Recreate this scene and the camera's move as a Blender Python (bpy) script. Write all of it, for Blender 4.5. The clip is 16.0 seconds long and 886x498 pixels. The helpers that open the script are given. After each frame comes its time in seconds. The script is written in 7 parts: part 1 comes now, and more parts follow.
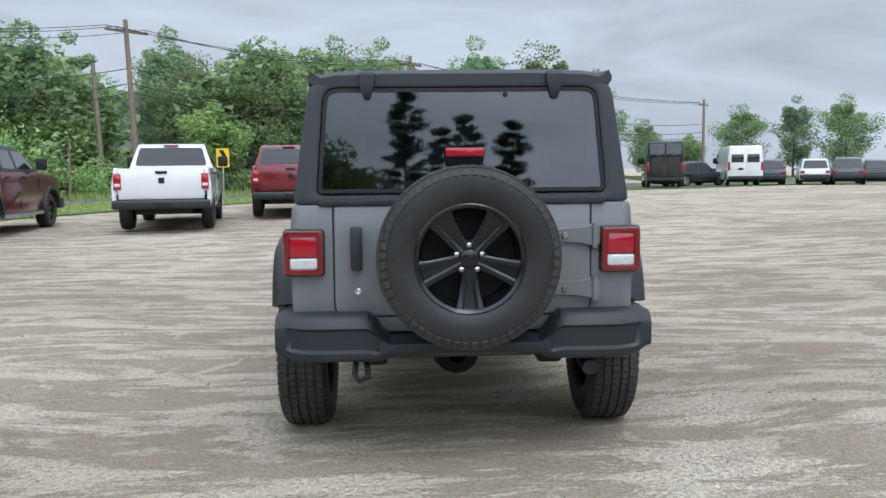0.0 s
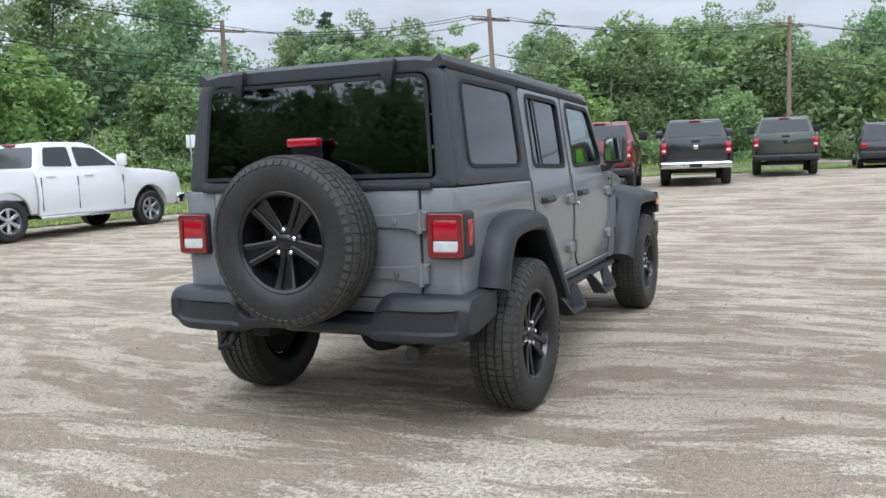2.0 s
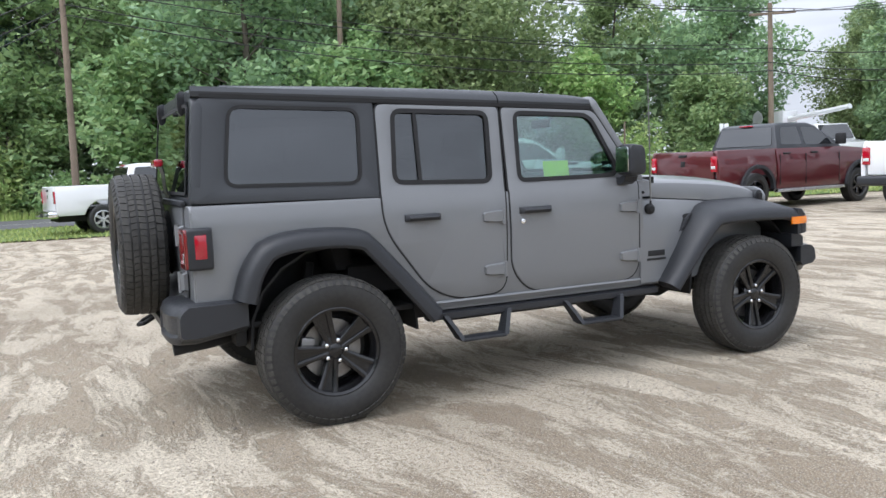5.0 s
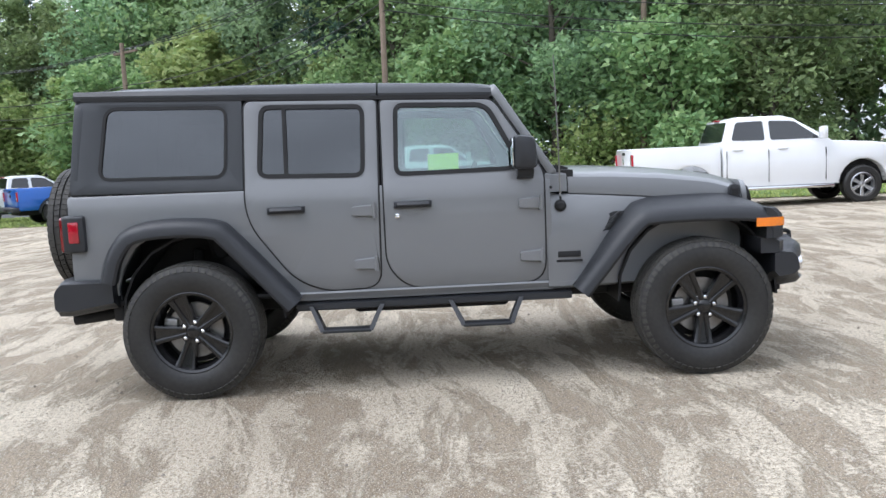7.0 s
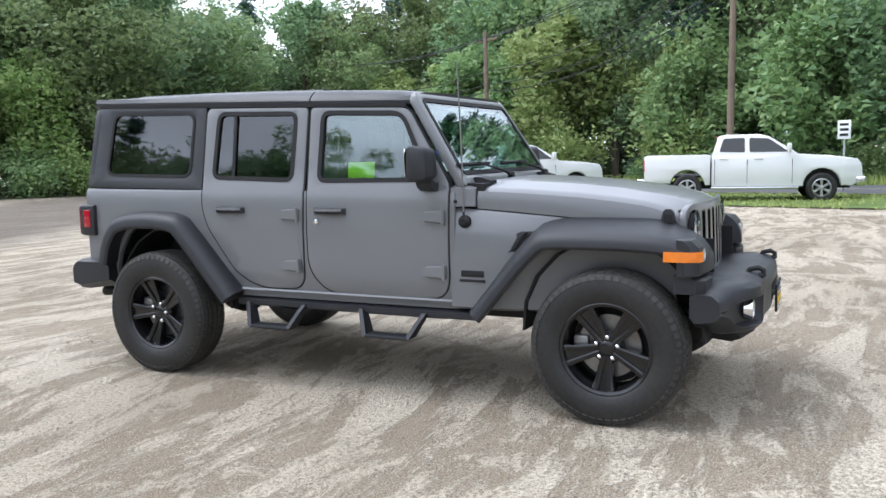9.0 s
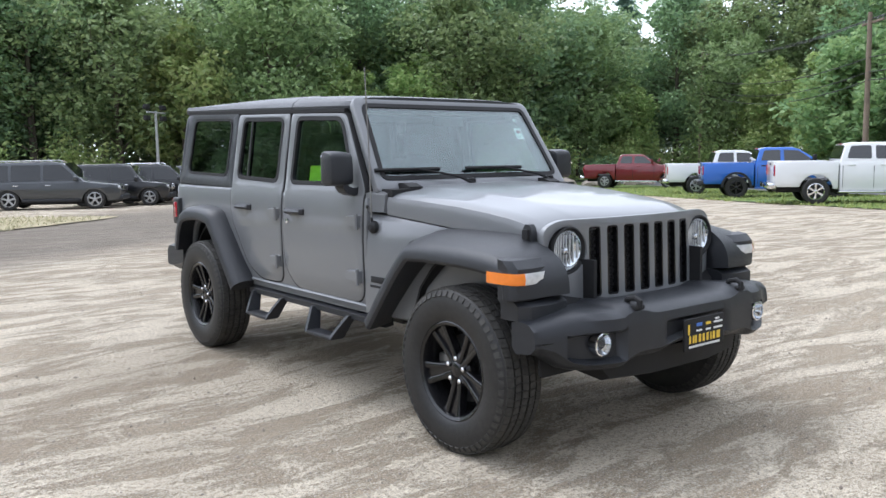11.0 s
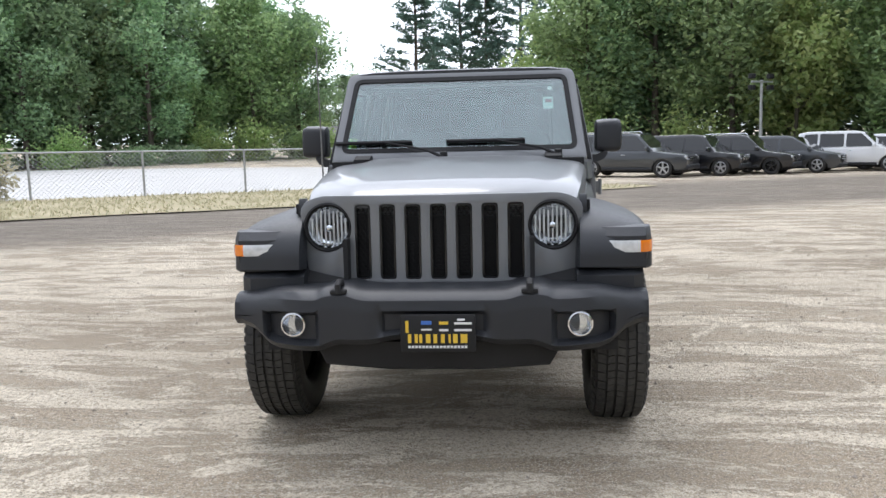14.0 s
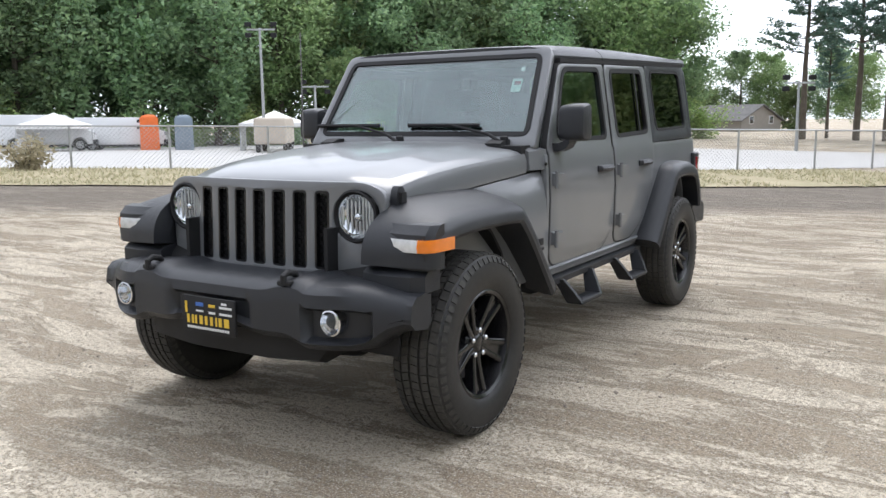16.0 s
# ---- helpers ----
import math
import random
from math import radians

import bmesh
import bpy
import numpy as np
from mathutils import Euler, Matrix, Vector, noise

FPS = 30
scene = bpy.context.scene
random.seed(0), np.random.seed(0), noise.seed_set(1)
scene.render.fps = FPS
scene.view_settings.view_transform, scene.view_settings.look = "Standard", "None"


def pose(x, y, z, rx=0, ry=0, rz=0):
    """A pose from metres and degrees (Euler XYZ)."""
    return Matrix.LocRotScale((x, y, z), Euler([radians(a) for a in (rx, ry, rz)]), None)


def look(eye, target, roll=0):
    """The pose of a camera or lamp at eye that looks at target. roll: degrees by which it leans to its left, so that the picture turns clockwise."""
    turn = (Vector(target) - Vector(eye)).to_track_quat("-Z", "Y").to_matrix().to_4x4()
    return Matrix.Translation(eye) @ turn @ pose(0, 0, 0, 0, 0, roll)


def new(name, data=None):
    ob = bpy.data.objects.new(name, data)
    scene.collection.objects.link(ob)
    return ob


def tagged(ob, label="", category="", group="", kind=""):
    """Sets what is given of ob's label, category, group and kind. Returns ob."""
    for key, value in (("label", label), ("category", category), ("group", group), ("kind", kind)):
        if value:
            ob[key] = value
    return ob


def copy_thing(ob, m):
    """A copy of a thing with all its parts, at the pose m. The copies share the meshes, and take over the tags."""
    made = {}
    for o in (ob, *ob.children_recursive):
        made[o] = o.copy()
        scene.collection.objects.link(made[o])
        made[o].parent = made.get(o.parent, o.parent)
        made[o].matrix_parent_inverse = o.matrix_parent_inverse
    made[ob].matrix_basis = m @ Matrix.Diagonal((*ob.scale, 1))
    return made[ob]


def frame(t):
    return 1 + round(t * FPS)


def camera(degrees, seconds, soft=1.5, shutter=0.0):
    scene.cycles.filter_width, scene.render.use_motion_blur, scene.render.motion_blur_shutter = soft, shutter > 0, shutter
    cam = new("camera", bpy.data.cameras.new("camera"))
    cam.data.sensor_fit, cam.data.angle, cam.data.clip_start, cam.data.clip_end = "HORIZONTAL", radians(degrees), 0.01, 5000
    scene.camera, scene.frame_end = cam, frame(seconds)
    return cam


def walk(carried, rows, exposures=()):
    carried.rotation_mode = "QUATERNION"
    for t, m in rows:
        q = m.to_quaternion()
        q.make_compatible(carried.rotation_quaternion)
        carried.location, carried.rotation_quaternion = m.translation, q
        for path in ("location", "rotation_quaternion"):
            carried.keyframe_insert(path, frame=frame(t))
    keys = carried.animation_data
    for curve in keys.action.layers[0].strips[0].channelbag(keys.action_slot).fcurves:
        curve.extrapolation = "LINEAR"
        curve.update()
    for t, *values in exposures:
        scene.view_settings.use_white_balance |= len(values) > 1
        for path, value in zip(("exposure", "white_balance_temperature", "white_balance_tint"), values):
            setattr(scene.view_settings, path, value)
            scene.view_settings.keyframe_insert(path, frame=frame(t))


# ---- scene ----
cam = camera(55.5, 16.0)
PATH = [
    (0, (-0.246, -4.578, 1.368), (-0.167, -2.588, 1.181), -0.6),
    (0.5, (0.372, -4.652, 1.385), (0.2, -2.67, 1.18), -0.3),
    (1, (1.022, -4.599, 1.37), (0.618, -2.651, 1.163), -0.4),
    (1.5, (1.708, -4.485, 1.378), (1.092, -2.594, 1.166), -1.5),
    (2, (2.325, -4.196, 1.365), (1.488, -2.393, 1.142), -2.1),
    (2.5, (2.947, -3.858, 1.364), (1.9, -2.171, 1.13), -1.9),
    (3, (3.468, -3.448, 1.328), (2.226, -1.895, 1.113), -2.2),
    (3.5, (4.019, -2.998, 1.337), (2.604, -1.599, 1.134), -2.5),
    (4, (4.464, -2.497, 1.326), (2.907, -1.257, 1.127), -2.8),
    (4.2, (4.625, -2.282, 1.352), (3.011, -1.118, 1.152), -2.6),
    (6.3, (5.711, 0.442, 1.379), (3.745, 0.756, 1.185), -3.0),
    (6.5, (5.743, 0.727, 1.35), (3.767, 0.968, 1.153), -3.0),
    (7, (5.745, 1.414, 1.339), (3.757, 1.442, 1.125), -2.7),
    (7.5, (5.689, 2.113, 1.344), (3.711, 1.911, 1.129), -2.1),
    (8, (5.545, 2.787, 1.358), (3.605, 2.342, 1.159), -2.0),
    (8.5, (5.281, 3.428, 1.387), (3.409, 2.756, 1.179), -1.4),
    (8.7, (5.192, 3.696, 1.408), (3.349, 2.951, 1.191), -1.3),
    (10.8, (3.551, 5.9, 1.405), (2.25, 4.397, 1.183), -0.6),
    (11, (3.35, 6.073, 1.427), (2.123, 4.51, 1.203), -0.7),
    (11.5, (2.796, 6.395, 1.423), (1.77, 4.694, 1.195), -0.6),
    (12, (2.213, 6.712, 1.424), (1.397, 4.901, 1.19), -0.0),
    (12.5, (1.564, 6.914, 1.404), (1.008, 5.008, 1.163), -0.4),
    (13, (0.91, 7.06, 1.392), (0.611, 5.099, 1.141), -0.8),
    (13.5, (0.287, 7.077, 1.371), (0.227, 5.094, 1.118), -1.1),
    (14, (-0.364, 7.091, 1.37), (-0.178, 5.117, 1.105), -1.4),
    (14.5, (-0.985, 6.971, 1.365), (-0.585, 5.034, 1.071), -1.5),
    (15, (-1.603, 6.778, 1.368), (-0.987, 4.901, 1.059), -1.5),
    (15.5, (-2.128, 6.478, 1.353), (-1.301, 4.683, 1.04), -1.2),
    (16, (-2.627, 6.152, 1.364), (-1.592, 4.467, 1.064), -0.5),
]
walk(cam, [(t, look(eye, target, roll)) for t, eye, target, roll in PATH],
     [(0, 0.20, 5950, 9), (1.0, 0.24, 5950, 9), (2.0, 0.36, 6080, 11), (3.0, 0.50, 6300, 13), (8.0, 0.60, 6080, 13), (12.0, 0.57, 6160, 13), (16.0, 0.48, 6400, 13)])
# ---- world and light ----
world = bpy.data.worlds.new("overcast_sky")
scene.world = world
world.use_nodes = True
wt = world.node_tree
wt.nodes.clear()


def wn(kind, **kw):
    n = wt.nodes.new(kind)
    for k, v in kw.items():
        n.inputs[k].default_value = v
    return n


sky = wt.nodes.new("ShaderNodeTexSky")
sky.sky_type, sky.sun_disc = "NISHITA", False
SUN_ELEV, SUN_AZ = radians(58), radians(200)
sky.sun_elevation, sky.sun_rotation = SUN_ELEV, SUN_AZ
sky.air_density, sky.dust_density = 1.0, 4.0
geo = wt.nodes.new("ShaderNodeTexCoord")
sep = wt.nodes.new("ShaderNodeSeparateXYZ")
wt.links.new(geo.outputs["Generated"], sep.inputs[0])
# brighter overhead, as under even cloud
up = wt.nodes.new("ShaderNodeMapRange")
up.inputs["From Min"].default_value, up.inputs["From Max"].default_value = 0.0, 0.9
up.inputs["To Min"].default_value, up.inputs["To Max"].default_value = 0.86, 1.38
wt.links.new(sep.outputs["Z"], up.inputs["Value"])
# the cloud is thinner, and brighter, towards the back of the lot
thin = wt.nodes.new("ShaderNodeMapRange")
thin.inputs["From Min"].default_value, thin.inputs["From Max"].default_value = -0.9, 0.9
thin.inputs["To Min"].default_value, thin.inputs["To Max"].default_value = 1.75, 0.64
wt.links.new(sep.outputs["Y"], thin.inputs["Value"])
mp = wt.nodes.new("ShaderNodeMapping")
mp.inputs["Scale"].default_value = (1.6, 1.6, 6.0)
wt.links.new(geo.outputs["Generated"], mp.inputs["Vector"])
cl = wn("ShaderNodeTexNoise", Scale=1.7, Detail=6.0, Roughness=0.55, Distortion=0.4)
wt.links.new(mp.outputs[0], cl.inputs["Vector"])
clr = wt.nodes.new("ShaderNodeMapRange")
clr.inputs["From Min"].default_value, clr.inputs["From Max"].default_value = 0.3, 0.72
clr.inputs["To Min"].default_value, clr.inputs["To Max"].default_value = 0.72, 1.25
wt.links.new(cl.outputs["Fac"], clr.inputs["Value"])
m1 = wt.nodes.new("ShaderNodeMath")
m1.operation = "MULTIPLY"
wt.links.new(up.outputs[0], m1.inputs[0])
wt.links.new(thin.outputs[0], m1.inputs[1])
m2 = wt.nodes.new("ShaderNodeMath")
m2.operation = "MULTIPLY"
wt.links.new(m1.outputs[0], m2.inputs[0])
wt.links.new(clr.outputs[0], m2.inputs[1])
tint = wt.nodes.new("ShaderNodeVectorMath")
tint.operation = "SCALE"
tint.inputs[0].default_value = (0.915, 0.975, 1.06)
wt.links.new(m2.outputs[0], tint.inputs["Scale"])
skyb = wt.nodes.new("ShaderNodeBackground")
skyb.inputs["Strength"].default_value = 0.05
wt.links.new(sky.outputs[0], skyb.inputs["Color"])
cloudb = wt.nodes.new("ShaderNodeBackground")
cloudb.inputs["Strength"].default_value = 1.0
wt.links.new(tint.outputs[0], cloudb.inputs["Color"])
mixw = wt.nodes.new("ShaderNodeMixShader")
mixw.inputs[0].default_value = 0.93
wt.links.new(skyb.outputs[0], mixw.inputs[1])
wt.links.new(cloudb.outputs[0], mixw.inputs[2])
wout = wt.nodes.new("ShaderNodeOutputWorld")
wt.links.new(mixw.outputs[0], wout.inputs["Surface"])

sun_data = bpy.data.lights.new("sun", "SUN")
sun_data.energy, sun_data.angle, sun_data.color = 0.9, radians(25), (1.0, 0.97, 0.92)
sun_lamp = new("sun", sun_data)
sun_lamp.matrix_world = look((0, 0, 30), (-12 * math.sin(SUN_AZ) * -1, 12 * -math.cos(SUN_AZ), 30 - 12 * math.tan(SUN_ELEV)))


# ---- materials ----
def material(name, base=(0.5, 0.5, 0.5), rough=0.5, metal=0.0, coat=0.0, vary=0.0, vary_scale=3.0, fine=0.0, fine_scale=60.0,
             bump=0.0, bump_scale=120.0, alt=None, rnd=0.0, ior=1.45, coat_rough=0.05):
    """A Principled material with colour variation at two scales and fine relief."""
    m = bpy.data.materials.new(name)
    m.use_nodes = True
    nt = m.node_tree
    b = nt.nodes["Principled BSDF"]
    b.inputs["Base Color"].default_value = (*base, 1)
    b.inputs["Roughness"].default_value = rough
    b.inputs["Metallic"].default_value = metal
    b.inputs["Coat Weight"].default_value = coat
    b.inputs["Coat Roughness"].default_value = coat_rough
    b.inputs["IOR"].default_value = ior
    tc = nt.nodes.new("ShaderNodeTexCoord")
    if vary or fine or rnd:
        dark = alt or tuple(c * 0.55 for c in base)
        n1 = nt.nodes.new("ShaderNodeTexNoise")
        n1.inputs["Scale"].default_value, n1.inputs["Detail"].default_value = vary_scale, 5
        n2 = nt.nodes.new("ShaderNodeTexNoise")
        n2.inputs["Scale"].default_value, n2.inputs["Detail"].default_value = fine_scale, 3
        for n in (n1, n2):
            nt.links.new(tc.outputs["Object"], n.inputs["Vector"])
        r1 = nt.nodes.new("ShaderNodeMapRange")
        r1.inputs["From Min"].default_value, r1.inputs["From Max"].default_value = 0.35, 0.68
        r1.inputs["To Max"].default_value = vary
        nt.links.new(n1.outputs["Fac"], r1.inputs["Value"])
        r2 = nt.nodes.new("ShaderNodeMapRange")
        r2.inputs["From Min"].default_value, r2.inputs["From Max"].default_value = 0.35, 0.65
        r2.inputs["To Max"].default_value = fine
        nt.links.new(n2.outputs["Fac"], r2.inputs["Value"])
        add = nt.nodes.new("ShaderNodeMath")
        nt.links.new(r1.outputs[0], add.inputs[0])
        nt.links.new(r2.outputs[0], add.inputs[1])
        mx = nt.nodes.new("ShaderNodeMix")
        mx.data_type = "RGBA"
        mx.inputs["A"].default_value, mx.inputs["B"].default_value = (*base, 1), (*dark, 1)
        nt.links.new(add.outputs[0], mx.inputs["Factor"])
        last = mx.outputs["Result"]
        if rnd:
            oi = nt.nodes.new("ShaderNodeObjectInfo")
            hs = nt.nodes.new("ShaderNodeHueSaturation")
            mr = nt.nodes.new("ShaderNodeMapRange")
            mr.inputs["To Min"].default_value, mr.inputs["To Max"].default_value = 1 - rnd, 1 + rnd
            nt.links.new(oi.outputs["Random"], mr.inputs["Value"])
            nt.links.new(mr.outputs[0], hs.inputs["Value"])
            nt.links.new(last, hs.inputs["Color"])
            last = hs.outputs[0]
        nt.links.new(last, b.inputs["Base Color"])
        rr = nt.nodes.new("ShaderNodeMapRange")
        rr.inputs["To Min"].default_value, rr.inputs["To Max"].default_value = max(0.02, rough - 0.06), min(1, rough + 0.08)
        nt.links.new(n1.outputs["Fac"], rr.inputs["Value"])
        nt.links.new(rr.outputs[0], b.inputs["Roughness"])
    if bump:
        n3 = nt.nodes.new("ShaderNodeTexNoise")
        n3.inputs["Scale"].default_value, n3.inputs["Detail"].default_value = bump_scale, 4
        nt.links.new(tc.outputs["Object"], n3.inputs["Vector"])
        bp = nt.nodes.new("ShaderNodeBump")
        bp.inputs["Strength"].default_value, bp.inputs["Distance"].default_value = bump, 0.01
        nt.links.new(n3.outputs["Fac"], bp.inputs["Height"])
        nt.links.new(bp.outputs[0], b.inputs["Normal"])
    return m


def glass(name, tint_colour, gloss_rough=0.02, reflect=0.05):
    """Tinted glass: what is behind shows through the tint, the surface mirrors more at grazing angles."""
    m = bpy.data.materials.new(name)
    m.use_nodes = True
    nt = m.node_tree
    nt.nodes.clear()
    out = nt.nodes.new("ShaderNodeOutputMaterial")
    tr = nt.nodes.new("ShaderNodeBsdfTransparent")
    tr.inputs[0].default_value = (*tint_colour, 1)
    gl = nt.nodes.new("ShaderNodeBsdfGlossy")
    gl.inputs["Roughness"].default_value = gloss_rough
    gl.inputs["Color"].default_value = (0.93, 0.97, 1, 1)
    lw = nt.nodes.new("ShaderNodeLayerWeight")
    lw.inputs[0].default_value = 0.5
    pw = nt.nodes.new("ShaderNodeMath")
    pw.operation = "POWER"
    pw.inputs[1].default_value = 4.0
    nt.links.new(lw.outputs["Facing"], pw.inputs[0])
    ad = nt.nodes.new("ShaderNodeMath")
    ad.operation = "MULTIPLY_ADD"
    ad.inputs[1].default_value, ad.inputs[2].default_value = 1 - reflect, reflect
    ad.use_clamp = True
    nt.links.new(pw.outputs[0], ad.inputs[0])
    mx = nt.nodes.new("ShaderNodeMixShader")
    nt.links.new(ad.outputs[0], mx.inputs[0])
    nt.links.new(tr.outputs[0], mx.inputs[1])
    nt.links.new(gl.outputs[0], mx.inputs[2])
    nt.links.new(mx.outputs[0], out.inputs[0])
    return m


def leaf_material(name, a, b, rnd=0.25, gloss=0.45):
    """Leaves: colour by clump and by tree, a little light coming through."""
    m = bpy.data.materials.new(name)
    m.use_nodes = True
    nt = m.node_tree
    bs = nt.nodes["Principled BSDF"]
    bs.inputs["Roughness"].default_value = gloss
    bs.inputs["Specular IOR Level"].default_value = 0.35
    gi = nt.nodes.new("ShaderNodeNewGeometry")
    mx = nt.nodes.new("ShaderNodeMix")
    mx.data_type = "RGBA"
    mx.inputs["A"].default_value, mx.inputs["B"].default_value = (*a, 1), (*b, 1)
    nt.links.new(gi.outputs["Random Per Island"], mx.inputs["Factor"])
    oi = nt.nodes.new("ShaderNodeObjectInfo")
    hs = nt.nodes.new("ShaderNodeHueSaturation")
    mr = nt.nodes.new("ShaderNodeMapRange")
    mr.inputs["To Min"].default_value, mr.inputs["To Max"].default_value = 1 - rnd, 1 + rnd
    nt.links.new(oi.outputs["Random"], mr.inputs["Value"])
    nt.links.new(mr.outputs[0], hs.inputs["Value"])
    mh = nt.nodes.new("ShaderNodeMapRange")
    mh.inputs["To Min"].default_value, mh.inputs["To Max"].default_value = 0.48, 0.515
    nt.links.new(oi.outputs["Random"], mh.inputs["Value"])
    nt.links.new(mh.outputs[0], hs.inputs["Hue"])
    nt.links.new(mx.outputs["Result"], hs.inputs["Color"])
    nt.links.new(hs.outputs[0], bs.inputs["Base Color"])
    tl = nt.nodes.new("ShaderNodeBsdfTranslucent")
    nt.links.new(hs.outputs[0], tl.inputs[0])
    ms = nt.nodes.new("ShaderNodeMixShader")
    ms.inputs[0].default_value = 0.4
    nt.links.new(bs.outputs[0], ms.inputs[1])
    nt.links.new(tl.outputs[0], ms.inputs[2])
    nt.links.new(ms.outputs[0], nt.nodes["Material Output"].inputs[0])
    return m


M_PAINT = material("graphite_grey_paint", (0.160, 0.166, 0.174), 0.34, 0.0, coat=0.5, vary=0.10, vary_scale=1.5, coat_rough=0.03)
M_TRIM = material("black_grained_plastic", (0.019, 0.0205, 0.0245), 0.42, vary=0.25, vary_scale=4, bump=0.15, bump_scale=900, alt=(0.030, 0.032, 0.035))
M_TOP = material("dark_hardtop_plastic", (0.034, 0.037, 0.042), 0.38, vary=0.2, vary_scale=3, bump=0.10, bump_scale=900)
M_BLACK = material("dull_black", (0.012, 0.012, 0.013), 0.7, vary=0.3, vary_scale=6)
M_GLOSSBLK = material("gloss_black_alloy", (0.007, 0.007, 0.008), 0.24, coat=0.25, vary=0.1)
M_RUBBER = material("tyre_rubber", (0.013, 0.013, 0.0135), 0.5, vary=0.6, vary_scale=5, fine=0.4, fine_scale=40, alt=(0.028, 0.027, 0.0255), bump=0.1)
M_TREAD = material("dusty_tread_rubber", (0.022, 0.0215, 0.0205), 0.72, vary=0.7, vary_scale=6, fine=0.5, fine_scale=50, alt=(0.060, 0.057, 0.051), bump=0.15)
M_CHROME = material("chrome", (0.75, 0.76, 0.78), 0.10, 1.0)
M_STEEL = material("cast_steel", (0.28, 0.28, 0.28), 0.42, 0.9, vary=0.5, vary_scale=12, alt=(0.12, 0.09, 0.07))
M_RED = material("red_lens", (0.36, 0.004, 0.018), 0.12, coat=1.0, vary=0.3, vary_scale=30)
M_REDDARK = material("dark_red_lens", (0.16, 0.006, 0.008), 0.15, coat=1.0)
M_CLEAR = material("clear_lamp_lens", (0.72, 0.73, 0.74), 0.12, 0.2, coat=1.0, vary=0.5, vary_scale=40)
M_AMBER = material("amber_lens", (0.85, 0.22, 0.01), 0.15, coat=1.0, vary=0.2, vary_scale=30)
M_GLASS_DARK = glass("privacy_glass", (0.17, 0.175, 0.18), reflect=0.085)
M_GLASS = glass("clear_green_glass", (0.68, 0.80, 0.77), reflect=0.12)
M_GLASS_CAR = glass("car_window_glass", (0.30, 0.32, 0.32))
M_LENS = glass("lamp_glass", (0.92, 0.94, 0.95))
M_MIRROR = material("mirror_glass", (0.8, 0.82, 0.83), 0.02, 1.0)
M_INT = material("black_interior_cloth", (0.022, 0.022, 0.024), 0.85, vary=0.3, fine=0.4, fine_scale=200)
M_NEON = material("fluorescent_paper", (0.62, 0.95, 0.04), 0.7, vary=0.06, vary_scale=20)
M_PAPER = material("white_paper", (0.8, 0.82, 0.82), 0.7, vary=0.1, vary_scale=30)
M_GOLD = material("gold_print", (0.75, 0.50, 0.05), 0.5, vary=0.1)
M_WHITEP = material("white_print", (0.75, 0.75, 0.75), 0.5, vary=0.1)
M_BLUEP = material("blue_print", (0.06, 0.16, 0.5), 0.5, vary=0.1)
M_BARK = material("grey_bark", (0.16, 0.135, 0.11), 0.9, vary=0.6, vary_scale=1.5, fine=0.4, fine_scale=14, bump=0.6, bump_scale=14)
M_POLE = material("weathered_pole_wood", (0.26, 0.20, 0.15), 0.85, vary=0.5, vary_scale=2, fine=0.4, fine_scale=40, bump=0.3, bump_scale=40)
M_GALV = material("galvanised_steel", (0.48, 0.49, 0.50), 0.45, 0.7, vary=0.3, vary_scale=9)
M_CABLE = material("black_cable", (0.03, 0.03, 0.03), 0.6, vary=0.2)
M_STONE = material("pale_boulder", (0.36, 0.31, 0.26), 0.9, vary=0.5, vary_scale=2.5, fine=0.4, fine_scale=30, bump=0.5, bump_scale=25)
M_TENT = material("white_canvas", (0.78, 0.78, 0.77), 0.75, vary=0.15, vary_scale=1.5)
M_ALLOY = material("silver_alloy", (0.55, 0.56, 0.58), 0.28, 0.85, vary=0.2, vary_scale=8)
M_ORANGE = material("orange_plastic", (0.75, 0.16, 0.03), 0.55, vary=0.25, vary_scale=5)
M_BLUEPL = material("blue_grey_plastic", (0.20, 0.25, 0.30), 0.55, vary=0.25, vary_scale=3)
M_SIGNBACK = material("sign_back_aluminium", (0.34, 0.35, 0.35), 0.5, 0.6, vary=0.3)
M_YELLOW = material("yellow_sign", (0.85, 0.55, 0.03), 0.5, vary=0.1)
M_SIDING = material("white_siding", (0.62, 0.63, 0.62), 0.7, vary=0.15)
M_SHINGLE = material("grey_roof_shingle", (0.17, 0.165, 0.16), 0.9, vary=0.5, vary_scale=1.2, fine=0.4, fine_scale=9)
M_TAUPE = material("taupe_siding", (0.27, 0.25, 0.22), 0.8, vary=0.2, vary_scale=2)
M_DIRTY = material("beige_paint", (0.55, 0.48, 0.40), 0.5, vary=0.2, vary_scale=2)


def car_paint(name, c, metal=0.0, rough=0.3):
    return material(name, c, rough, metal, coat=1.0, vary=0.12, vary_scale=1.2, coat_rough=0.04)


P_WHITE = car_paint("white_car_paint", (0.74, 0.75, 0.76))
P_RED = car_paint("deep_red_car_paint", (0.16, 0.008, 0.014), 0.25)
P_MAROON = car_paint("maroon_car_paint", (0.09, 0.012, 0.016), 0.25)
P_BLACK = car_paint("black_car_paint", (0.010, 0.011, 0.014))
P_OLIVE = car_paint("dark_grey_green_paint", (0.055, 0.062, 0.055), 0.4)
P_BLUE = car_paint("bright_blue_car_paint", (0.012, 0.12, 0.50), 0.2)
P_GREY = car_paint("dark_grey_car_paint", (0.062, 0.068, 0.075), 0.5)
P_SILVER = car_paint("silver_car_paint", (0.36, 0.37, 0.38), 0.6)
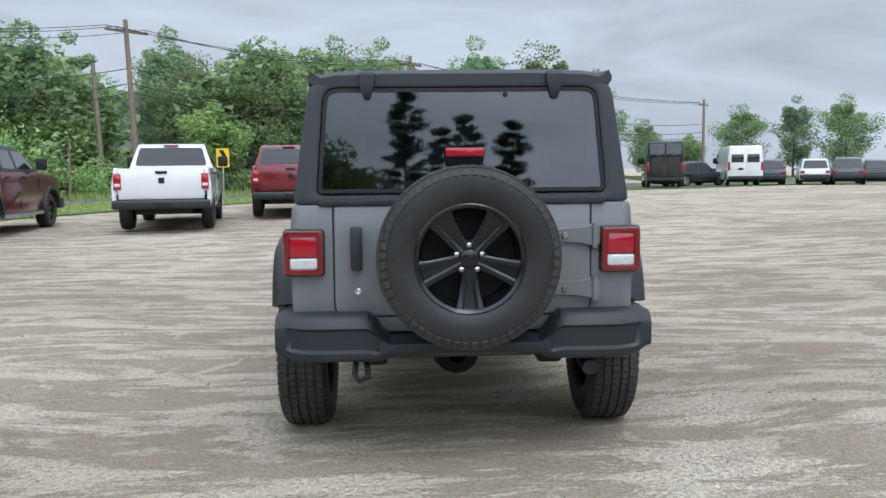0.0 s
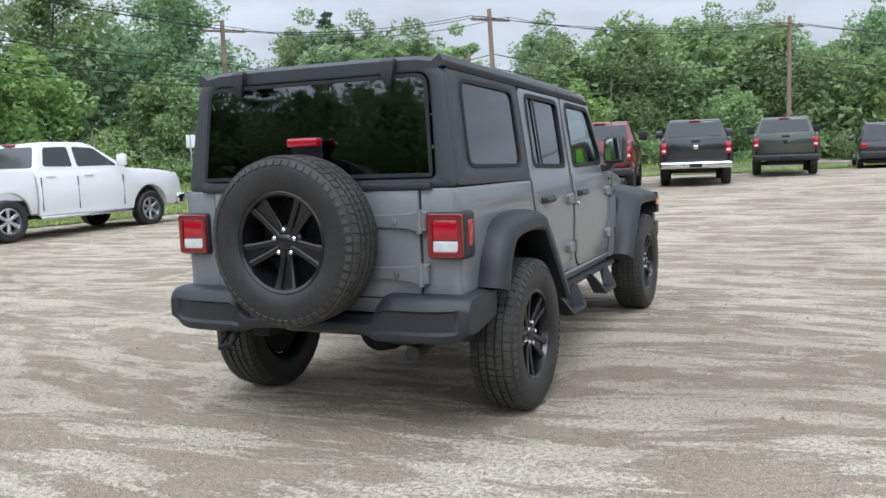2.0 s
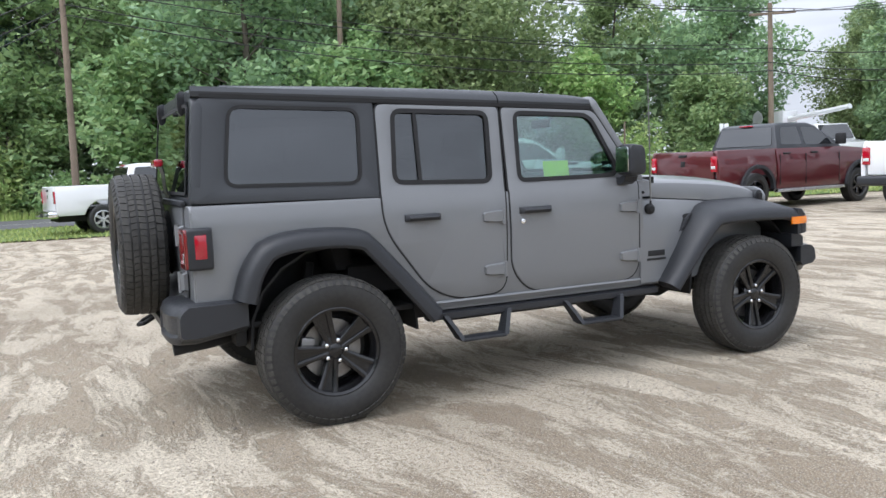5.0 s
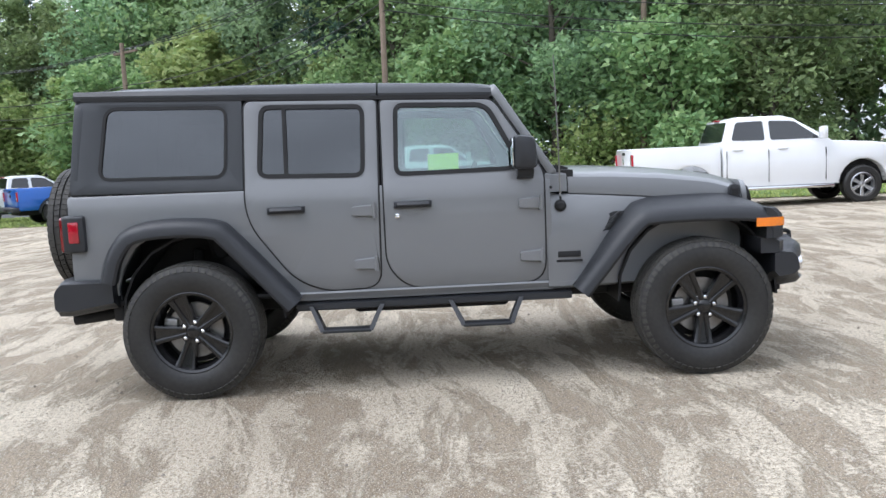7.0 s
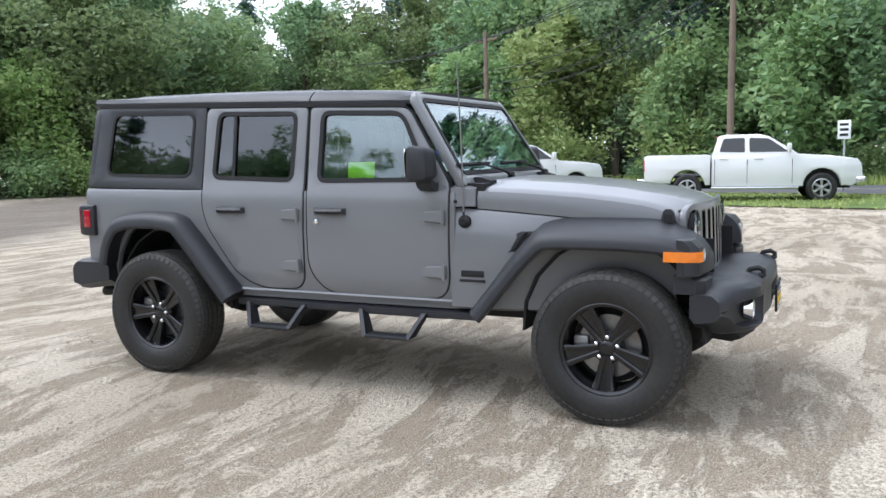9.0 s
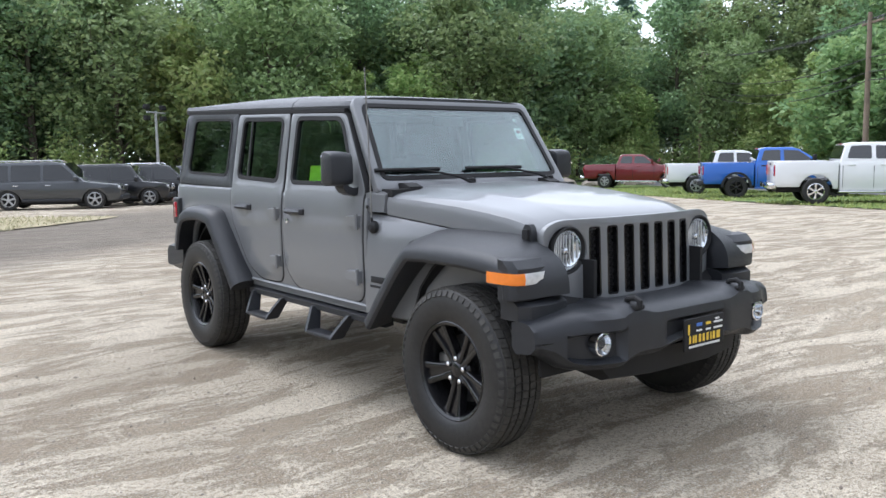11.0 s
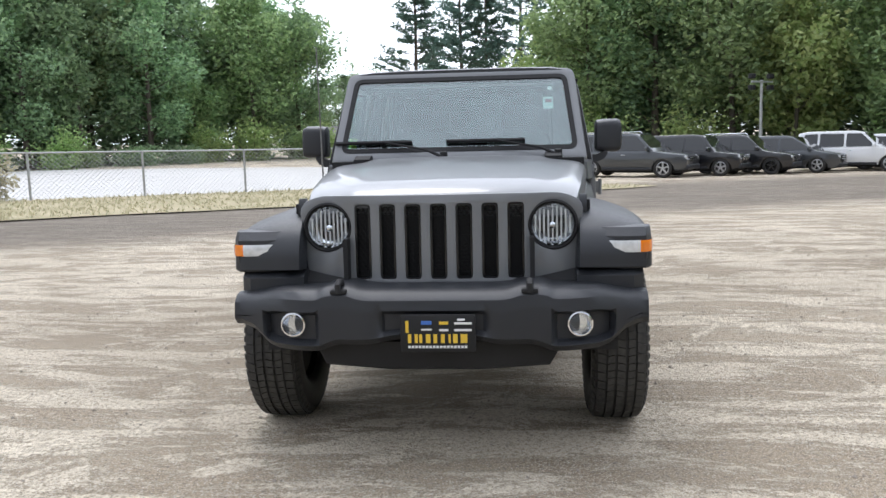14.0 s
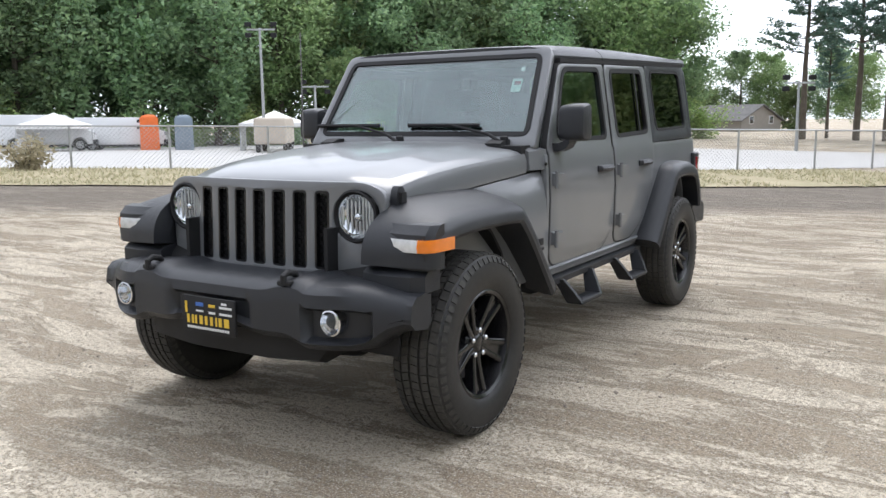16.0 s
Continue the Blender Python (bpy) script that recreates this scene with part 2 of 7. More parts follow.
P_NAVY = car_paint("dark_slate_car_paint", (0.035, 0.042, 0.052), 0.4)

L_DECID = leaf_material("broad_leaves", (0.151, 0.229, 0.102), (0.332, 0.427, 0.190))
L_DARK = leaf_material("dark_broad_leaves", (0.170, 0.270, 0.154), (0.340, 0.474, 0.241))
L_BRIGHT = leaf_material("fresh_leaves", (0.240, 0.377, 0.130), (0.436, 0.533, 0.215), 0.15)
L_PINE = leaf_material("pine_needles", (0.077, 0.147, 0.123), (0.165, 0.260, 0.196), 0.2)
L_SHRUB = leaf_material("shrub_leaves", (0.178, 0.287, 0.127), (0.351, 0.448, 0.201), 0.2)
L_GRASS = leaf_material("grass_blades", (0.223, 0.320, 0.090), (0.497, 0.557, 0.213), 0.1, 0.6)
L_DRY = leaf_material("pale_scrub_leaves", (0.36, 0.34, 0.215), (0.52, 0.47, 0.32), 0.1, 0.6)


# ---- mesh helpers ----
def finish(bm, name, mat, parent=None, label="", smooth=35.0):
    """Links a bmesh as one mesh object."""
    bmesh.ops.recalc_face_normals(bm, faces=bm.faces)
    me = bpy.data.meshes.new(name)
    bm.to_mesh(me)
    bm.free()
    if smooth:
        me.polygons.foreach_set("use_smooth", [True] * len(me.polygons))
        me.set_sharp_from_angle(angle=radians(smooth))
    if mat:
        me.materials.append(mat)
    ob = new(name, me)
    if parent is not None:
        ob.parent = parent
    if label:
        ob["label"] = label
    return ob


part = lambda name, bm, mat, parent, label="", smooth=35.0: finish(bm, name, mat, parent, label, smooth)


def thing(name, label, category, group="", at=(0, 0, 0), yaw=0.0):
    ob = new(name)
    ob.empty_display_size = 0.2
    ob.matrix_basis = pose(*at, 0, 0, yaw)
    return tagged(ob, label, category, group)


def add_box(bm, lo, hi, bevel=0.0, seg=2, m=None):
    c = [(a + b) / 2 for a, b in zip(lo, hi)]
    s = [abs(b - a) for a, b in zip(lo, hi)]
    r = bmesh.ops.create_cube(bm, size=1.0)
    bmesh.ops.scale(bm, vec=s, verts=r["verts"])
    bmesh.ops.translate(bm, vec=c, verts=r["verts"])
    vs = r["verts"]
    if bevel:
        es = list({e for v in vs for e in v.link_edges})
        o = bmesh.ops.bevel(bm, geom=es, offset=min(bevel, min(s) * 0.45), segments=seg, affect="EDGES", profile=0.5)
        vs = list({v for f in o["faces"] for v in f.verts} | {v for v in vs if v.is_valid})
    if m is not None:
        bmesh.ops.transform(bm, matrix=m, verts=vs)
    return vs


def box(lo, hi, bevel=0.0, seg=2, m=None):
    bm = bmesh.new()
    add_box(bm, lo, hi, bevel, seg, m)
    return bm


def add_tube(bm, pts, r, n=10, cap=True, r2=None):
    """A round tube along a line of points, tapering from r to r2."""
    pts = [Vector(p) for p in pts]
    rings = []
    ref = Vector((0, 0, 1))
    for i, p in enumerate(pts):
        d = (pts[min(i + 1, len(pts) - 1)] - pts[max(i - 1, 0)]).normalized()
        if abs(d.dot(ref)) > 0.95:
            u = d.cross(Vector((0, 1, 0))).normalized()
        else:
            u = d.cross(ref).normalized()
        v = d.cross(u).normalized()
        rad = r if r2 is None else r + (r2 - r) * i / max(1, len(pts) - 1)
        rings.append([bm.verts.new(p + (u * math.cos(a) + v * math.sin(a)) * rad) for a in [2 * math.pi * k / n for k in range(n)]])
    for a, b in zip(rings, rings[1:]):
        for k in range(n):
            bm.faces.new((a[k], a[(k + 1) % n], b[(k + 1) % n], b[k]))
    if cap:
        bm.faces.new(rings[0][::-1])
        bm.faces.new(rings[-1])


def tube(pts, r, n=10, r2=None):
    bm = bmesh.new()
    add_tube(bm, pts, r, n, True, r2)
    return bm


def add_loft(bm, sections, closed=True, cap=True):
    """Skins a row of sections with equal point counts."""
    rings = [[bm.verts.new(p) for p in s] for s in sections]
    n = len(rings[0])
    for a, b in zip(rings, rings[1:]):
        for k in range(n if closed else n - 1):
            bm.faces.new((a[k], a[(k + 1) % n], b[(k + 1) % n], b[k]))
    if cap and closed:
        bm.faces.new(rings[0][::-1])
        bm.faces.new(rings[-1])


def loft(sections, closed=True, cap=True):
    bm = bmesh.new()
    add_loft(bm, sections, closed, cap)
    return bm


def add_lathe(bm, profile, axis="x", n=40, centre=(0, 0, 0)):
    """Turns a profile of (along, radius) about an axis through centre."""
    c = Vector(centre)
    rings = []
    for a, r in profile:
        ring = []
        for k in range(n):
            t = 2 * math.pi * k / n
            p = {"x": (a, r * math.cos(t), r * math.sin(t)), "y": (r * math.cos(t), a, r * math.sin(t)), "z": (r * math.cos(t), r * math.sin(t), a)}[axis]
            ring.append(bm.verts.new(c + Vector(p)))
        rings.append(ring)
    for a, b in zip(rings, rings[1:]):
        for k in range(n):
            bm.faces.new((a[k], a[(k + 1) % n], b[(k + 1) % n], b[k]))
    bmesh.ops.remove_doubles(bm, verts=bm.verts, dist=1e-5)


def lathe(profile, axis="x", n=40, centre=(0, 0, 0)):
    bm = bmesh.new()
    add_lathe(bm, profile, axis, n, centre)
    return bm


def rounded(pts, r, n=4):
    """A polygon with its corners rounded; r is one radius or one for each corner."""
    out = []
    k = len(pts)
    for i in range(k):
        p, a, b = Vector(pts[i]), Vector(pts[i - 1]), Vector(pts[(i + 1) % k])
        rad = r[i] if isinstance(r, (list, tuple)) else r
        if rad <= 0:
            out.append(tuple(p))
            continue
        da, db = (a - p), (b - p)
        la, lb = da.length, db.length
        da, db = da / la, db / lb
        cut = min(rad, la * 0.48, lb * 0.48)
        for j in range(n + 1):
            t = j / n
            out.append(tuple((p + da * cut) * (1 - t) ** 2 + p * 2 * t * (1 - t) + (p + db * cut) * t * t))
    return out


def plate(outer, holes, thick, place, cuts=(), bevel=0.0):
    """A flat plate in (u, v) with holes, given thickness along w; place(u, v, w) bends it into shape."""
    bm = bmesh.new()
    edges = []
    for loop in (outer, *holes):
        vs = [bm.verts.new((u, v, 0)) for u, v in loop]
        edges += [bm.edges.new((vs[i], vs[(i + 1) % len(vs)])) for i in range(len(vs))]
    bmesh.ops.triangle_fill(bm, use_beauty=True, use_dissolve=False, edges=edges)
    for axis, value in cuts:
        co = (value, 0, 0) if axis == "u" else (0, value, 0)
        no = (1, 0, 0) if axis == "u" else (0, 1, 0)
        bmesh.ops.bisect_plane(bm, geom=bm.verts[:] + bm.edges[:] + bm.faces[:], plane_co=co, plane_no=no)
    if thick:
        r = bmesh.ops.extrude_face_region(bm, geom=bm.faces[:])
        bmesh.ops.translate(bm, vec=(0, 0, thick), verts=[v for v in r["geom"] if isinstance(v, bmesh.types.BMVert)])
    if bevel:
        bmesh.ops.recalc_face_normals(bm, faces=bm.faces)
        es = [e for e in bm.edges if len(e.link_faces) == 2 and e.calc_face_angle(0) > 0.9]
        bmesh.ops.bevel(bm, geom=es, offset=bevel, segments=2, affect="EDGES", profile=0.5)
    for v in bm.verts:
        v.co = Vector(place(*v.co))
    return bm


def circle(cx, cy, r, n=28):
    return [(cx + r * math.cos(2 * math.pi * k / n), cy + r * math.sin(2 * math.pi * k / n)) for k in range(n)]


def smooth01(a):
    a = max(0.0, min(1.0, a))
    return a * a * (3 - 2 * a)


def lerp(a, b, t):
    return a + (b - a) * t


def table(rows, v):
    """Straight-line look-up in rows of (key, value)."""
    if v <= rows[0][0]:
        return rows[0][1]
    for (a, x), (b, y) in zip(rows, rows[1:]):
        if v <= b:
            return lerp(x, y, (v - a) / (b - a))
    return rows[-1][1]


# ---- ground ----
def terrain(x, y):
    """Height of the ground: level round the car, tipping very gently towards the back and the road."""
    ye = y if y < 28 else max(0.0, 28 - 1.2 * (y - 28))
    z = (0.010 if y > 0 else 0.0155) * max(-34, ye) + 0.008 * max(-32, min(20, x))
    return z * smooth01((math.hypot(x, y - 1.5) - 4) / 8)


# the road's middle line, as (x, y)
ROAD = [(-62, -60), (-50, -40), (-40, -22), (-32, -6), (-26.5, 8), (-22.5, 20), (-18, 29.5), (-9, 38), (2, 44), (16, 53), (34, 68), (60, 92)]
ROAD_HALF = 3.6


def road_far(x, y):
    """Signed distance to the road's middle: positive on the lot's side."""
    best, side = 1e9, 1
    for (ax, ay), (bx, by) in zip(ROAD, ROAD[1:]):
        dx, dy = bx - ax, by - ay
        t = max(0, min(1, ((x - ax) * dx + (y - ay) * dy) / (dx * dx + dy * dy)))
        d = math.hypot(x - ax - t * dx, y - ay - t * dy)
        if d < best:
            best, side = d, (1 if dx * (y - ay) - dy * (x - ax) < 0 else -1)
    return best * side


def gravel_material():
    """Rolled gravel: damp brown fines, pale dusty drifts drawn out by tyres, small stones."""
    m = bpy.data.materials.new("rolled_gravel")
    m.use_nodes = True
    nt = m.node_tree
    L = nt.links.new
    b = nt.nodes["Principled BSDF"]
    b.inputs["Roughness"].default_value = 0.92
    b.inputs["Specular IOR Level"].default_value = 0.2
    tc = nt.nodes.new("ShaderNodeTexCoord")

    def noise_at(scale, detail=4.0, rough=0.55, dist=0.0, stretch=None, turn=0.0, src=None):
        n = nt.nodes.new("ShaderNodeTexNoise")
        n.inputs["Scale"].default_value, n.inputs["Detail"].default_value = scale, detail
        n.inputs["Roughness"].default_value, n.inputs["Distortion"].default_value = rough, dist
        v = src or tc.outputs["Object"]
        if stretch:
            mp = nt.nodes.new("ShaderNodeMapping")
            mp.inputs["Scale"].default_value = stretch
            mp.inputs["Rotation"].default_value = (0, 0, radians(turn))
            L(v, mp.inputs["Vector"])
            v = mp.outputs[0]
        L(v, n.inputs["Vector"])
        return n

    def ramp(sock, lo, hi, a=0.0, c=1.0):
        r = nt.nodes.new("ShaderNodeMapRange")
        r.interpolation_type = "SMOOTHSTEP"
        for k, v in (("From Min", lo), ("From Max", hi), ("To Min", a), ("To Max", c)):
            r.inputs[k].default_value = v
        L(sock, r.inputs["Value"])
        return r.outputs[0]

    def op(kind, a, c):
        n = nt.nodes.new("ShaderNodeMath")
        n.operation = kind
        for i, s in enumerate((a, c)):
            if isinstance(s, (int, float)):
                n.inputs[i].default_value = s
            else:
                L(s, n.inputs[i])
        return n.outputs[0]

    def mix(f, a, c):
        n = nt.nodes.new("ShaderNodeMix")
        n.data_type = "RGBA"
        for k, s in (("A", a), ("B", c)):
            if isinstance(s, tuple):
                n.inputs[k].default_value = (*s, 1)
            else:
                L(s, n.inputs[k])
        L(f, n.inputs["Factor"])
        return n.outputs["Result"]

    # warp the streaks gently, as wheels wander
    warp = noise_at(0.16, 2.0)
    vm = nt.nodes.new("ShaderNodeVectorMath")
    vm.operation = "MULTIPLY_ADD"
    vm.inputs[1].default_value = (1.6, 1.6, 0.0)
    L(warp.outputs["Color"], vm.inputs[0])
    L(tc.outputs["Object"], vm.inputs[2])
    s1 = noise_at(1.0, 9.0, 0.66, 0.5, (0.75, 3.1, 1), 6, vm.outputs[0])
    s2 = noise_at(1.0, 9.0, 0.66, 0.5, (0.75, 2.7, 1), -24, vm.outputs[0])
    s3 = noise_at(1.3, 8.0, 0.68, 0.6, (1.2, 1.5, 1), 60, vm.outputs[0])
    big = noise_at(0.30, 3.0)
    grit = noise_at(38, 4.0, 0.7)
    tiny = noise_at(120, 3.0, 0.7)
    ragged = op("MULTIPLY", op("SUBTRACT", grit.outputs["Fac"], 0.5), 0.18)
    pale1 = ramp(op("ADD", s1.outputs["Fac"], ragged), 0.475, 0.570)
    pale2 = ramp(op("ADD", s2.outputs["Fac"], ragged), 0.520, 0.588, 0, 0.95)
    pale3 = ramp(op("ADD", s3.outputs["Fac"], ragged), 0.535, 0.605, 0, 0.85)
    pale = op("MAXIMUM", op("MAXIMUM", pale1, pale2), pale3)
    pale = op("MULTIPLY", pale, ramp(big.outputs["Fac"], 0.30, 0.60, 0.45, 1.0))
    pale = op("MULTIPLY", pale, ramp(grit.outputs["Fac"], 0.36, 0.54, 0.35, 1.0))
    base = mix(ramp(big.outputs["Fac"], 0.35, 0.65), (0.255, 0.202, 0.140), (0.360, 0.294, 0.212))
    base = mix(ramp(grit.outputs["Fac"], 0.50, 0.64, 0, 0.6), base, (0.12, 0.105, 0.088))
    col = mix(pale, base, (0.71, 0.622, 0.487))
    col = mix(ramp(tiny.outputs["Fac"], 0.54, 0.64, 0, 0.65), col, (0.70, 0.66, 0.59))
    col = mix(ramp(tiny.outputs["Fac"], 0.45, 0.35, 0, 0.7), col, (0.09, 0.08, 0.07))
    # damp, darker ground on the side of the lot towards the fence
    sp = nt.nodes.new("ShaderNodeSeparateXYZ")
    L(tc.outputs["Object"], sp.inputs[0])
    far = op("ADD", op("MULTIPLY", sp.outputs["X"], 0.50), op("MULTIPLY", sp.outputs["Y"], -0.86))
    band = op("MULTIPLY", ramp(op("ADD", far, op("MULTIPLY", big.outputs["Fac"], 3.0)), 6.6, 9.2), ramp(far, 19.5, 15.0))
    col = mix(op("MULTIPLY", band, 0.75), col, (0.13, 0.112, 0.095))
    L(col, b.inputs["Base Color"])
    bp = nt.nodes.new("ShaderNodeBump")
    bp.inputs["Strength"].default_value, bp.inputs["Distance"].default_value = 0.85, 0.035
    L(op("ADD", op("MULTIPLY", grit.outputs["Fac"], 0.6), op("ADD", op("MULTIPLY", tiny.outputs["Fac"], 0.35), op("MULTIPLY", pale, 0.5))), bp.inputs["Height"])
    L(bp.outputs[0], b.inputs["Normal"])
    return m


M_GRAVEL = gravel_material()
M_ROAD = material("worn_asphalt", (0.115, 0.115, 0.118), 0.85, vary=0.5, vary_scale=0.5, fine=0.4, fine_scale=50, alt=(0.075, 0.075, 0.078), bump=0.2, bump_scale=90)
M_TURF = material("mown_grass", (0.13, 0.19, 0.045), 0.9, vary=0.6, vary_scale=0.7, fine=0.5, fine_scale=30, alt=(0.07, 0.115, 0.025), bump=0.6, bump_scale=40)
M_DRYTURF = material("dry_grass_bank", (0.40, 0.335, 0.225), 0.95, vary=0.7, vary_scale=0.6, fine=0.5, fine_scale=25, alt=(0.25, 0.225, 0.125), bump=0.5, bump_scale=40)
M_FLOOR = material("forest_floor", (0.07, 0.075, 0.035), 0.95, vary=0.6, vary_scale=0.3, fine=0.5, fine_scale=6, alt=(0.035, 0.05, 0.018))
M_PALELOT = material("pale_paved_lot", (0.50, 0.49, 0.475), 0.9, vary=0.35, vary_scale=0.12, fine=0.2, fine_scale=5, alt=(0.40, 0.39, 0.375))
M_LINE = material("road_paint", (0.6, 0.58, 0.5), 0.7, vary=0.4, vary_scale=3)


def sheet(name, xs, ys, height, mat):
    nx, ny = len(xs), len(ys)
    co = [(x, y, height(x, y)) for y in ys for x in xs]
    fc = [(j * nx + i, j * nx + i + 1, (j + 1) * nx + i + 1, (j + 1) * nx + i) for j in range(ny - 1) for i in range(nx - 1)]
    me = bpy.data.meshes.new(name)
    me.from_pydata(co, [], fc)
    me.polygons.foreach_set("use_smooth", [True] * len(fc))
    me.materials.append(mat)
    return new(name, me)


def spread(inner, step, outer, grow=1.35):
    out = [k * step for k in range(int(inner / step) + 1)]
    s = step
    while out[-1] < outer:
        s *= grow
        out.append(out[-1] + s)
    return [-v for v in out[:0:-1]] + out


def ground_height(x, y):
    r = math.hypot(x, y)
    near = 0.008 * noise.noise((x * 1.3, y * 1.3, 0)) + 0.012 * noise.noise((x * 0.45, y * 0.45, 3))
    z = terrain(x, y) + near * smooth01((r - 1) / 3)
    # the wood stands on slightly higher ground across the road
    z += 1.2 * smooth01((-road_far(x, y) - 7) / 25) if x < 20 and y > -70 else 0
    return z


ground = sheet("ground", spread(24, 0.5, 1500), spread(24, 0.5, 1500), ground_height, M_GRAVEL)
tagged(ground, "pale rolled gravel lot with drawn-out tyre streaks", "ground", kind="structure")


def strip(name, line, half_a, half_b, lift, mat, steps=6, cross=4):
    """A band along a line, from half_a on one side to half_b on the other."""
    pts = []
    for (ax, ay), (bx, by) in zip(line, line[1:]):
        for k in range(steps):
            t = k / steps
            pts.append(Vector((lerp(ax, bx, t), lerp(ay, by, t), 0)))
    pts.append(Vector((*line[-1], 0)))
    # ease the corners
    for _ in range(6):
        pts = [pts[0]] + [(a + b * 2 + c) / 4 for a, b, c in zip(pts, pts[1:], pts[2:])] + [pts[-1]]
    bm = bmesh.new()
    rows = []
    for i, p in enumerate(pts):
        d = (pts[min(i + 1, len(pts) - 1)] - pts[max(i - 1, 0)]).normalized()
        n = Vector((d.y, -d.x, 0))
        row = []
        for k in range(cross + 1):
            wob = 0.25 * noise.noise((p.x * 0.4, p.y * 0.4, k)) if mat not in (M_ROAD, M_LINE) and k in (0, cross) else 0
            q = p + n * (lerp(half_a, half_b, k / cross) + wob)
            row.append(bm.verts.new((q.x, q.y, ground_height(q.x, q.y) + lift)))
        rows.append(row)
    for a, b in zip(rows, rows[1:]):
        for k in range(cross):
            bm.faces.new((a[k], a[k + 1], b[k + 1], b[k]))
    return finish(bm, name, mat)


tagged(strip("road", ROAD, -ROAD_HALF, ROAD_HALF, 0.05, M_ROAD), "two-lane worn grey asphalt road beyond the lot", "road", kind="structure")
tagged(strip("road_line", ROAD, -0.07, 0.07, 0.056, M_LINE, cross=1), "faded pale line down the road's middle", "road line", kind="structure")
tagged(strip("verge", ROAD, ROAD_HALF + 0.1, ROAD_HALF + 6.8, 0.035, M_TURF), "mown green grass verge between lot and road", "grass", kind="structure")
tagged(strip("verge_far", ROAD, -ROAD_HALF - 3.4, -ROAD_HALF - 0.1, 0.035, M_TURF), "rough grass verge below the wood", "grass", kind="structure")
tagged(strip("forest_floor", ROAD, -ROAD_HALF - 60, -ROAD_HALF - 3.4, 0.03, M_FLOOR, cross=10), "dark leaf litter and moss under the trees", "forest floor", kind="structure")

# the fence line at the back of the lot, with a dry grass bank before it and a pale lot behind
FENCE = [(34, 2), (22, -9), (15.5, -13.3), (10.8, -16.4), (5, -20.5), (1, -25), (-3, -33), (-5, -43)]
tagged(strip("grass_bank", FENCE[:6], -0.3, 7.6, 0.03, M_DRYTURF), "dry straw-coloured grass bank along the fence", "grass", kind="structure")
tagged(strip("paved_lot", FENCE, -40, -0.3, 0.02, M_PALELOT, cross=10), "wide pale paved lot behind the fence", "paved lot", kind="structure")


# ---- vehicles ----
M_WIN = material("dark_car_glass", (0.012, 0.014, 0.016), 0.05, coat=1.0, vary=0.2, vary_scale=0.8, alt=(0.03, 0.034, 0.038))
M_HEAD = material("headlamp", (0.62, 0.64, 0.66), 0.12, 0.5, coat=1.0, vary=0.5, vary_scale=25, alt=(0.1, 0.1, 0.11))


def slab(outline, half, cuts=(), bevel=0.03):
    """A body from its side outline in (y, z); half(y, z) is its half width there."""
    return plate(outline, (), 2.0, lambda u, v, w: ((w - 1) * half(u, v), u, v), cuts, bevel)


def arch(cy, cz, r, n=9, a0=0.0, a1=180.0):
    return [(cy + r * math.cos(radians(a0 + (a1 - a0) * k / n)), cz + r * math.sin(radians(a0 + (a1 - a0) * k / n))) for k in range(n + 1)]


WHEELS = {}


def road_wheel_meshes(r, rim_r, width, mat, spokes):
    key = (r, rim_r, mat.name, spokes)
    if key in WHEELS:
        return WHEELS[key]
    h = width / 2
    t = lathe([(-h * 0.7, rim_r), (-h, rim_r + 0.03), (-h, r - 0.05), (-h * 0.75, r - 0.01), (0, r), (h * 0.75, r - 0.01), (h, r - 0.05), (h, rim_r + 0.03), (h * 0.7, rim_r), (h * 0.3, rim_r - 0.02), (-h * 0.3, rim_r - 0.02), (-h * 0.7, rim_r)], "x", 36)
    tyre = finish(t, "tyre", M_RUBBER)
    bm = lathe([(h * 0.75, rim_r + 0.005), (h * 0.8, rim_r - 0.02), (h * 0.3, rim_r - 0.035), (-h * 0.6, rim_r - 0.03)], "x", 36)
    add_lathe(bm, [(h * 0.2, 0.07), (h * 0.55, 0.065), (h * 0.62, 0.04), (h * 0.62, 0.0)], "x", 16)
    for k in range(spokes):
        a = 2 * math.pi * k / spokes
        s = bmesh.new()
        add_box(s, (h * 0.3, -0.035, 0.04), (h * 0.62, 0.035, rim_r - 0.01), 0.012, 1)
        for v in s.verts:
            v.co.y *= 0.75 + 0.5 * v.co.z / rim_r
        bmesh.ops.rotate(s, matrix=Matrix.Rotation(a, 3, "X"), verts=s.verts)
        tmp = bpy.data.meshes.new("tmp")
        s.to_mesh(tmp)
        s.free()
        bm.from_mesh(tmp)
        bpy.data.meshes.remove(tmp)
    rim = finish(bm, "rim", mat)
    bm = lathe([(0.0, 0.0), (0.0, rim_r - 0.02), (-0.02, rim_r - 0.02), (-0.02, 0)], "x", 24)
    disc = finish(bm, "brake_disc", M_BLACK)
    WHEELS[key] = (tyre.data, rim.data, disc.data)
    for o in (tyre, rim, disc):
        bpy.data.objects.remove(o)
    return WHEELS[key]


def put_wheels(body, wheelbase, track, r, rim_r, width, mat, spokes, name="wheel"):
    meshes = road_wheel_meshes(r, rim_r, width, mat, spokes)
    for sy in (-1, 1):
        for sx in (-1, 1):
            hub = new(name, meshes[0])
            hub.parent = body
            hub.matrix_basis = pose(sx * track, sy * wheelbase / 2, r, 0, 0, 0 if sx > 0 else 180)
            for nm, me in (("rim", meshes[1]), ("brake_disc", meshes[2])):
                o = new(nm, me)
                o.parent = hub


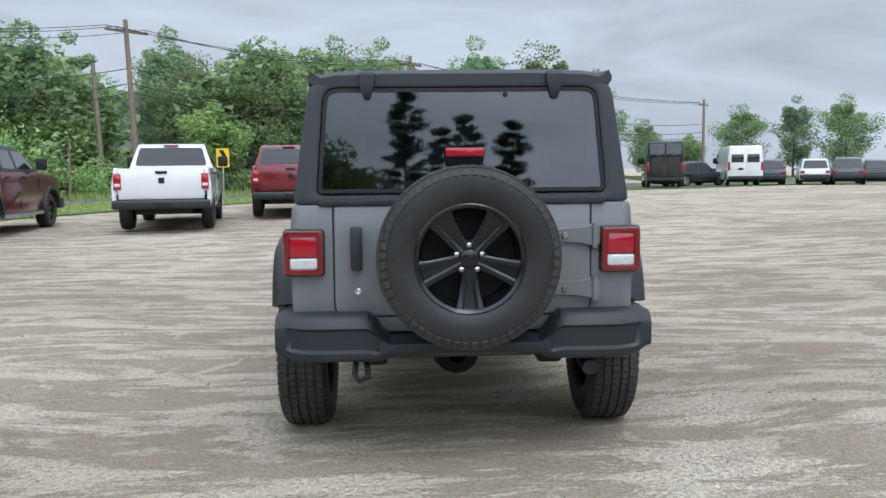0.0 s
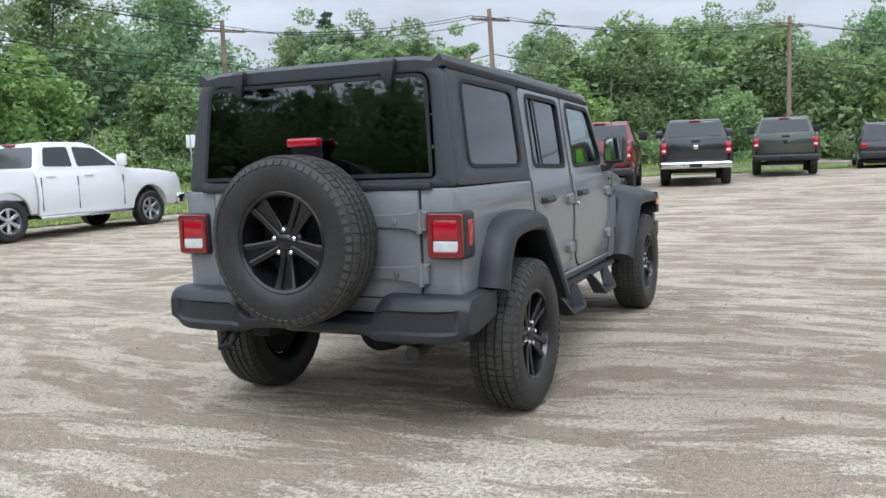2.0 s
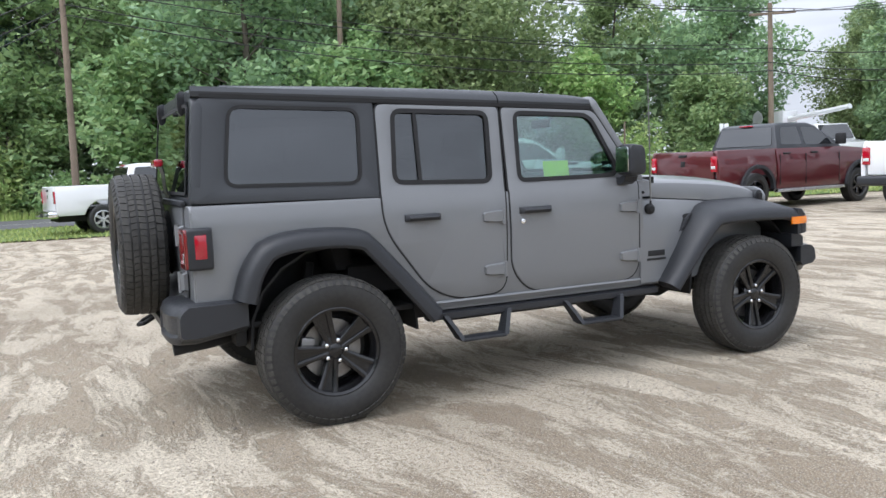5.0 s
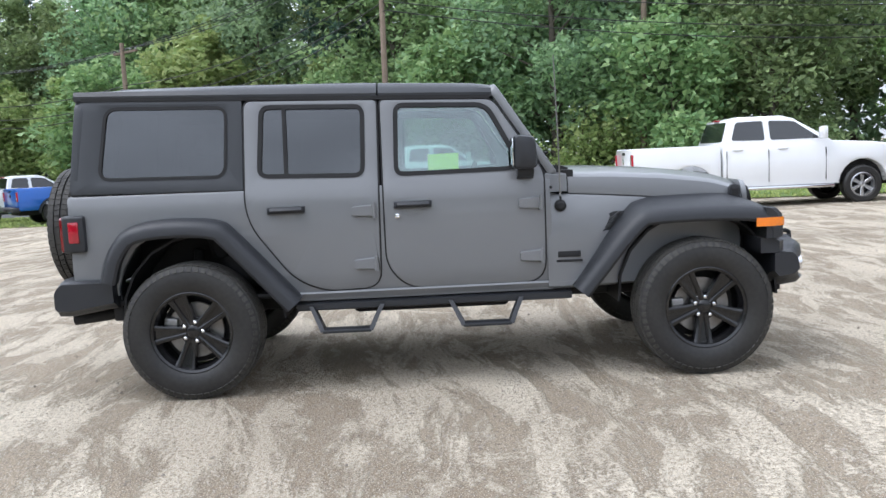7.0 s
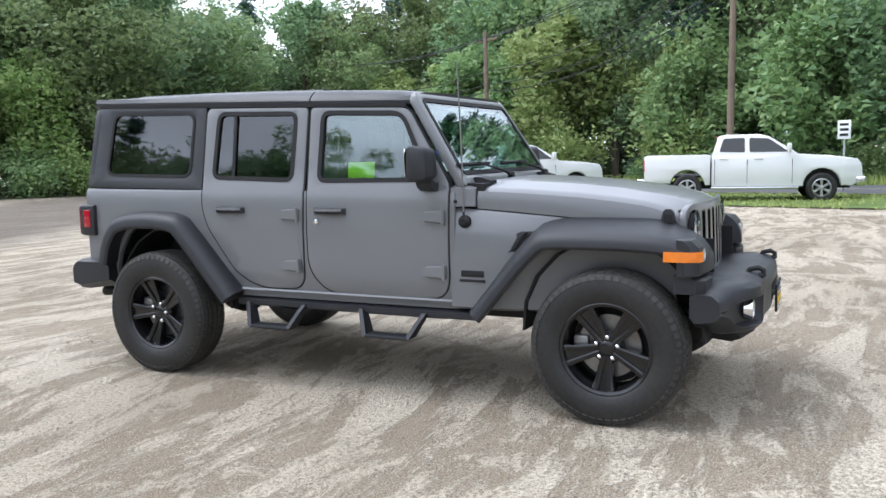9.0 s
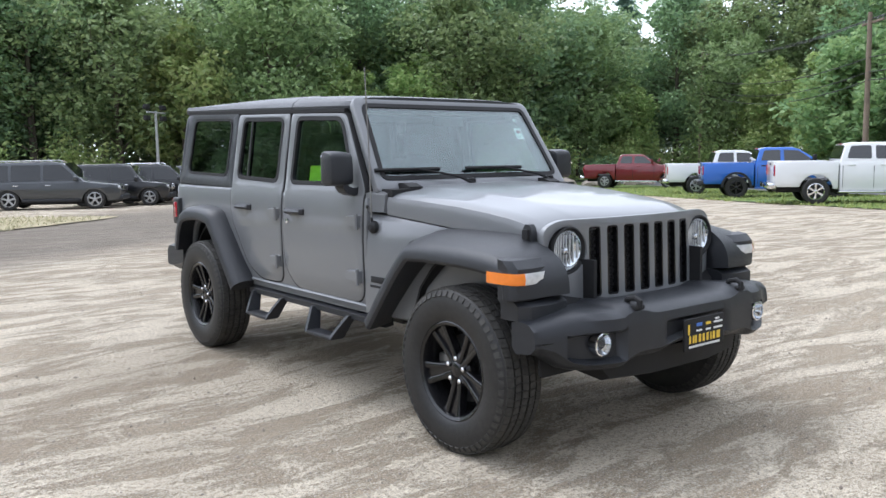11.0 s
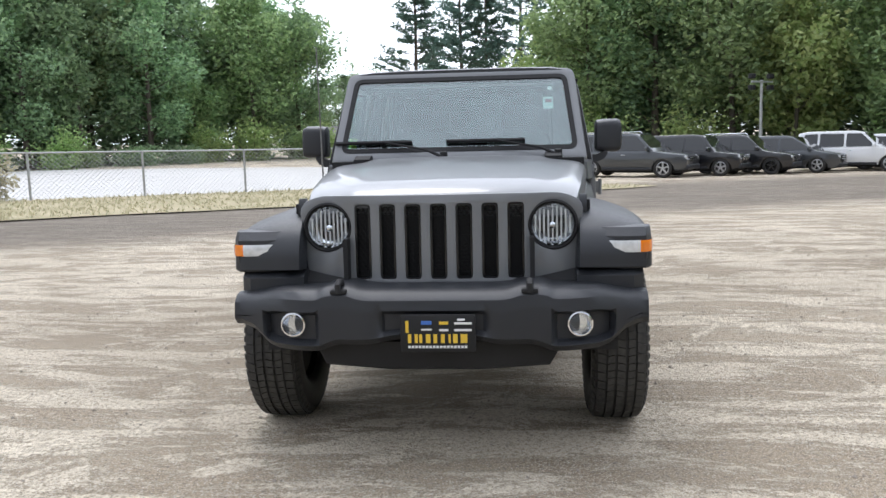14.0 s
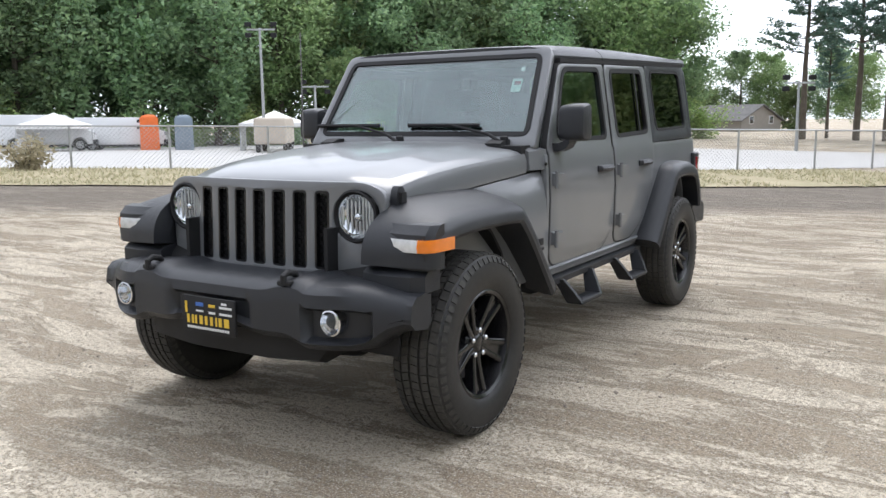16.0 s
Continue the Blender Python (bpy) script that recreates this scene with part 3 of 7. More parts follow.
def quad_plate(pts, thick, normal, mat, name, parent, r=0.05, label=""):
    """A thin rounded pane standing proud of a face; pts are its corners in space."""
    pts = [Vector(p) for p in pts]
    n = Vector(normal).normalized()
    loop = rounded(pts, r, 3)
    bm = bmesh.new()
    a = [bm.verts.new(Vector(p) + n * thick) for p in loop]
    b = [bm.verts.new(Vector(p) - n * 0.01) for p in loop]
    k = len(a)
    bm.faces.new(a)
    for i in range(k):
        bm.faces.new((a[i], b[i], b[(i + 1) % k], a[(i + 1) % k]))
    bm.faces.new(b[::-1])
    return part(name, bm, mat, parent, label)


def glaze(body, half, panes, proud=0.006):
    """Side windows on both sides: panes are lists of (y, z)."""
    for sx in (-1, 1):
        for pane in panes:
            loop = rounded([(y, z, 0) for y, z in pane], 0.06, 3)
            bm = bmesh.new()
            a = [bm.verts.new((sx * (half(y, z) + proud), y, z)) for y, z, _ in loop]
            b = [bm.verts.new((sx * (half(y, z) - 0.02), y, z)) for y, z, _ in loop]
            k = len(a)
            bm.faces.new(a)
            for i in range(k):
                bm.faces.new((a[i], b[i], b[(i + 1) % k], a[(i + 1) % k]))
            part("side_window", bm, M_WIN, body)


def simple_box(body, name, lo, hi, mat, bevel=0.02, label=""):
    return part(name, box(lo, hi, bevel), mat, body, label)


def mirrored(body, name, lo, hi, mat, bevel=0.02):
    for s in (1, -1):
        a, b = sorted((lo[0] * s, hi[0] * s))
        part(name, box((a, lo[1], lo[2]), (b, hi[1], hi[2]), bevel), mat, body)


def pickup(label, paint, at, yaw, group="", bumper=None, wheel=None, spokes=6, cab_rear=-1.05, two_tone=False, rim_r=0.25, r=0.41, grille=None, handle=None, stripe_tag=False, flare=False, name="pickup_truck", step=None, cab_mat=None):
    bumper, wheel, grille, handle = bumper or M_CHROME, wheel or M_ALLOY, grille or M_CHROME, handle or paint
    t = thing(name, label, "pickup truck", group, at, yaw)
    wb, half_w = 3.6, 1.0
    ra = 0.49

    def hw(y, z):
        w = half_w - 0.05 * smooth01((z - 1.0) / 0.35) - 0.05 * smooth01((0.75 - z) / 0.4)
        return w - 0.10 * smooth01((y - 2.25) / 0.6)

    body = slab([(cab_rear - 0.08, 0.46), (1.8 - ra, 0.46), *arch(1.8, 0.46, ra, 9, 180, 0), (2.55, 0.46), (2.78, 0.52), (2.84, 0.75), (2.82, 1.05), (2.70, 1.20), (2.0, 1.30), (1.15, 1.36), (cab_rear - 0.08, 1.36)], hw, [("v", 0.75), ("v", 1.0), ("v", 1.2), ("u", 2.3), ("u", 2.55)], 0.035)
    body_ob = part("body", body, paint, t)

    def cw(y, z):
        return 0.95 - 0.21 * max(0, (z - 1.33) / 0.6)

    cab = slab([(1.22, 1.33), (0.98, 1.50), (0.42, 1.86), (0.18, 1.925), (cab_rear + 0.32, 1.93), (cab_rear + 0.1, 1.88), (cab_rear - 0.06, 1.36), (cab_rear - 0.06, 1.33)], cw, [("v", 1.5), ("v", 1.8)], 0.04)
    part("cab", cab, cab_mat or paint, t)
    mid = lerp(0.9, cab_rear, 0.55)
    glaze(t, cw, [[(mid + 0.06, 1.42), (0.93, 1.42), (0.42, 1.80), (mid + 0.06, 1.83)], [(cab_rear + 0.12, 1.44), (mid - 0.06, 1.42), (mid - 0.06, 1.83), (cab_rear + 0.25, 1.82)]])
    quad_plate([(-0.82, 1.13, 1.40), (0.82, 1.13, 1.40), (0.68, 0.42, 1.865), (-0.68, 0.42, 1.865)], 0.012, (0, 0.55, 0.84), M_WIN, "windscreen", t, 0.08)
    quad_plate([(0.80, cab_rear - 0.045, 1.42), (-0.80, cab_rear - 0.045, 1.42), (-0.70, cab_rear + 0.085, 1.83), (0.70, cab_rear + 0.085, 1.83)], 0.012, (0, -0.95, 0.3), M_WIN, "rear_window", t, 0.06)
    simple_box(t, "brake_light", (-0.17, cab_rear + 0.04, 1.865), (0.17, cab_rear + 0.12, 1.90), M_RED, 0.01)
    # the bed: two sides, floor, front wall and tailgate
    end = -3.0
    side = [(cab_rear - 0.12, 0.50), (cab_rear - 0.12, 1.36), (end + 0.02, 1.36), (end, 1.30), (end, 0.62), (end + 0.06, 0.56), (-1.8 - ra, 0.56), *arch(-1.8, 0.46, ra, 9, 168, 12), (-1.8 + ra, 0.50)]
    for s in (1, -1):
        bm = plate(side, (), 0.09, lambda u, v, w, s=s: (s * (hw(u, v) - w), u, v), [("v", 0.75), ("v", 1.0), ("v", 1.2)], 0.02)
        part("bed_side", bm, paint, t)
    simple_box(t, "bed_floor", (-0.9, end + 0.08, 0.72), (0.9, cab_rear - 0.12, 0.78), M_BLACK, 0)
    simple_box(t, "bed_front", (-0.88, cab_rear - 0.18, 0.72), (0.88, cab_rear - 0.13, 1.34), paint, 0.01)
    gate = part("tailgate", box((-0.86, end - 0.015, 0.70), (0.86, end + 0.06, 1.34), 0.02), paint, t)
    part("handle", box((-0.12, end - 0.035, 1.23), (0.12, end - 0.01, 1.29), 0.01), M_BLACK, gate)
    part("badge", box((-0.06, end - 0.03, 1.03), (0.06, end - 0.012, 1.15), 0.015), M_BLACK if bumper is not M_CHROME else M_CHROME, gate)
    for s in (1, -1):
        a, b = sorted((s * 0.80, s * 0.955))
        lamp = part("tail_light", box((a, end - 0.04, 0.90), (b, end + 0.14, 1.24), 0.02), M_RED, t)
        part("reversing_lens", box((a + 0.02, end - 0.048, 0.97), (b - 0.02, end - 0.03, 1.03), 0.008), M_CLEAR, lamp)
    bm = box((-0.98, end - 0.22, 0.50), (0.98, end + 0.05, 0.69), 0.05, 3)
    rb = part("rear_bumper", bm, bumper, t)
    part("number_plate", box((-0.17, end - 0.235, 0.53), (0.17, end - 0.215, 0.64), 0.01), M_BLACK, rb)
    part("front_bumper", box((-0.97, 2.66, 0.44), (0.97, 2.93, 0.72), 0.06, 3), bumper, t)
    g = part("grille", box((-0.58, 2.78, 0.76), (0.58, 2.875, 1.10), 0.04), M_BLACK, t)
    for k in range(3):
        part("grille_bar", box((-0.56, 2.865, 0.80 + 0.1 * k), (0.56, 2.89, 0.83 + 0.1 * k), 0.008), grille, g)
    mirrored(t, "headlight", (0.60, 2.60, 0.86), (0.90, 2.835, 1.08), M_HEAD, 0.04)
    mirrored(t, "side_mirror", (0.98, 0.86, 1.40), (1.22, 0.98, 1.66), M_BLACK if handle is M_BLACK else paint, 0.04)
    mirrored(t, "door_handle", (0.955, 0.02, 1.22), (1.0, 0.24, 1.26), handle, 0.012)
    mirrored(t, "door_handle", (0.955, -0.92, 1.22), (1.0, -0.70, 1.26), handle, 0.012)
    for s in (1, -1):
        for y0 in (1.02, mid, cab_rear + 0.0):
            bm = box((s * 0.9925 - 0.008, y0 - 0.006, 0.55), (s * 0.9925 + 0.0095, y0 + 0.006, 1.22), 0)
            part("door_seam", bm, M_BLACK, t)
    mirrored(t, "side_step", (0.88, cab_rear - 0.1, 0.38), (1.03, 1.2, 0.45), step or bumper, 0.02)
    simple_box(t, "chassis", (-0.55, -2.9, 0.38), (0.55, 2.6, 0.56), M_BLACK, 0.02)
    simple_box(t, "axle", (-0.85, -1.85, 0.33), (0.85, -1.75, 0.45), M_BLACK, 0.02)
    mirrored(t, "wheel_liner", (0.45, 1.25, 0.46), (0.80, 2.33, 1.0), M_BLACK, 0.02)
    if flare:
        for s in (1, -1):
            for cy in (1.8, -1.8):
                secs = []
                for y, z in arch(cy, 0.46, 0.505, 12, 0, 180):
                    n = Vector((0, y - cy, z - 0.46)).normalized()
                    p = Vector((0, y, z))
                    secs.append([p + n * d + Vector((s * w, 0, 0)) for d, w in ((-0.03, 0.96), (0.06, 0.985), (0.05, 1.05), (-0.02, 1.05))])
                part("wheel_flare", loft(secs), M_TRIM, t)
    if stripe_tag:
        for s in (1,):
            part("window_tag", box((0.862, 0.0, 1.45), (0.875, 0.16, 1.54), 0.002), M_NEON, t)
    put_wheels(t, wb, 0.86, r, rim_r, 0.27, wheel, spokes)
    return t


def wagon(label, paint, at, yaw, category="suv", group="", length=4.8, height=1.75, half_w=0.95, kind="suv", wheel=None, name="suv", rails=None, r=0.37):
    """A car with a closed rear: suv, hatch or minivan."""
    wheel = wheel or M_ALLOY
    t = thing(name, label, category, group, at, yaw)
    f, b = length / 2 - 0.05, -length / 2
    wb = length * 0.60
    fa, ra_ = wb / 2 + 0.05, -wb / 2 + 0.05
    R = r + 0.06
    belt = height * 0.575
    clear = 0.30 if kind != "mini" else 0.22

    def hw(y, z):
        w = half_w - 0.05 * smooth01((z - 0.75) / 0.5) - 0.05 * smooth01((0.6 - z) / 0.3)
        return w - 0.16 * smooth01((y - f + 0.7) / 0.7) - 0.08 * smooth01((b + 0.4 - y) / 0.4)

    hood = belt - 0.02 if kind == "box" else belt - 0.06
    cowl = {"suv": 0.235, "box": 0.25, "mini": 0.30}[kind] * length
    outline = [(b + 0.10, clear + 0.1), *arch(ra_, clear, R, 9, 180, 0), *arch(fa, clear, R, 9, 180, 0), (f - 0.10, clear + 0.02), (f, clear + 0.18), (f + 0.03, hood - 0.25), (f - 0.10, hood - 0.06), (cowl, belt + 0.03), (b + 0.06, belt + 0.03), (b, belt - 0.2), (b + 0.02, 0.6)]
    part("body", slab(outline, hw, [("v", 0.6), ("v", 0.8), ("v", 1.0), ("u", f - 0.5), ("u", f - 0.25), ("u", b + 0.3)], 0.04), paint, t)
    top = height - 0.04

    def cw(y, z):
        return (half_w - 0.055) - (half_w * 0.22) * max(0, (z - belt) / (height - belt)) - 0.06 * smooth01((b + 0.4 - y) / 0.4)

    rear_lean = {"suv": 0.24, "box": 0.12, "mini": 0.25}[kind]
    a_top = cowl - {"suv": 0.72, "box": 0.50, "mini": 1.0}[kind]
    part("cabin", slab([(cowl + 0.05, belt), (a_top, top - 0.03), (a_top - 0.4, height), (b + rear_lean + 0.4, height - 0.02), (b + rear_lean, top - 0.05), (b + 0.05, belt)], cw, [("v", belt + 0.2), ("v", top - 0.1)], 0.04), paint, t)
    zl, zh = belt + 0.07, top - 0.08
    lean = (cowl - a_top) / (top - belt)
    y1 = cowl - 0.12 - lean * 0.07
    y2 = y1 - lean * (zh - zl) - 0.02
    mid = lerp(y1, b, 0.36)
    qua = lerp(y1, b, 0.68)
    glaze(t, cw, [[(mid + 0.05, zl), (y1, zl), (y2, zh), (mid + 0.05, zh)], [(qua + 0.05, zl), (mid - 0.05, zl), (mid - 0.05, zh), (qua + 0.05, zh)], [(b + 0.32, zl + 0.02), (qua - 0.05, zl), (qua - 0.05, zh), (b + rear_lean + 0.28, zh - 0.02)]])
    nx = half_w - 0.12
    quad_plate([(-nx, cowl - 0.02 - lean * 0.05, belt + 0.06), (nx, cowl - 0.02 - lean * 0.05, belt + 0.06), (nx - 0.15, a_top + 0.05, top - 0.06), (-nx + 0.15, a_top + 0.05, top - 0.06)], 0.03, (0, 0.6, 0.8), M_WIN, "windscreen", t, 0.08)
    quad_plate([(nx - 0.08, b + 0.09, belt + 0.08), (-nx + 0.08, b + 0.09, belt + 0.08), (-nx + 0.2, b + rear_lean - 0.02, top - 0.10), (nx - 0.2, b + rear_lean - 0.02, top - 0.10)], 0.03, (0, -0.95, 0.3), M_WIN, "rear_window", t, 0.06)
    if rails:
        for s in (1, -1):
            x = s * (half_w * 0.72)
            part("roof_rail", tube([(x, a_top - 0.35, height - 0.01), (x, a_top - 0.45, height + 0.045), (x, b + rear_lean + 0.4, height + 0.03), (x, b + rear_lean + 0.3, height - 0.03)], 0.018, 8), rails, t)
    for s in (1, -1):
        a, c = sorted((s * (half_w - 0.33), s * (half_w - 0.09)))
        part("tail_light", box((a, b - 0.02, belt - 0.22), (c, b + 0.2, belt - 0.04), 0.03), M_RED, t)
        a, c = sorted((s * (half_w - 0.46), s * (half_w - 0.16)))
        part("headlight", box((a, f - 0.25, hood - 0.25), (c, f + 0.01, hood - 0.10), 0.04), M_HEAD, t)
    part("rear_bumper", box((-half_w + 0.08, b - 0.08, clear + 0.08), (half_w - 0.08, b + 0.2, 0.66), 0.06, 3), M_TRIM if kind != "mini" else paint, t)
    part("front_bumper", box((-half_w + 0.20, f - 0.2, clear + 0.02), (half_w - 0.20, f + 0.07, clear + 0.22), 0.05, 3), M_TRIM, t)
    g = part("grille", box((-0.46, f - 0.1, hood - 0.34), (0.46, f + 0.045, hood - 0.12), 0.03), M_BLACK, t)
    if kind == "box":
        for k in range(7):
            x = -0.36 + 0.12 * k
            part("grille_slot_surround", box((x - 0.028, f + 0.035, hood - 0.32), (x + 0.028, f + 0.055, hood - 0.15), 0.01), M_CHROME, g)
    else:
        for k in range(2):
            part("grille_bar", box((-0.44, f + 0.03, hood - 0.30 + 0.09 * k), (0.44, f + 0.055, hood - 0.265 + 0.09 * k), 0.01), M_CHROME, g)
    mirrored(t, "side_mirror", (half_w - 0.05, y1 - 0.12, belt + 0.05), (half_w + 0.16, y1 + 0.02, belt + 0.22), paint, 0.04)
    mirrored(t, "door_handle", (half_w - 0.06, mid + 0.12, belt - 0.13), (half_w - 0.015, mid + 0.32, belt - 0.095), M_CHROME, 0.01)
    mirrored(t, "door_handle", (half_w - 0.06, qua + 0.12, belt - 0.13), (half_w - 0.015, qua + 0.32, belt - 0.095), M_CHROME, 0.01)
    mirrored(t, "sill_trim", (half_w - 0.06, ra_ + R + 0.05, clear), (half_w + 0.005, fa - R - 0.05, clear + 0.12), M_TRIM, 0.02)
    mirrored(t, "wheel_liner", (half_w - 0.5, fa - 0.4, clear + 0.02), (half_w - 0.24, fa + 0.4, clear + 0.42), M_BLACK, 0.02)
    simple_box(t, "underbody", (-half_w + 0.3, b + 0.2, 0.2), (half_w - 0.3, f - 0.2, clear + 0.05), M_BLACK, 0.02)
    put = road_wheel_meshes(r, r - 0.135, 0.23, wheel, 5)
    for y in (fa, ra_):
        for s in (1, -1):
            hub = new("wheel", put[0])
            hub.parent = t
            hub.matrix_basis = pose(s * (half_w - 0.14), y, r, 0, 0, 0 if s > 0 else 180)
            for nm, me in (("rim", put[1]), ("brake_disc", put[2])):
                o = new(nm, me)
                o.parent = hub
    return t


def van(label, paint, at, yaw, group="", height=2.55, length=5.6, name="cargo_van"):
    t = thing(name, label, "van", group, at, yaw)
    b, f = -length / 2, length / 2
    fa, ra_ = f - 0.95, b + 1.05

    def hw(y, z):
        return 1.0 - 0.10 * smooth01((z - 1.4) / (height - 1.2)) - 0.15 * smooth01((y - f + 0.9) / 0.9)

    out = [(b, 0.45), *arch(ra_, 0.38, 0.42, 8, 180, 0), *arch(fa, 0.38, 0.42, 8, 180, 0), (f - 0.05, 0.42), (f, 0.75), (f - 0.15, 1.15), (f - 0.75, 1.40), (f - 1.35, height - 0.25), (f - 1.75, height - 0.02), (b + 0.1, height), (b, height - 0.1)]
    part("body", slab(out, hw, [("v", 1.0), ("v", 1.6), ("v", 2.1), ("u", f - 0.5)], 0.06), paint, t)
    glaze(t, hw, [[(f - 1.75, 1.35), (f - 0.85, 1.35), (f - 1.32, 1.95), (f - 1.75, 1.95)]])
    quad_plate([(-0.78, f - 0.78, 1.44), (0.78, f - 0.78, 1.44), (0.74, f - 1.30, height - 0.34), (-0.74, f - 1.30, height - 0.34)], 0.02, (0, 0.8, 0.6), M_WIN, "windscreen", t, 0.08)
    for s in (1, -1):
        a, c = sorted((s * 0.03, s * 0.86))
        d = part("rear_door", box((a, b - 0.02, 0.62), (c, b + 0.05, height - 0.14), 0.02), paint, t)
        part("door_window", box((a + 0.06, b - 0.03, 1.42), (c - 0.08, b - 0.012, height - 0.5), 0.01), M_WIN, d)
        a, c = sorted((s * 0.86, s * 0.985))
        part("tail_light", box((a, b - 0.025, 0.95), (c, b + 0.10, 1.45), 0.02), M_RED, t)
        part("headlight", box((min(s * 0.55, s * 0.84), f - 0.3, 0.95), (max(s * 0.55, s * 0.84), f - 0.03, 1.15), 0.04), M_HEAD, t)
        part("side_mirror", box((min(s * 0.95, s * 1.2), f - 1.05, 1.38), (max(s * 0.95, s * 1.2), f - 0.93, 1.72), 0.03), M_BLACK, t)
    part("number_plate", box((-0.42, b - 0.035, 0.98), (-0.12, b - 0.015, 1.10), 0.008), M_BLACK, t)
    part("rear_bumper", box((-0.98, b - 0.1, 0.42), (0.98, b + 0.15, 0.62), 0.04), M_TRIM, t)
    part("front_bumper", box((-0.9, f - 0.2, 0.36), (0.9, f + 0.05, 0.68), 0.06), M_TRIM, t)
    part("underbody", box((-0.6, b + 0.3, 0.25), (0.6, f - 0.3, 0.45), 0.02), M_BLACK, t)
    put = road_wheel_meshes(0.36, 0.22, 0.22, M_ALLOY, 6)
    for y in (fa, ra_):
        for s in (1, -1):
            hub = new("wheel", put[0])
            hub.parent = t
            hub.matrix_basis = pose(s * 0.86, y, 0.36, 0, 0, 0 if s > 0 else 180)
            for nm, me in (("rim", put[1]), ("brake_disc", put[2])):
                o = new(nm, me)
                o.parent = hub
    return t


def on_ground(x, y, lift=0.0):
    return (x, y, ground_height(x, y) + lift)


LOT = "vehicles parked along the lot's edge"
pickup("white pickup with black bumper and wheels on the gravel", P_WHITE, on_ground(-5.93, 16.25), 10, LOT, M_TRIM, M_GLOSSBLK, cab_rear=-0.75, handle=M_BLACK, r=0.43, flare=False, step=M_BLACK)
pickup("red pickup with dark bumper on the gravel", P_RED, on_ground(-3.73, 20.14), 9, LOT, M_TRIM, M_GLOSSBLK, handle=M_BLACK, r=0.43, step=M_BLACK)
pickup("black pickup with bright chrome bumper", P_BLACK, on_ground(-1.65, 23.51), 9, LOT, M_CHROME, M_ALLOY)
pickup("dark grey-green pickup with black bumper", P_OLIVE, on_ground(0.76, 27.85), 4, LOT, M_TRIM, M_GLOSSBLK, handle=M_BLACK, step=M_BLACK)
pickup("dark red pickup with chrome bumper far across the lot", P_RED, on_ground(7.93, 34.62), -2, LOT, M_CHROME, M_ALLOY)
pickup("maroon off-road pickup with a black soft top and grey flares", P_MAROON, on_ground(-9.76, 14.38), 5, LOT, M_TRIM, M_GLOSSBLK, handle=M_BLACK, r=0.42, flare=True, step=M_ALLOY, cab_mat=M_TOP)
pickup("white pickup with silver alloys at the grass edge", P_WHITE, on_ground(-12.9, 8.8), -2, LOT, M_CHROME, M_ALLOY, stripe_tag=True)
pickup("white pickup with a long bed beside the verge", P_WHITE, on_ground(-21.3, 1.6), 10, LOT, M_CHROME, M_ALLOY, stripe_tag=True)
pickup("white pickup with chrome wheels in the row", P_WHITE, on_ground(-23.81, -6.53), 38, LOT, M_CHROME, M_CHROME, r=0.42)
pickup("bright blue pickup with black wheels in the row", P_BLUE, on_ground(-27.08, -11.45), 40, LOT, M_TRIM, M_GLOSSBLK, handle=M_BLACK, r=0.43, flare=True, step=P_BLUE)
pickup("white pickup with silver wheels behind the blue one", P_WHITE, on_ground(-30.12, -15.42), 42, LOT, M_CHROME, M_ALLOY, r=0.42)
pickup("deep red pickup with silver wheels at the row's end", P_RED, on_ground(-35.6, -25.16), 27, LOT, M_CHROME, M_ALLOY)
wagon("black suv with chrome bumper strip across the lot", P_BLACK, on_ground(4.04, 33.19), 2, group=LOT, kind="suv", rails=M_CHROME)
wagon("dark grey car standing on the far road", P_GREY, on_ground(17.43, 47.56), -62, group=LOT, height=1.55)
van("black high-roof cargo van", P_BLACK, on_ground(14.42, 44.05), -12, LOT, 2.62)
van("white high-roof cargo van with dark rear windows", P_WHITE, on_ground(20.11, 47.09), -12, LOT, 2.4)
wagon("dark compact suv with its back to the lot", P_NAVY, on_ground(22.32, 47.56), -20, group=LOT, length=4.4, height=1.62, half_w=0.9)
wagon("white compact suv with its back to the lot", P_WHITE, on_ground(24.68, 46.68), -22, group=LOT, length=4.4, height=1.62, half_w=0.9)
wagon("dark grey suv with its back to the lot", P_GREY, on_ground(26.41, 45.97), -24, group=LOT, length=4.5, height=1.65, half_w=0.9)
wagon("black low car at the far corner", P_BLACK, on_ground(27.99, 45.39), -26, group=LOT, length=4.5, height=1.5, half_w=0.9)
BACK = "vehicles parked along the back of the lot"
wagon("dark grey three-row suv with silver alloys", P_GREY, on_ground(-5.0, -28.5), 62, group=BACK, length=5.05, height=1.80, half_w=1.0, rails=M_ALLOY, r=0.39)
wagon("black boxy compact suv with a slotted grille", P_BLACK, on_ground(-7.75, -29.7), 60, group=BACK, length=4.25, height=1.72, half_w=0.92, kind="box")
wagon("black suv with dark wheels", P_BLACK, on_ground(-10.02, -30.93), 60, group=BACK, length=4.6, height=1.70, half_w=0.93, wheel=M_GLOSSBLK, rails=M_CHROME)
wagon("dark grey crossover in the back row", P_GREY, on_ground(-12.22, -32.24), 60, group=BACK, length=4.9, height=1.64, half_w=0.97, kind="mini")
wagon("white suv with dark windows in the back row", P_WHITE, on_ground(-15.6, -33.27), 60, group=BACK, length=5.0, height=1.82, half_w=0.98)
wagon("white crossover in the back row", P_WHITE, on_ground(-18.05, -34.54), 60, group=BACK, length=4.6, height=1.67, half_w=0.93)
wagon("silver-white crossover in the back row", P_SILVER, on_ground(-19.9, -36.14), 60, group=BACK, length=4.6, height=1.67, half_w=0.93)
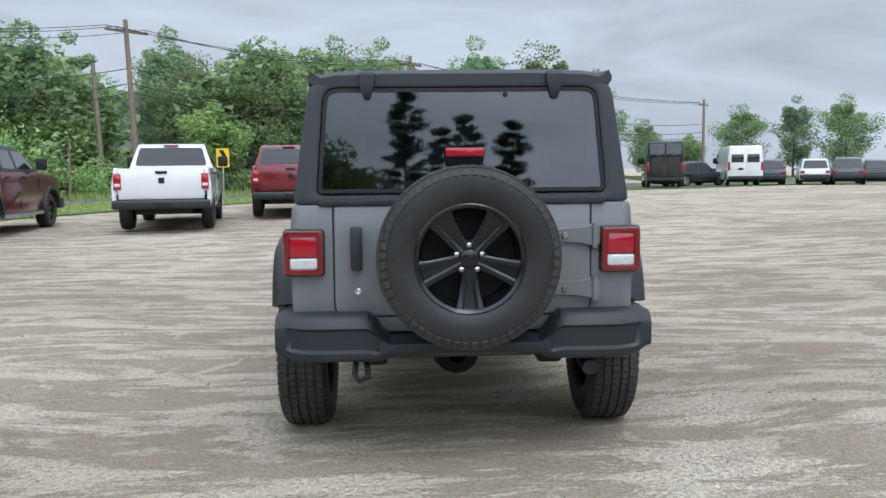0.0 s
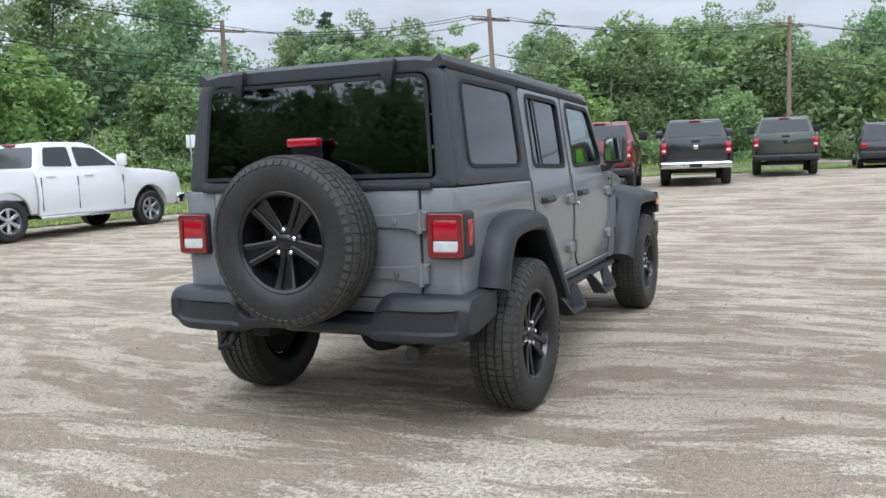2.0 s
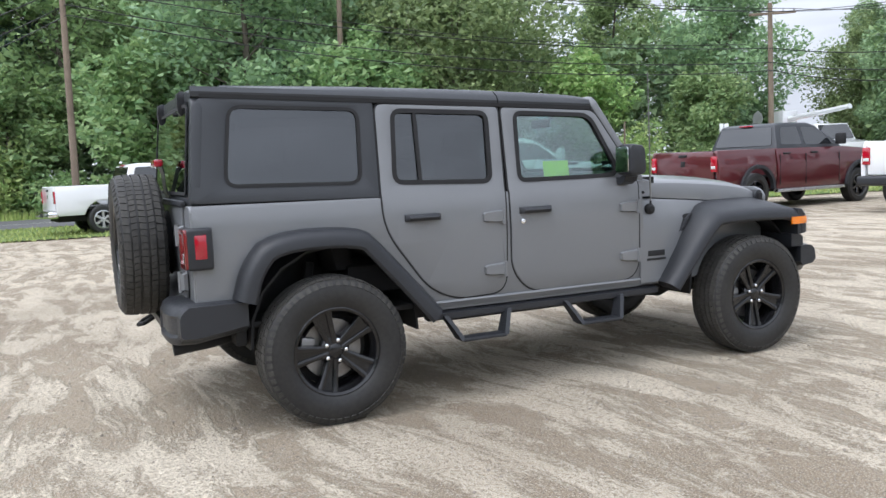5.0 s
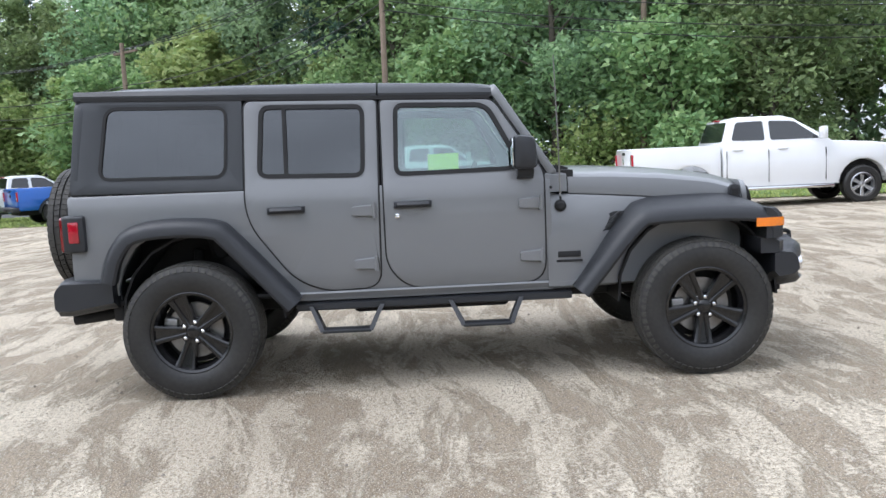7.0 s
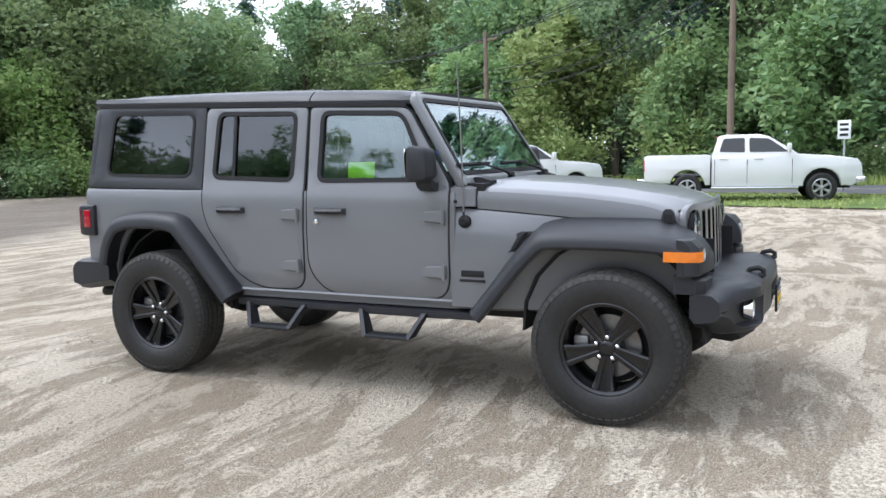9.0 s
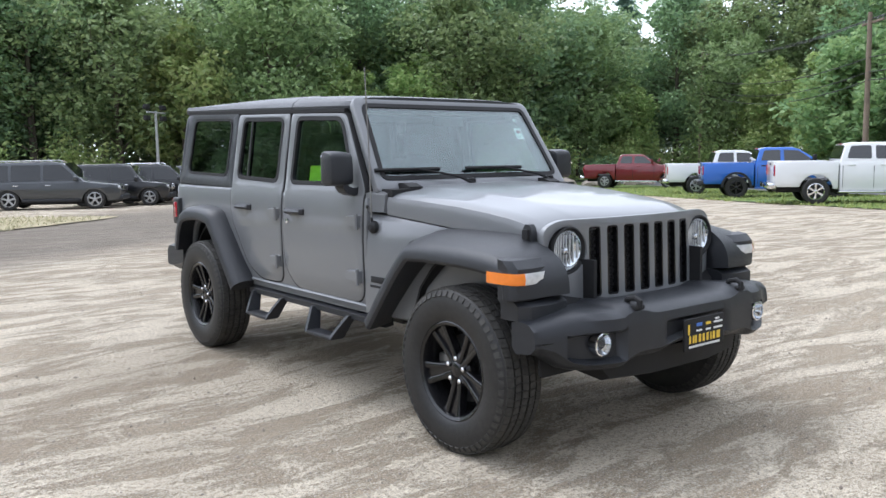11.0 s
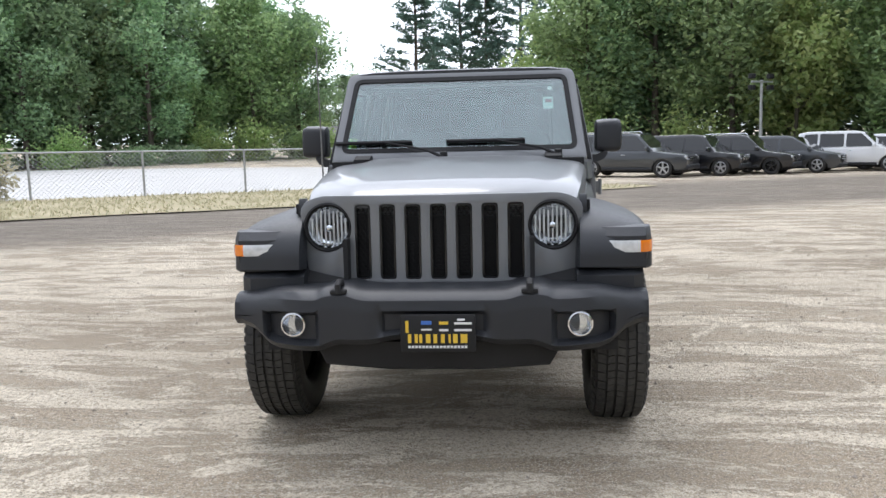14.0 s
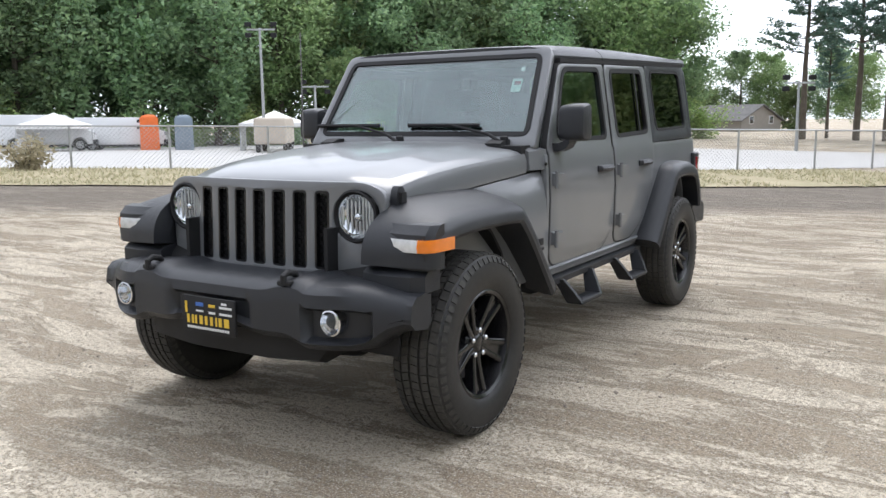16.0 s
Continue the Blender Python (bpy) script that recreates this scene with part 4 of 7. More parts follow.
pickup("dark grey pickup at the end of the back row", P_NAVY, on_ground(-21.77, -38.11), 60, BACK, M_TRIM, M_GLOSSBLK, handle=M_BLACK, step=M_BLACK)


# ---- trees ----
def leaf_mesh(name, spots, size, mat, rng, droop=0.3):
    """Many small bent leaf sprays at the given spots; each spot is (x, y, z, scale)."""
    n = len(spots)
    P = np.array([s[:3] for s in spots])
    S = np.array([s[3] for s in spots])[:, None] * size * rng.uniform(0.6, 1.25, (n, 1))
    a = rng.normal(size=(n, 3))
    a[:, 2] *= 0.5
    a /= np.linalg.norm(a, axis=1, keepdims=True)
    c = rng.normal(size=(n, 3))
    c -= (c * a).sum(1, keepdims=True) * a
    c /= np.linalg.norm(c, axis=1, keepdims=True)
    nrm = np.cross(a, c)
    v = np.empty((n, 3, 3))
    v[:, 0] = P - a * S
    v[:, 1] = P + a * S * 0.35 + c * S * 0.66
    v[:, 2] = P + a * S * 0.9 - c * S * 0.40 - nrm * S * droop
    me = bpy.data.meshes.new(name)
    me.from_pydata(v.reshape(-1, 3).tolist(), [], (np.arange(n)[:, None] * 3 + np.arange(3)).tolist())
    me.materials.append(mat)
    return me


def limb_line(p, d, length, rng, bend=0.25, steps=4):
    pts = [Vector(p)]
    d = Vector(d).normalized()
    for _ in range(steps):
        d = (d + Vector(rng.normal(size=3)) * bend * 0.5 + Vector((0, 0, 0.08))).normalized()
        pts.append(pts[-1] + d * length / steps)
    return pts


def broadleaf(name, label, height, spread_r, mat, seed, leaves=14000, low=0.10, group="trees of the wood"):
    rng = np.random.default_rng(seed)
    t = thing(name, label, "tree", group)
    bm = bmesh.new()
    lean = rng.normal(size=2) * 0.02 * height
    trunk = [Vector((lean[0] * k * k + 0.06 * rng.normal(), lean[1] * k * k + 0.06 * rng.normal(), height * 0.82 * k)) for k in (0, 0.15, 0.35, 0.6, 0.8, 1)]
    trunk[0] = Vector((0, 0, -0.3))
    add_tube(bm, trunk, 0.017 * height, 8, True, 0.03)
    clumps = []
    n = 26
    for k in range(n):
        h = low + (0.95 - low) * (k + rng.uniform(0, 1)) / n
        az = k * 2.4 + rng.normal() * 0.4
        reach = spread_r * (0.45 + 0.75 * math.sin(math.pi * min(1, (h - low + 0.12) / (1.06 - low))) ** 0.8) * rng.uniform(0.7, 1.12)
        z0 = height * h * 0.82
        base = Vector((lean[0] * h * h, lean[1] * h * h, z0))
        d = Vector((math.cos(az), math.sin(az), rng.uniform(0.15, 0.75)))
        line = limb_line(base, d, reach, rng)
        add_tube(bm, line, 0.0045 * height * (1.2 - h), 5, False, 0.012)
        for q in line[2:]:
            clumps.append((q, reach * rng.uniform(0.30, 0.52)))
    clumps.append((Vector((lean[0], lean[1], height * 0.93)), spread_r * 0.3))
    part("trunk", bm, M_BARK, t)
    spots = []
    per = leaves // len(clumps) + 1
    for q, r in clumps:
        for _ in range(per):
            u = rng.normal(size=3)
            u /= np.linalg.norm(u) + 1e-6
            u *= r * rng.uniform(0.35, 1.0) ** 0.6
            u[2] *= 0.78
            spots.append((q.x + u[0], q.y + u[1], max(0.25, q.z + u[2]), 1.0))
    crown = new("crown", leaf_mesh("crown", spots, 0.21, mat, rng))
    crown.parent = t
    return t


def pine(name, label, height, spread_r, seed, leaves=11000, bare=0.35, group="trees of the wood"):
    rng = np.random.default_rng(seed)
    t = thing(name, label, "pine tree", group)
    bm = bmesh.new()
    add_tube(bm, [(0, 0, -0.3), (0.05, 0, height * 0.3), (-0.05, 0.08, height * 0.6), (0.03, 0, height)], 0.014 * height, 8, True, 0.03)
    spots = []
    tiers = int(height * 1.1)
    for k in range(tiers):
        h = bare + (0.99 - bare) * (k + rng.uniform(0, 0.6)) / tiers
        reach = spread_r * (1.05 - h) / (1.05 - bare) ** 0.8 * rng.uniform(0.6, 1.15) + 0.4
        for j in range(5):
            az = rng.uniform(0, 6.28)
            line = limb_line((0, 0, height * h), (math.cos(az), math.sin(az), 0.12), reach * rng.uniform(0.6, 1.1), rng, 0.18, 3)
            add_tube(bm, line, 0.035 * (1.15 - h) + 0.012, 4, False, 0.01)
            m = max(6, int(leaves / (tiers * 5)))
            for _ in range(m):
                s = rng.uniform(0.35, 1.05)
                i = min(2, int(s * 3))
                q = line[i].lerp(line[i + 1], s * 3 - i)
                spots.append((q.x + rng.normal() * 0.22, q.y + rng.normal() * 0.22, q.z + rng.normal() * 0.10 + 0.08, 1.0))
    part("trunk", bm, M_BARK, t)
    crown = new("crown", leaf_mesh("crown", spots, 0.17, L_PINE, rng, 0.15))
    crown.parent = t
    return t


def shrub(name, label, height, r, mat, seed, leaves=2600, size=0.13, group="undergrowth", category="shrub"):
    rng = np.random.default_rng(seed)
    t = thing(name, label, category, group)
    bm = bmesh.new()
    spots = []
    for k in range(9):
        az = rng.uniform(0, 6.28)
        line = limb_line((0.05 * math.cos(az), 0.05 * math.sin(az), -0.1), (math.cos(az) * 0.6, math.sin(az) * 0.6, 1.0), height * rng.uniform(0.7, 1.1), rng, 0.25)
        add_tube(bm, line, 0.03, 5, False, 0.008)
        for _ in range(leaves // 9):
            s = rng.uniform(0.15, 1.0)
            i = min(3, int(s * 4))
            q = line[i].lerp(line[i + 1], s * 4 - i)
            spots.append((q.x + rng.normal() * r * 0.30, q.y + rng.normal() * r * 0.30, max(0.05, q.z + rng.normal() * height * 0.10), 1.0))
    part("stems", bm, M_BARK, t)
    crown = new("leaves", leaf_mesh("leaves", spots, size, mat, rng))
    crown.parent = t
    return t


TREES = [
    broadleaf("maple_tree", "tall dark-green broadleaf tree in the wood", 17, 4.2, L_DARK, 11),
    broadleaf("oak_tree", "broad mid-green tree in the wood", 15, 4.6, L_DECID, 12),
    broadleaf("ash_tree", "slim mid-green broadleaf tree in the wood", 18, 3.6, L_DECID, 13, low=0.2),
    broadleaf("birch_tree", "light-green young tree at the wood's edge", 9.5, 2.8, L_BRIGHT, 14, 11000, low=0.08),
    pine("white_pine", "tall white pine with open level boughs", 21, 4.0, 15),
    pine("white_pine", "slender dark pine in the wood", 18, 3.2, 16, bare=0.22),
    broadleaf("cherry_tree", "small leafy tree at the wood's edge", 8, 2.7, L_SHRUB, 17, 10000, low=0.06),
]
SHRUBS = [
    shrub("bush", "leafy green bush at the wood's foot", 2.4, 1.5, L_SHRUB, 21),
    shrub("bush", "bright green bush at the wood's foot", 3.2, 1.6, L_BRIGHT, 22),
    shrub("bush", "dark green bush at the wood's foot", 1.7, 1.7, L_DARK, 23),
]
FIRST = set()


def thicket(name, label, line, off0, off1, top, n, seed, mats):
    """The dense inside of a wood: leaf sprays by the thousand."""
    rng = np.random.default_rng(seed)
    lens = [math.hypot(b[0] - a[0], b[1] - a[1]) for a, b in zip(line, line[1:])]
    pick = rng.choice(len(lens), size=n, p=np.array(lens) / sum(lens))
    spots = []
    for i in pick:
        (ax, ay), (bx, by) = line[i], line[i + 1]
        t, o = rng.uniform(), rng.uniform(off0, off1)
        x = lerp(ax, bx, t) - (by - ay) / lens[i] * o
        y = lerp(ay, by, t) + (bx - ax) / lens[i] * o
        crest = top * (0.72 + 0.38 * noise.noise((x * 0.16, y * 0.16, seed)))
        spots.append((x, y, ground_height(x, y) + crest * rng.uniform(0.0, 1.0) ** 0.9, 1.0))
    me = leaf_mesh(name, spots, 0.30, mats, rng)
    return tagged(new(name, me), label, "thicket", kind="stuff")


def plant(proto, x, y, scale=1.0, turn=0.0, lift=0.0):
    m = pose(x, y, ground_height(x, y) + lift - 0.05, 0, 0, turn)
    if proto.name not in FIRST:
        FIRST.add(proto.name)
        proto.matrix_basis = m
        proto.scale = (scale, scale, scale)
        return proto
    o = copy_thing(proto, m)
    o.scale = (scale, scale, scale * random.uniform(0.94, 1.08))
    return o


def along(line, spacing):
    """Even steps along a line, with the side vector on its left."""
    left = 0.0
    for (ax, ay), (bx, by) in zip(line, line[1:]):
        L = math.hypot(bx - ax, by - ay)
        d = left
        while d < L:
            t = d / L
            yield lerp(ax, bx, t), lerp(ay, by, t), -(by - ay) / L, (bx - ax) / L
            d += spacing
        left = d - L


rnd = random.Random(5)
# the wood across the road: three ranks, with bushes at its foot
WOOD = ROAD[1:10]
for rank, (off, gap, kinds) in enumerate(((9.5, 5.6, (6, 3, 0, 1, 6, 1)), (14.0, 5.0, (0, 2, 1, 4, 0, 5)), (20.0, 5.2, (2, 0, 4, 2, 5, 0)))):
    for x, y, sx, sy in along(WOOD, gap):
        o = off + rnd.uniform(-1.5, 1.5)
        far = 1.0 if y < 16 else (0.72 if y < 30 else 0.58)
        j = rnd.choice(kinds)
        if y > 22 and j in (4, 5) and rnd.random() < 0.75:
            j = rnd.choice((0, 1, 1))
        plant(TREES[j], x + sx * o + rnd.uniform(-1.5, 1.5), y + sy * o + rnd.uniform(-1.5, 1.5), far * rnd.uniform(0.85, 1.15), rnd.uniform(0, 360))
for off, gap in ((17.0, 4.6), (25.0, 5.0)):
    for x, y, sx, sy in along(ROAD[6:11], gap):
        o = off + rnd.uniform(-2, 2)
        plant(TREES[rnd.choice((0, 1, 1, 6))], x + sx * o, y + sy * o, rnd.uniform(0.54, 0.70) * (1.0 if x < 6 else 0.72), rnd.uniform(0, 360))
for x, y, sx, sy in along(WOOD, 3.4):
    o = 7.6 + rnd.uniform(-0.7, 1.6)
    plant(SHRUBS[rnd.randrange(3)], x + sx * o, y + sy * o, rnd.uniform(0.7, 1.25), rnd.uniform(0, 360))
thicket("thicket", "lower dense foliage where the road bends away", WOOD[5:], 10, 20, 10.2, 60000, 34, L_DECID)
thicket("thicket", "dense shaded foliage inside the wood across the road", WOOD[:7], 12, 19, 10.0, 48000, 31, L_DARK)
# the wood behind the back row of cars
BACKWOOD = [(-62, -38), (-46, -40), (-32, -43), (-18, -47), (-5, -54), (-1, -60)]
for off, gap, kinds in ((0, 5.0, (3, 6, 0, 1, 3)), (-5, 4.6, (0, 1, 2, 0)), (-11, 4.8, (2, 0, 4, 1, 5))):
    for x, y, sx, sy in along(BACKWOOD, gap):
        plant(TREES[rnd.choice(kinds)], x + sx * off + rnd.uniform(-1, 1), y + off + rnd.uniform(-1, 1), rnd.uniform(0.9, 1.15), rnd.uniform(0, 360))
for x, y, sx, sy in along(BACKWOOD, 3.3):
    plant(SHRUBS[rnd.randrange(3)], x + rnd.uniform(-1, 1), y + 3.2 + rnd.uniform(-0.8, 0.8), rnd.uniform(0.8, 1.3), rnd.uniform(0, 360))
thicket("thicket", "dense shaded foliage behind the back row", BACKWOOD, -10, -2, 11.0, 32000, 32, L_DARK)
# pines by the gap, then the wood beyond the paved lot
for x, y, s in ((9.3, -73, 1.02), (4.9, -71, 1.0), (2.6, -69, 0.9), (-0.5, -67, 1.05), (8.0, -78, 0.55)):
    plant(TREES[4], x, y, s, x * 40)
EASTWOOD = [(21, -74), (32, -60), (44, -46), (54, -34), (62, -20), (66, -4)]
for off, gap, kinds in ((0, 5.2, (0, 0, 1, 6)), (5, 4.8, (0, 2, 1)), (11, 5.0, (2, 0, 2, 5))):
    for x, y, sx, sy in along(EASTWOOD, gap):
        plant(TREES[rnd.choice(kinds)], x + off * 0.75 + rnd.uniform(-1, 1), y - off * 0.65 + rnd.uniform(-1, 1), rnd.uniform(0.95, 1.2), rnd.uniform(0, 360))
for x, y, sx, sy in along(EASTWOOD, 3.6):
    plant(SHRUBS[rnd.randrange(3)], x - 2.6 + rnd.uniform(-1, 1), y + 2 + rnd.uniform(-1, 1), rnd.uniform(0.9, 1.4), rnd.uniform(0, 360))
thicket("thicket", "dense shaded foliage beyond the paved lot", EASTWOOD, -9, -2, 11.0, 36000, 33, L_DARK)
# lower, farther trees that close the view across the open side and behind the house
for k in range(7):
    plant(TREES[(1, 0, 6)[k % 3]], 10 + 4.2 * k, -128 + rnd.uniform(-3, 3), 0.85, 50 * k)
for k in range(15):
    a = radians(-13 - 3.2 * k)
    d = 92 + rnd.uniform(-8, 8)
    if k == 1:
        continue
    plant(TREES[(0, 1, 6, 1)[k % 4]], -d * math.sin(a), d * math.cos(a), 0.55 if k else 0.75, 70 * k)
for k in range(22):
    a = radians(-64 - 2.7 * k)
    d = 100 + rnd.uniform(-8, 8)
    plant(TREES[(0, 1, 2)[k % 3]], -d * math.sin(a), d * math.cos(a), 0.75, 70 * k)


# ---- poles, wires, signs, fence ----
def utility_pole(label, x, y, h, lean=(0, 0), arm=True, lamp=False):
    t = thing("utility_pole", label, "utility pole", "poles along the road", on_ground(x, y))
    part("pole", tube([(0, 0, -0.4), (lean[0] * 0.5, lean[1] * 0.5, h * 0.5), (lean[0], lean[1], h)], 0.16, 10, 0.11), M_POLE, t)
    if arm:
        a = part("crossarm", box((-1.1, -0.06, -0.06), (1.1, 0.06, 0.06), 0.01, 1, pose(lean[0], lean[1] + 0.15, h - 0.5, 0, 0, 50)), M_POLE, t)
        for k in (-1.0, -0.5, 0.5, 1.0):
            q = pose(lean[0], lean[1] + 0.15, h - 0.5, 0, 0, 50) @ Vector((k, 0, 0.05))
            part("insulator", lathe([(0, 0.03), (0.05, 0.045), (0.10, 0.045), (0.14, 0.02)], "z", 8, q), M_GALV, a)
    if lamp:
        part("lamp_arm", tube([(lean[0], lean[1], h - 1.5), (lean[0] + 0.9, lean[1] - 0.6, h - 1.1), (lean[0] + 1.6, lean[1] - 1.0, h - 1.1)], 0.03, 6), M_GALV, t)
    return t


POLES = [(-32.57, -0.32, 11.5, (0.2, 0.1)), (-33.05, 11.35, 10.5, (0.15, 0.2)), (-26.56, 31.87, 8.6, (0.1, -0.2)), (-13.03, 36.01, 8.4, (-0.3, 0)), (-17.12, 42.93, 7.4, (-0.3, 0)), (-0.05, 50.1, 8.6, (0, 0)), (25.97, 69.86, 7.2, (0, 0)), (-39.67, -14.27, 8.6, (0.1, 0)), (-54, -34, 10.0, (0, 0.1))]
for i, (x, y, h, ln) in enumerate(POLES):
    utility_pole("weathered wooden utility pole beside the road", x, y, h, ln, arm=i not in (1, 4))


def cable(a, b, sag, r=0.016):
    pts = []
    a, b = Vector(a), Vector(b)
    for k in range(17):
        t = k / 16
        p = a.lerp(b, t)
        p.z -= 4 * sag * t * (1 - t)
        pts.append(p)
    return tagged(finish(tube(pts, r, 5), "overhead_cable", M_CABLE), "black overhead cable slung between poles", "cable", "overhead cables")


ORDER = [8, 7, 0, 2, 3, 5, 6]
for i, j in zip(ORDER, ORDER[1:]):
    (ax, ay, ah, al), (bx, by, bh, bl) = POLES[i], POLES[j]
    za, zb = ground_height(ax, ay), ground_height(bx, by)
    for k, (dz, off) in enumerate(((-0.35, -1.0), (-0.35, -0.5), (-0.35, 1.0), (-2.2, 0.15), (-2.9, 0.15), (-3.3, 0.15))):
        cable((ax + al[0] + off * 0.64, ay + al[1] + off * 0.77, za + ah + dz), (bx + bl[0] + off * 0.64, by + bl[1] + off * 0.77, zb + bh + dz), 0.5 + 0.1 * k, 0.022 if k > 2 else 0.016)
cable((-30.6, -0.8, 8.3), (-31.2, 10.6, 9.0), 0.2)
cable((-31.2, 10.6, 7.9), (-25.9, 29.5, 6.5), 0.4)


def road_sign(name, label, x, y, h, kind, yaw):
    t = thing(name, label, "road sign", "", on_ground(x, y), yaw)
    part("post", box((-0.03, -0.02, -0.3), (0.03, 0.02, h), 0.005), M_GALV, t)
    if kind == "stop":
        face = circle(0, h - 0.38, 0.40, 8)
        part("plate", plate(face, (), 0.01, lambda u, v, w: (u, -0.03 - w, v)), M_SIGNBACK, t)
    elif kind == "chevron":
        p = part("plate", plate([(-0.3, h - 0.9), (0.3, h - 0.9), (0.3, h), (-0.3, h)], (), 0.012, lambda u, v, w: (u, -0.03 - w, v)), M_YELLOW, t)
        part("chevron", plate([(-0.18, h - 0.82), (0.02, h - 0.82), (0.22, h - 0.45), (0.02, h - 0.08), (-0.18, h - 0.08), (0.02, h - 0.45)], (), 0.006, lambda u, v, w: (u, -0.044 - w, v)), M_BLACK, p)
    else:
        p = part("plate", box((-0.23, -0.04, h - 0.62), (0.23, -0.028, h), 0.01), M_PAPER, t)
        for k in range(3):
            part("text_bar", box((-0.15, -0.044, h - 0.18 - 0.17 * k), (0.15, -0.039, h - 0.10 - 0.17 * k), 0.003), M_BLACK, p)
    return t


road_sign("stop_sign", "back of an octagonal sign on a steel post", -25.23, 29.62, 3.2, "stop", -10)
road_sign("sign", "small square sign seen from behind across the road", -26.15, 28.33, 2.7, "panel", 200)
road_sign("chevron_sign", "yellow and black curve chevron sign by the road", -9.16, 36.5, 2.4, "chevron", 20)
road_sign("sign", "small white road sign on a steel post", -26.15, 4.07, 2.4, "panel", 60)


def stake(x, y, h):
    t = tagged(finish(tube([(0, 0, -0.2), (0.1, 0, h)], 0.05, 6, 0.04), "stake", M_POLE), "bare leaning wooden stake in the verge", "stake")
    t.matrix_basis = pose(*on_ground(x, y))


stake(-27.2, 23.2, 3.0)
stake(-14.5, 31.5, 2.6)


def fence_line(line, spacing=3.0, h=1.35):
    t = thing("chain_link_fence", "galvanised chain-link fence with round posts", "fence")
    pts = [(x, y) for x, y, _, _ in along(line, spacing)]
    top = []
    for x, y in pts:
        z = ground_height(x, y)
        part("post", tube([(x, y, z - 0.2), (x, y, z + h)], 0.035, 8), M_GALV, t)
        top.append((x, y, z + h - 0.02))
    part("top_rail", tube(top, 0.028, 6), M_GALV, t)
    # the wire mesh: two families of slanting wires
    co, fc = [], []

    def wire(a, b, r=0.0045):
        a, b = Vector(a), Vector(b)
        d = (b - a).normalized()
        n = Vector((-d.y, d.x, 0))
        n = n.normalized() if n.length > 1e-4 else Vector((1, 0, 0))
        m = d.cross(n)
        k = len(co)
        for p in (a, b):
            for q in (n, -n * 0.5 + m * 0.87, -n * 0.5 - m * 0.87):
                co.append(tuple(p + q * r))
        fc.extend(((k, k + 1, k + 4, k + 3), (k + 1, k + 2, k + 5, k + 4), (k + 2, k, k + 3, k + 5)))

    for (ax, ay), (bx, by) in zip(pts, pts[1:]):
        za, zb = ground_height(ax, ay), ground_height(bx, by)
        n = 22
        rise = h * n / spacing
        for k in range(-int(n * h / spacing), n):
            for flip in (0, 1):
                t0, t1 = k / n, k / n + h / spacing
                z0, z1 = 0.04, h - 0.03
                c0, c1 = max(0, t0), min(1, t1)
                if c1 <= c0:
                    continue
                q0, q1 = lerp(z0, z1, (c0 - t0) / (t1 - t0)), lerp(z0, z1, (c1 - t0) / (t1 - t0))
                if flip:
                    c0, c1 = 1 - c0, 1 - c1
                wire((lerp(ax, bx, c0), lerp(ay, by, c0), lerp(za, zb, c0) + q0), (lerp(ax, bx, c1), lerp(ay, by, c1), lerp(za, zb, c1) + q1))
    me = bpy.data.meshes.new("wire_mesh")
    me.from_pydata(co, [], fc)
    me.materials.append(M_GALV)
    o = new("wire_mesh", me)
    o.parent = t
    return tagged(o, kind="stuff")


fence_line(FENCE)


# ---- things beyond the fence and the road ----
tagged(strip("forest_floor_east", EASTWOOD, -1.5, 60, 0.04, M_FLOOR, cross=8), "dark leaf litter beyond the paved lot", "forest floor", kind="structure")
tagged(strip("forest_floor_back", BACKWOOD, -4.5, 60, 0.045, M_FLOOR, cross=8), "dark leaf litter and grass behind the back row", "forest floor", kind="structure")


def canopy_tent(x, y, w, h, yaw):
    t = thing("canopy_tent", "white pop-up canopy tent with a side wall", "tent", "tents on the paved lot", on_ground(x, y), yaw)
    eave = h * 0.68
    corners = ((-1, -1), (1, -1), (1, 1), (-1, 1))
    bm = bmesh.new()
    ring = [bm.verts.new((a * w, b * w, eave)) for a, b in corners]
    mid = [bm.verts.new((a * w * 0.45, b * w * 0.45, eave + (h - eave) * 0.48)) for a, b in corners]
    hang = [bm.verts.new((a * w, b * w, eave - 0.22)) for a, b in corners]
    apex = bm.verts.new((0, 0, h))
    for i in range(4):
        j = (i + 1) % 4
        bm.faces.new((ring[i], ring[j], mid[j], mid[i]))
        bm.faces.new((mid[i], mid[j], apex))
        bm.faces.new((hang[i], hang[j], ring[j], ring[i]))
    part("roof", bm, M_TENT, t)
    for a, b in corners:
        part("leg", tube([(a * w * 0.97, b * w * 0.97, 0), (a * w * 0.97, b * w * 0.97, eave)], 0.03, 6), M_GALV, t)
    part("side_wall", box((w * 0.95, -w * 0.95, 0.02), (w * 0.97, w * 0.95, eave), 0), M_TENT, t)
    return t


canopy_tent(43.6, -25.0, 1.6, 2.3, 30)
canopy_tent(34.8, -34.5, 2.1, 2.5, 40)
van("white passenger van on the paved lot", P_WHITE, on_ground(43.48, -29.75), 130, "vans on the paved lot", 2.1)
van("white van parked behind another van", P_WHITE, on_ground(45.5, -25.8), 140, "vans on the paved lot", 2.2)


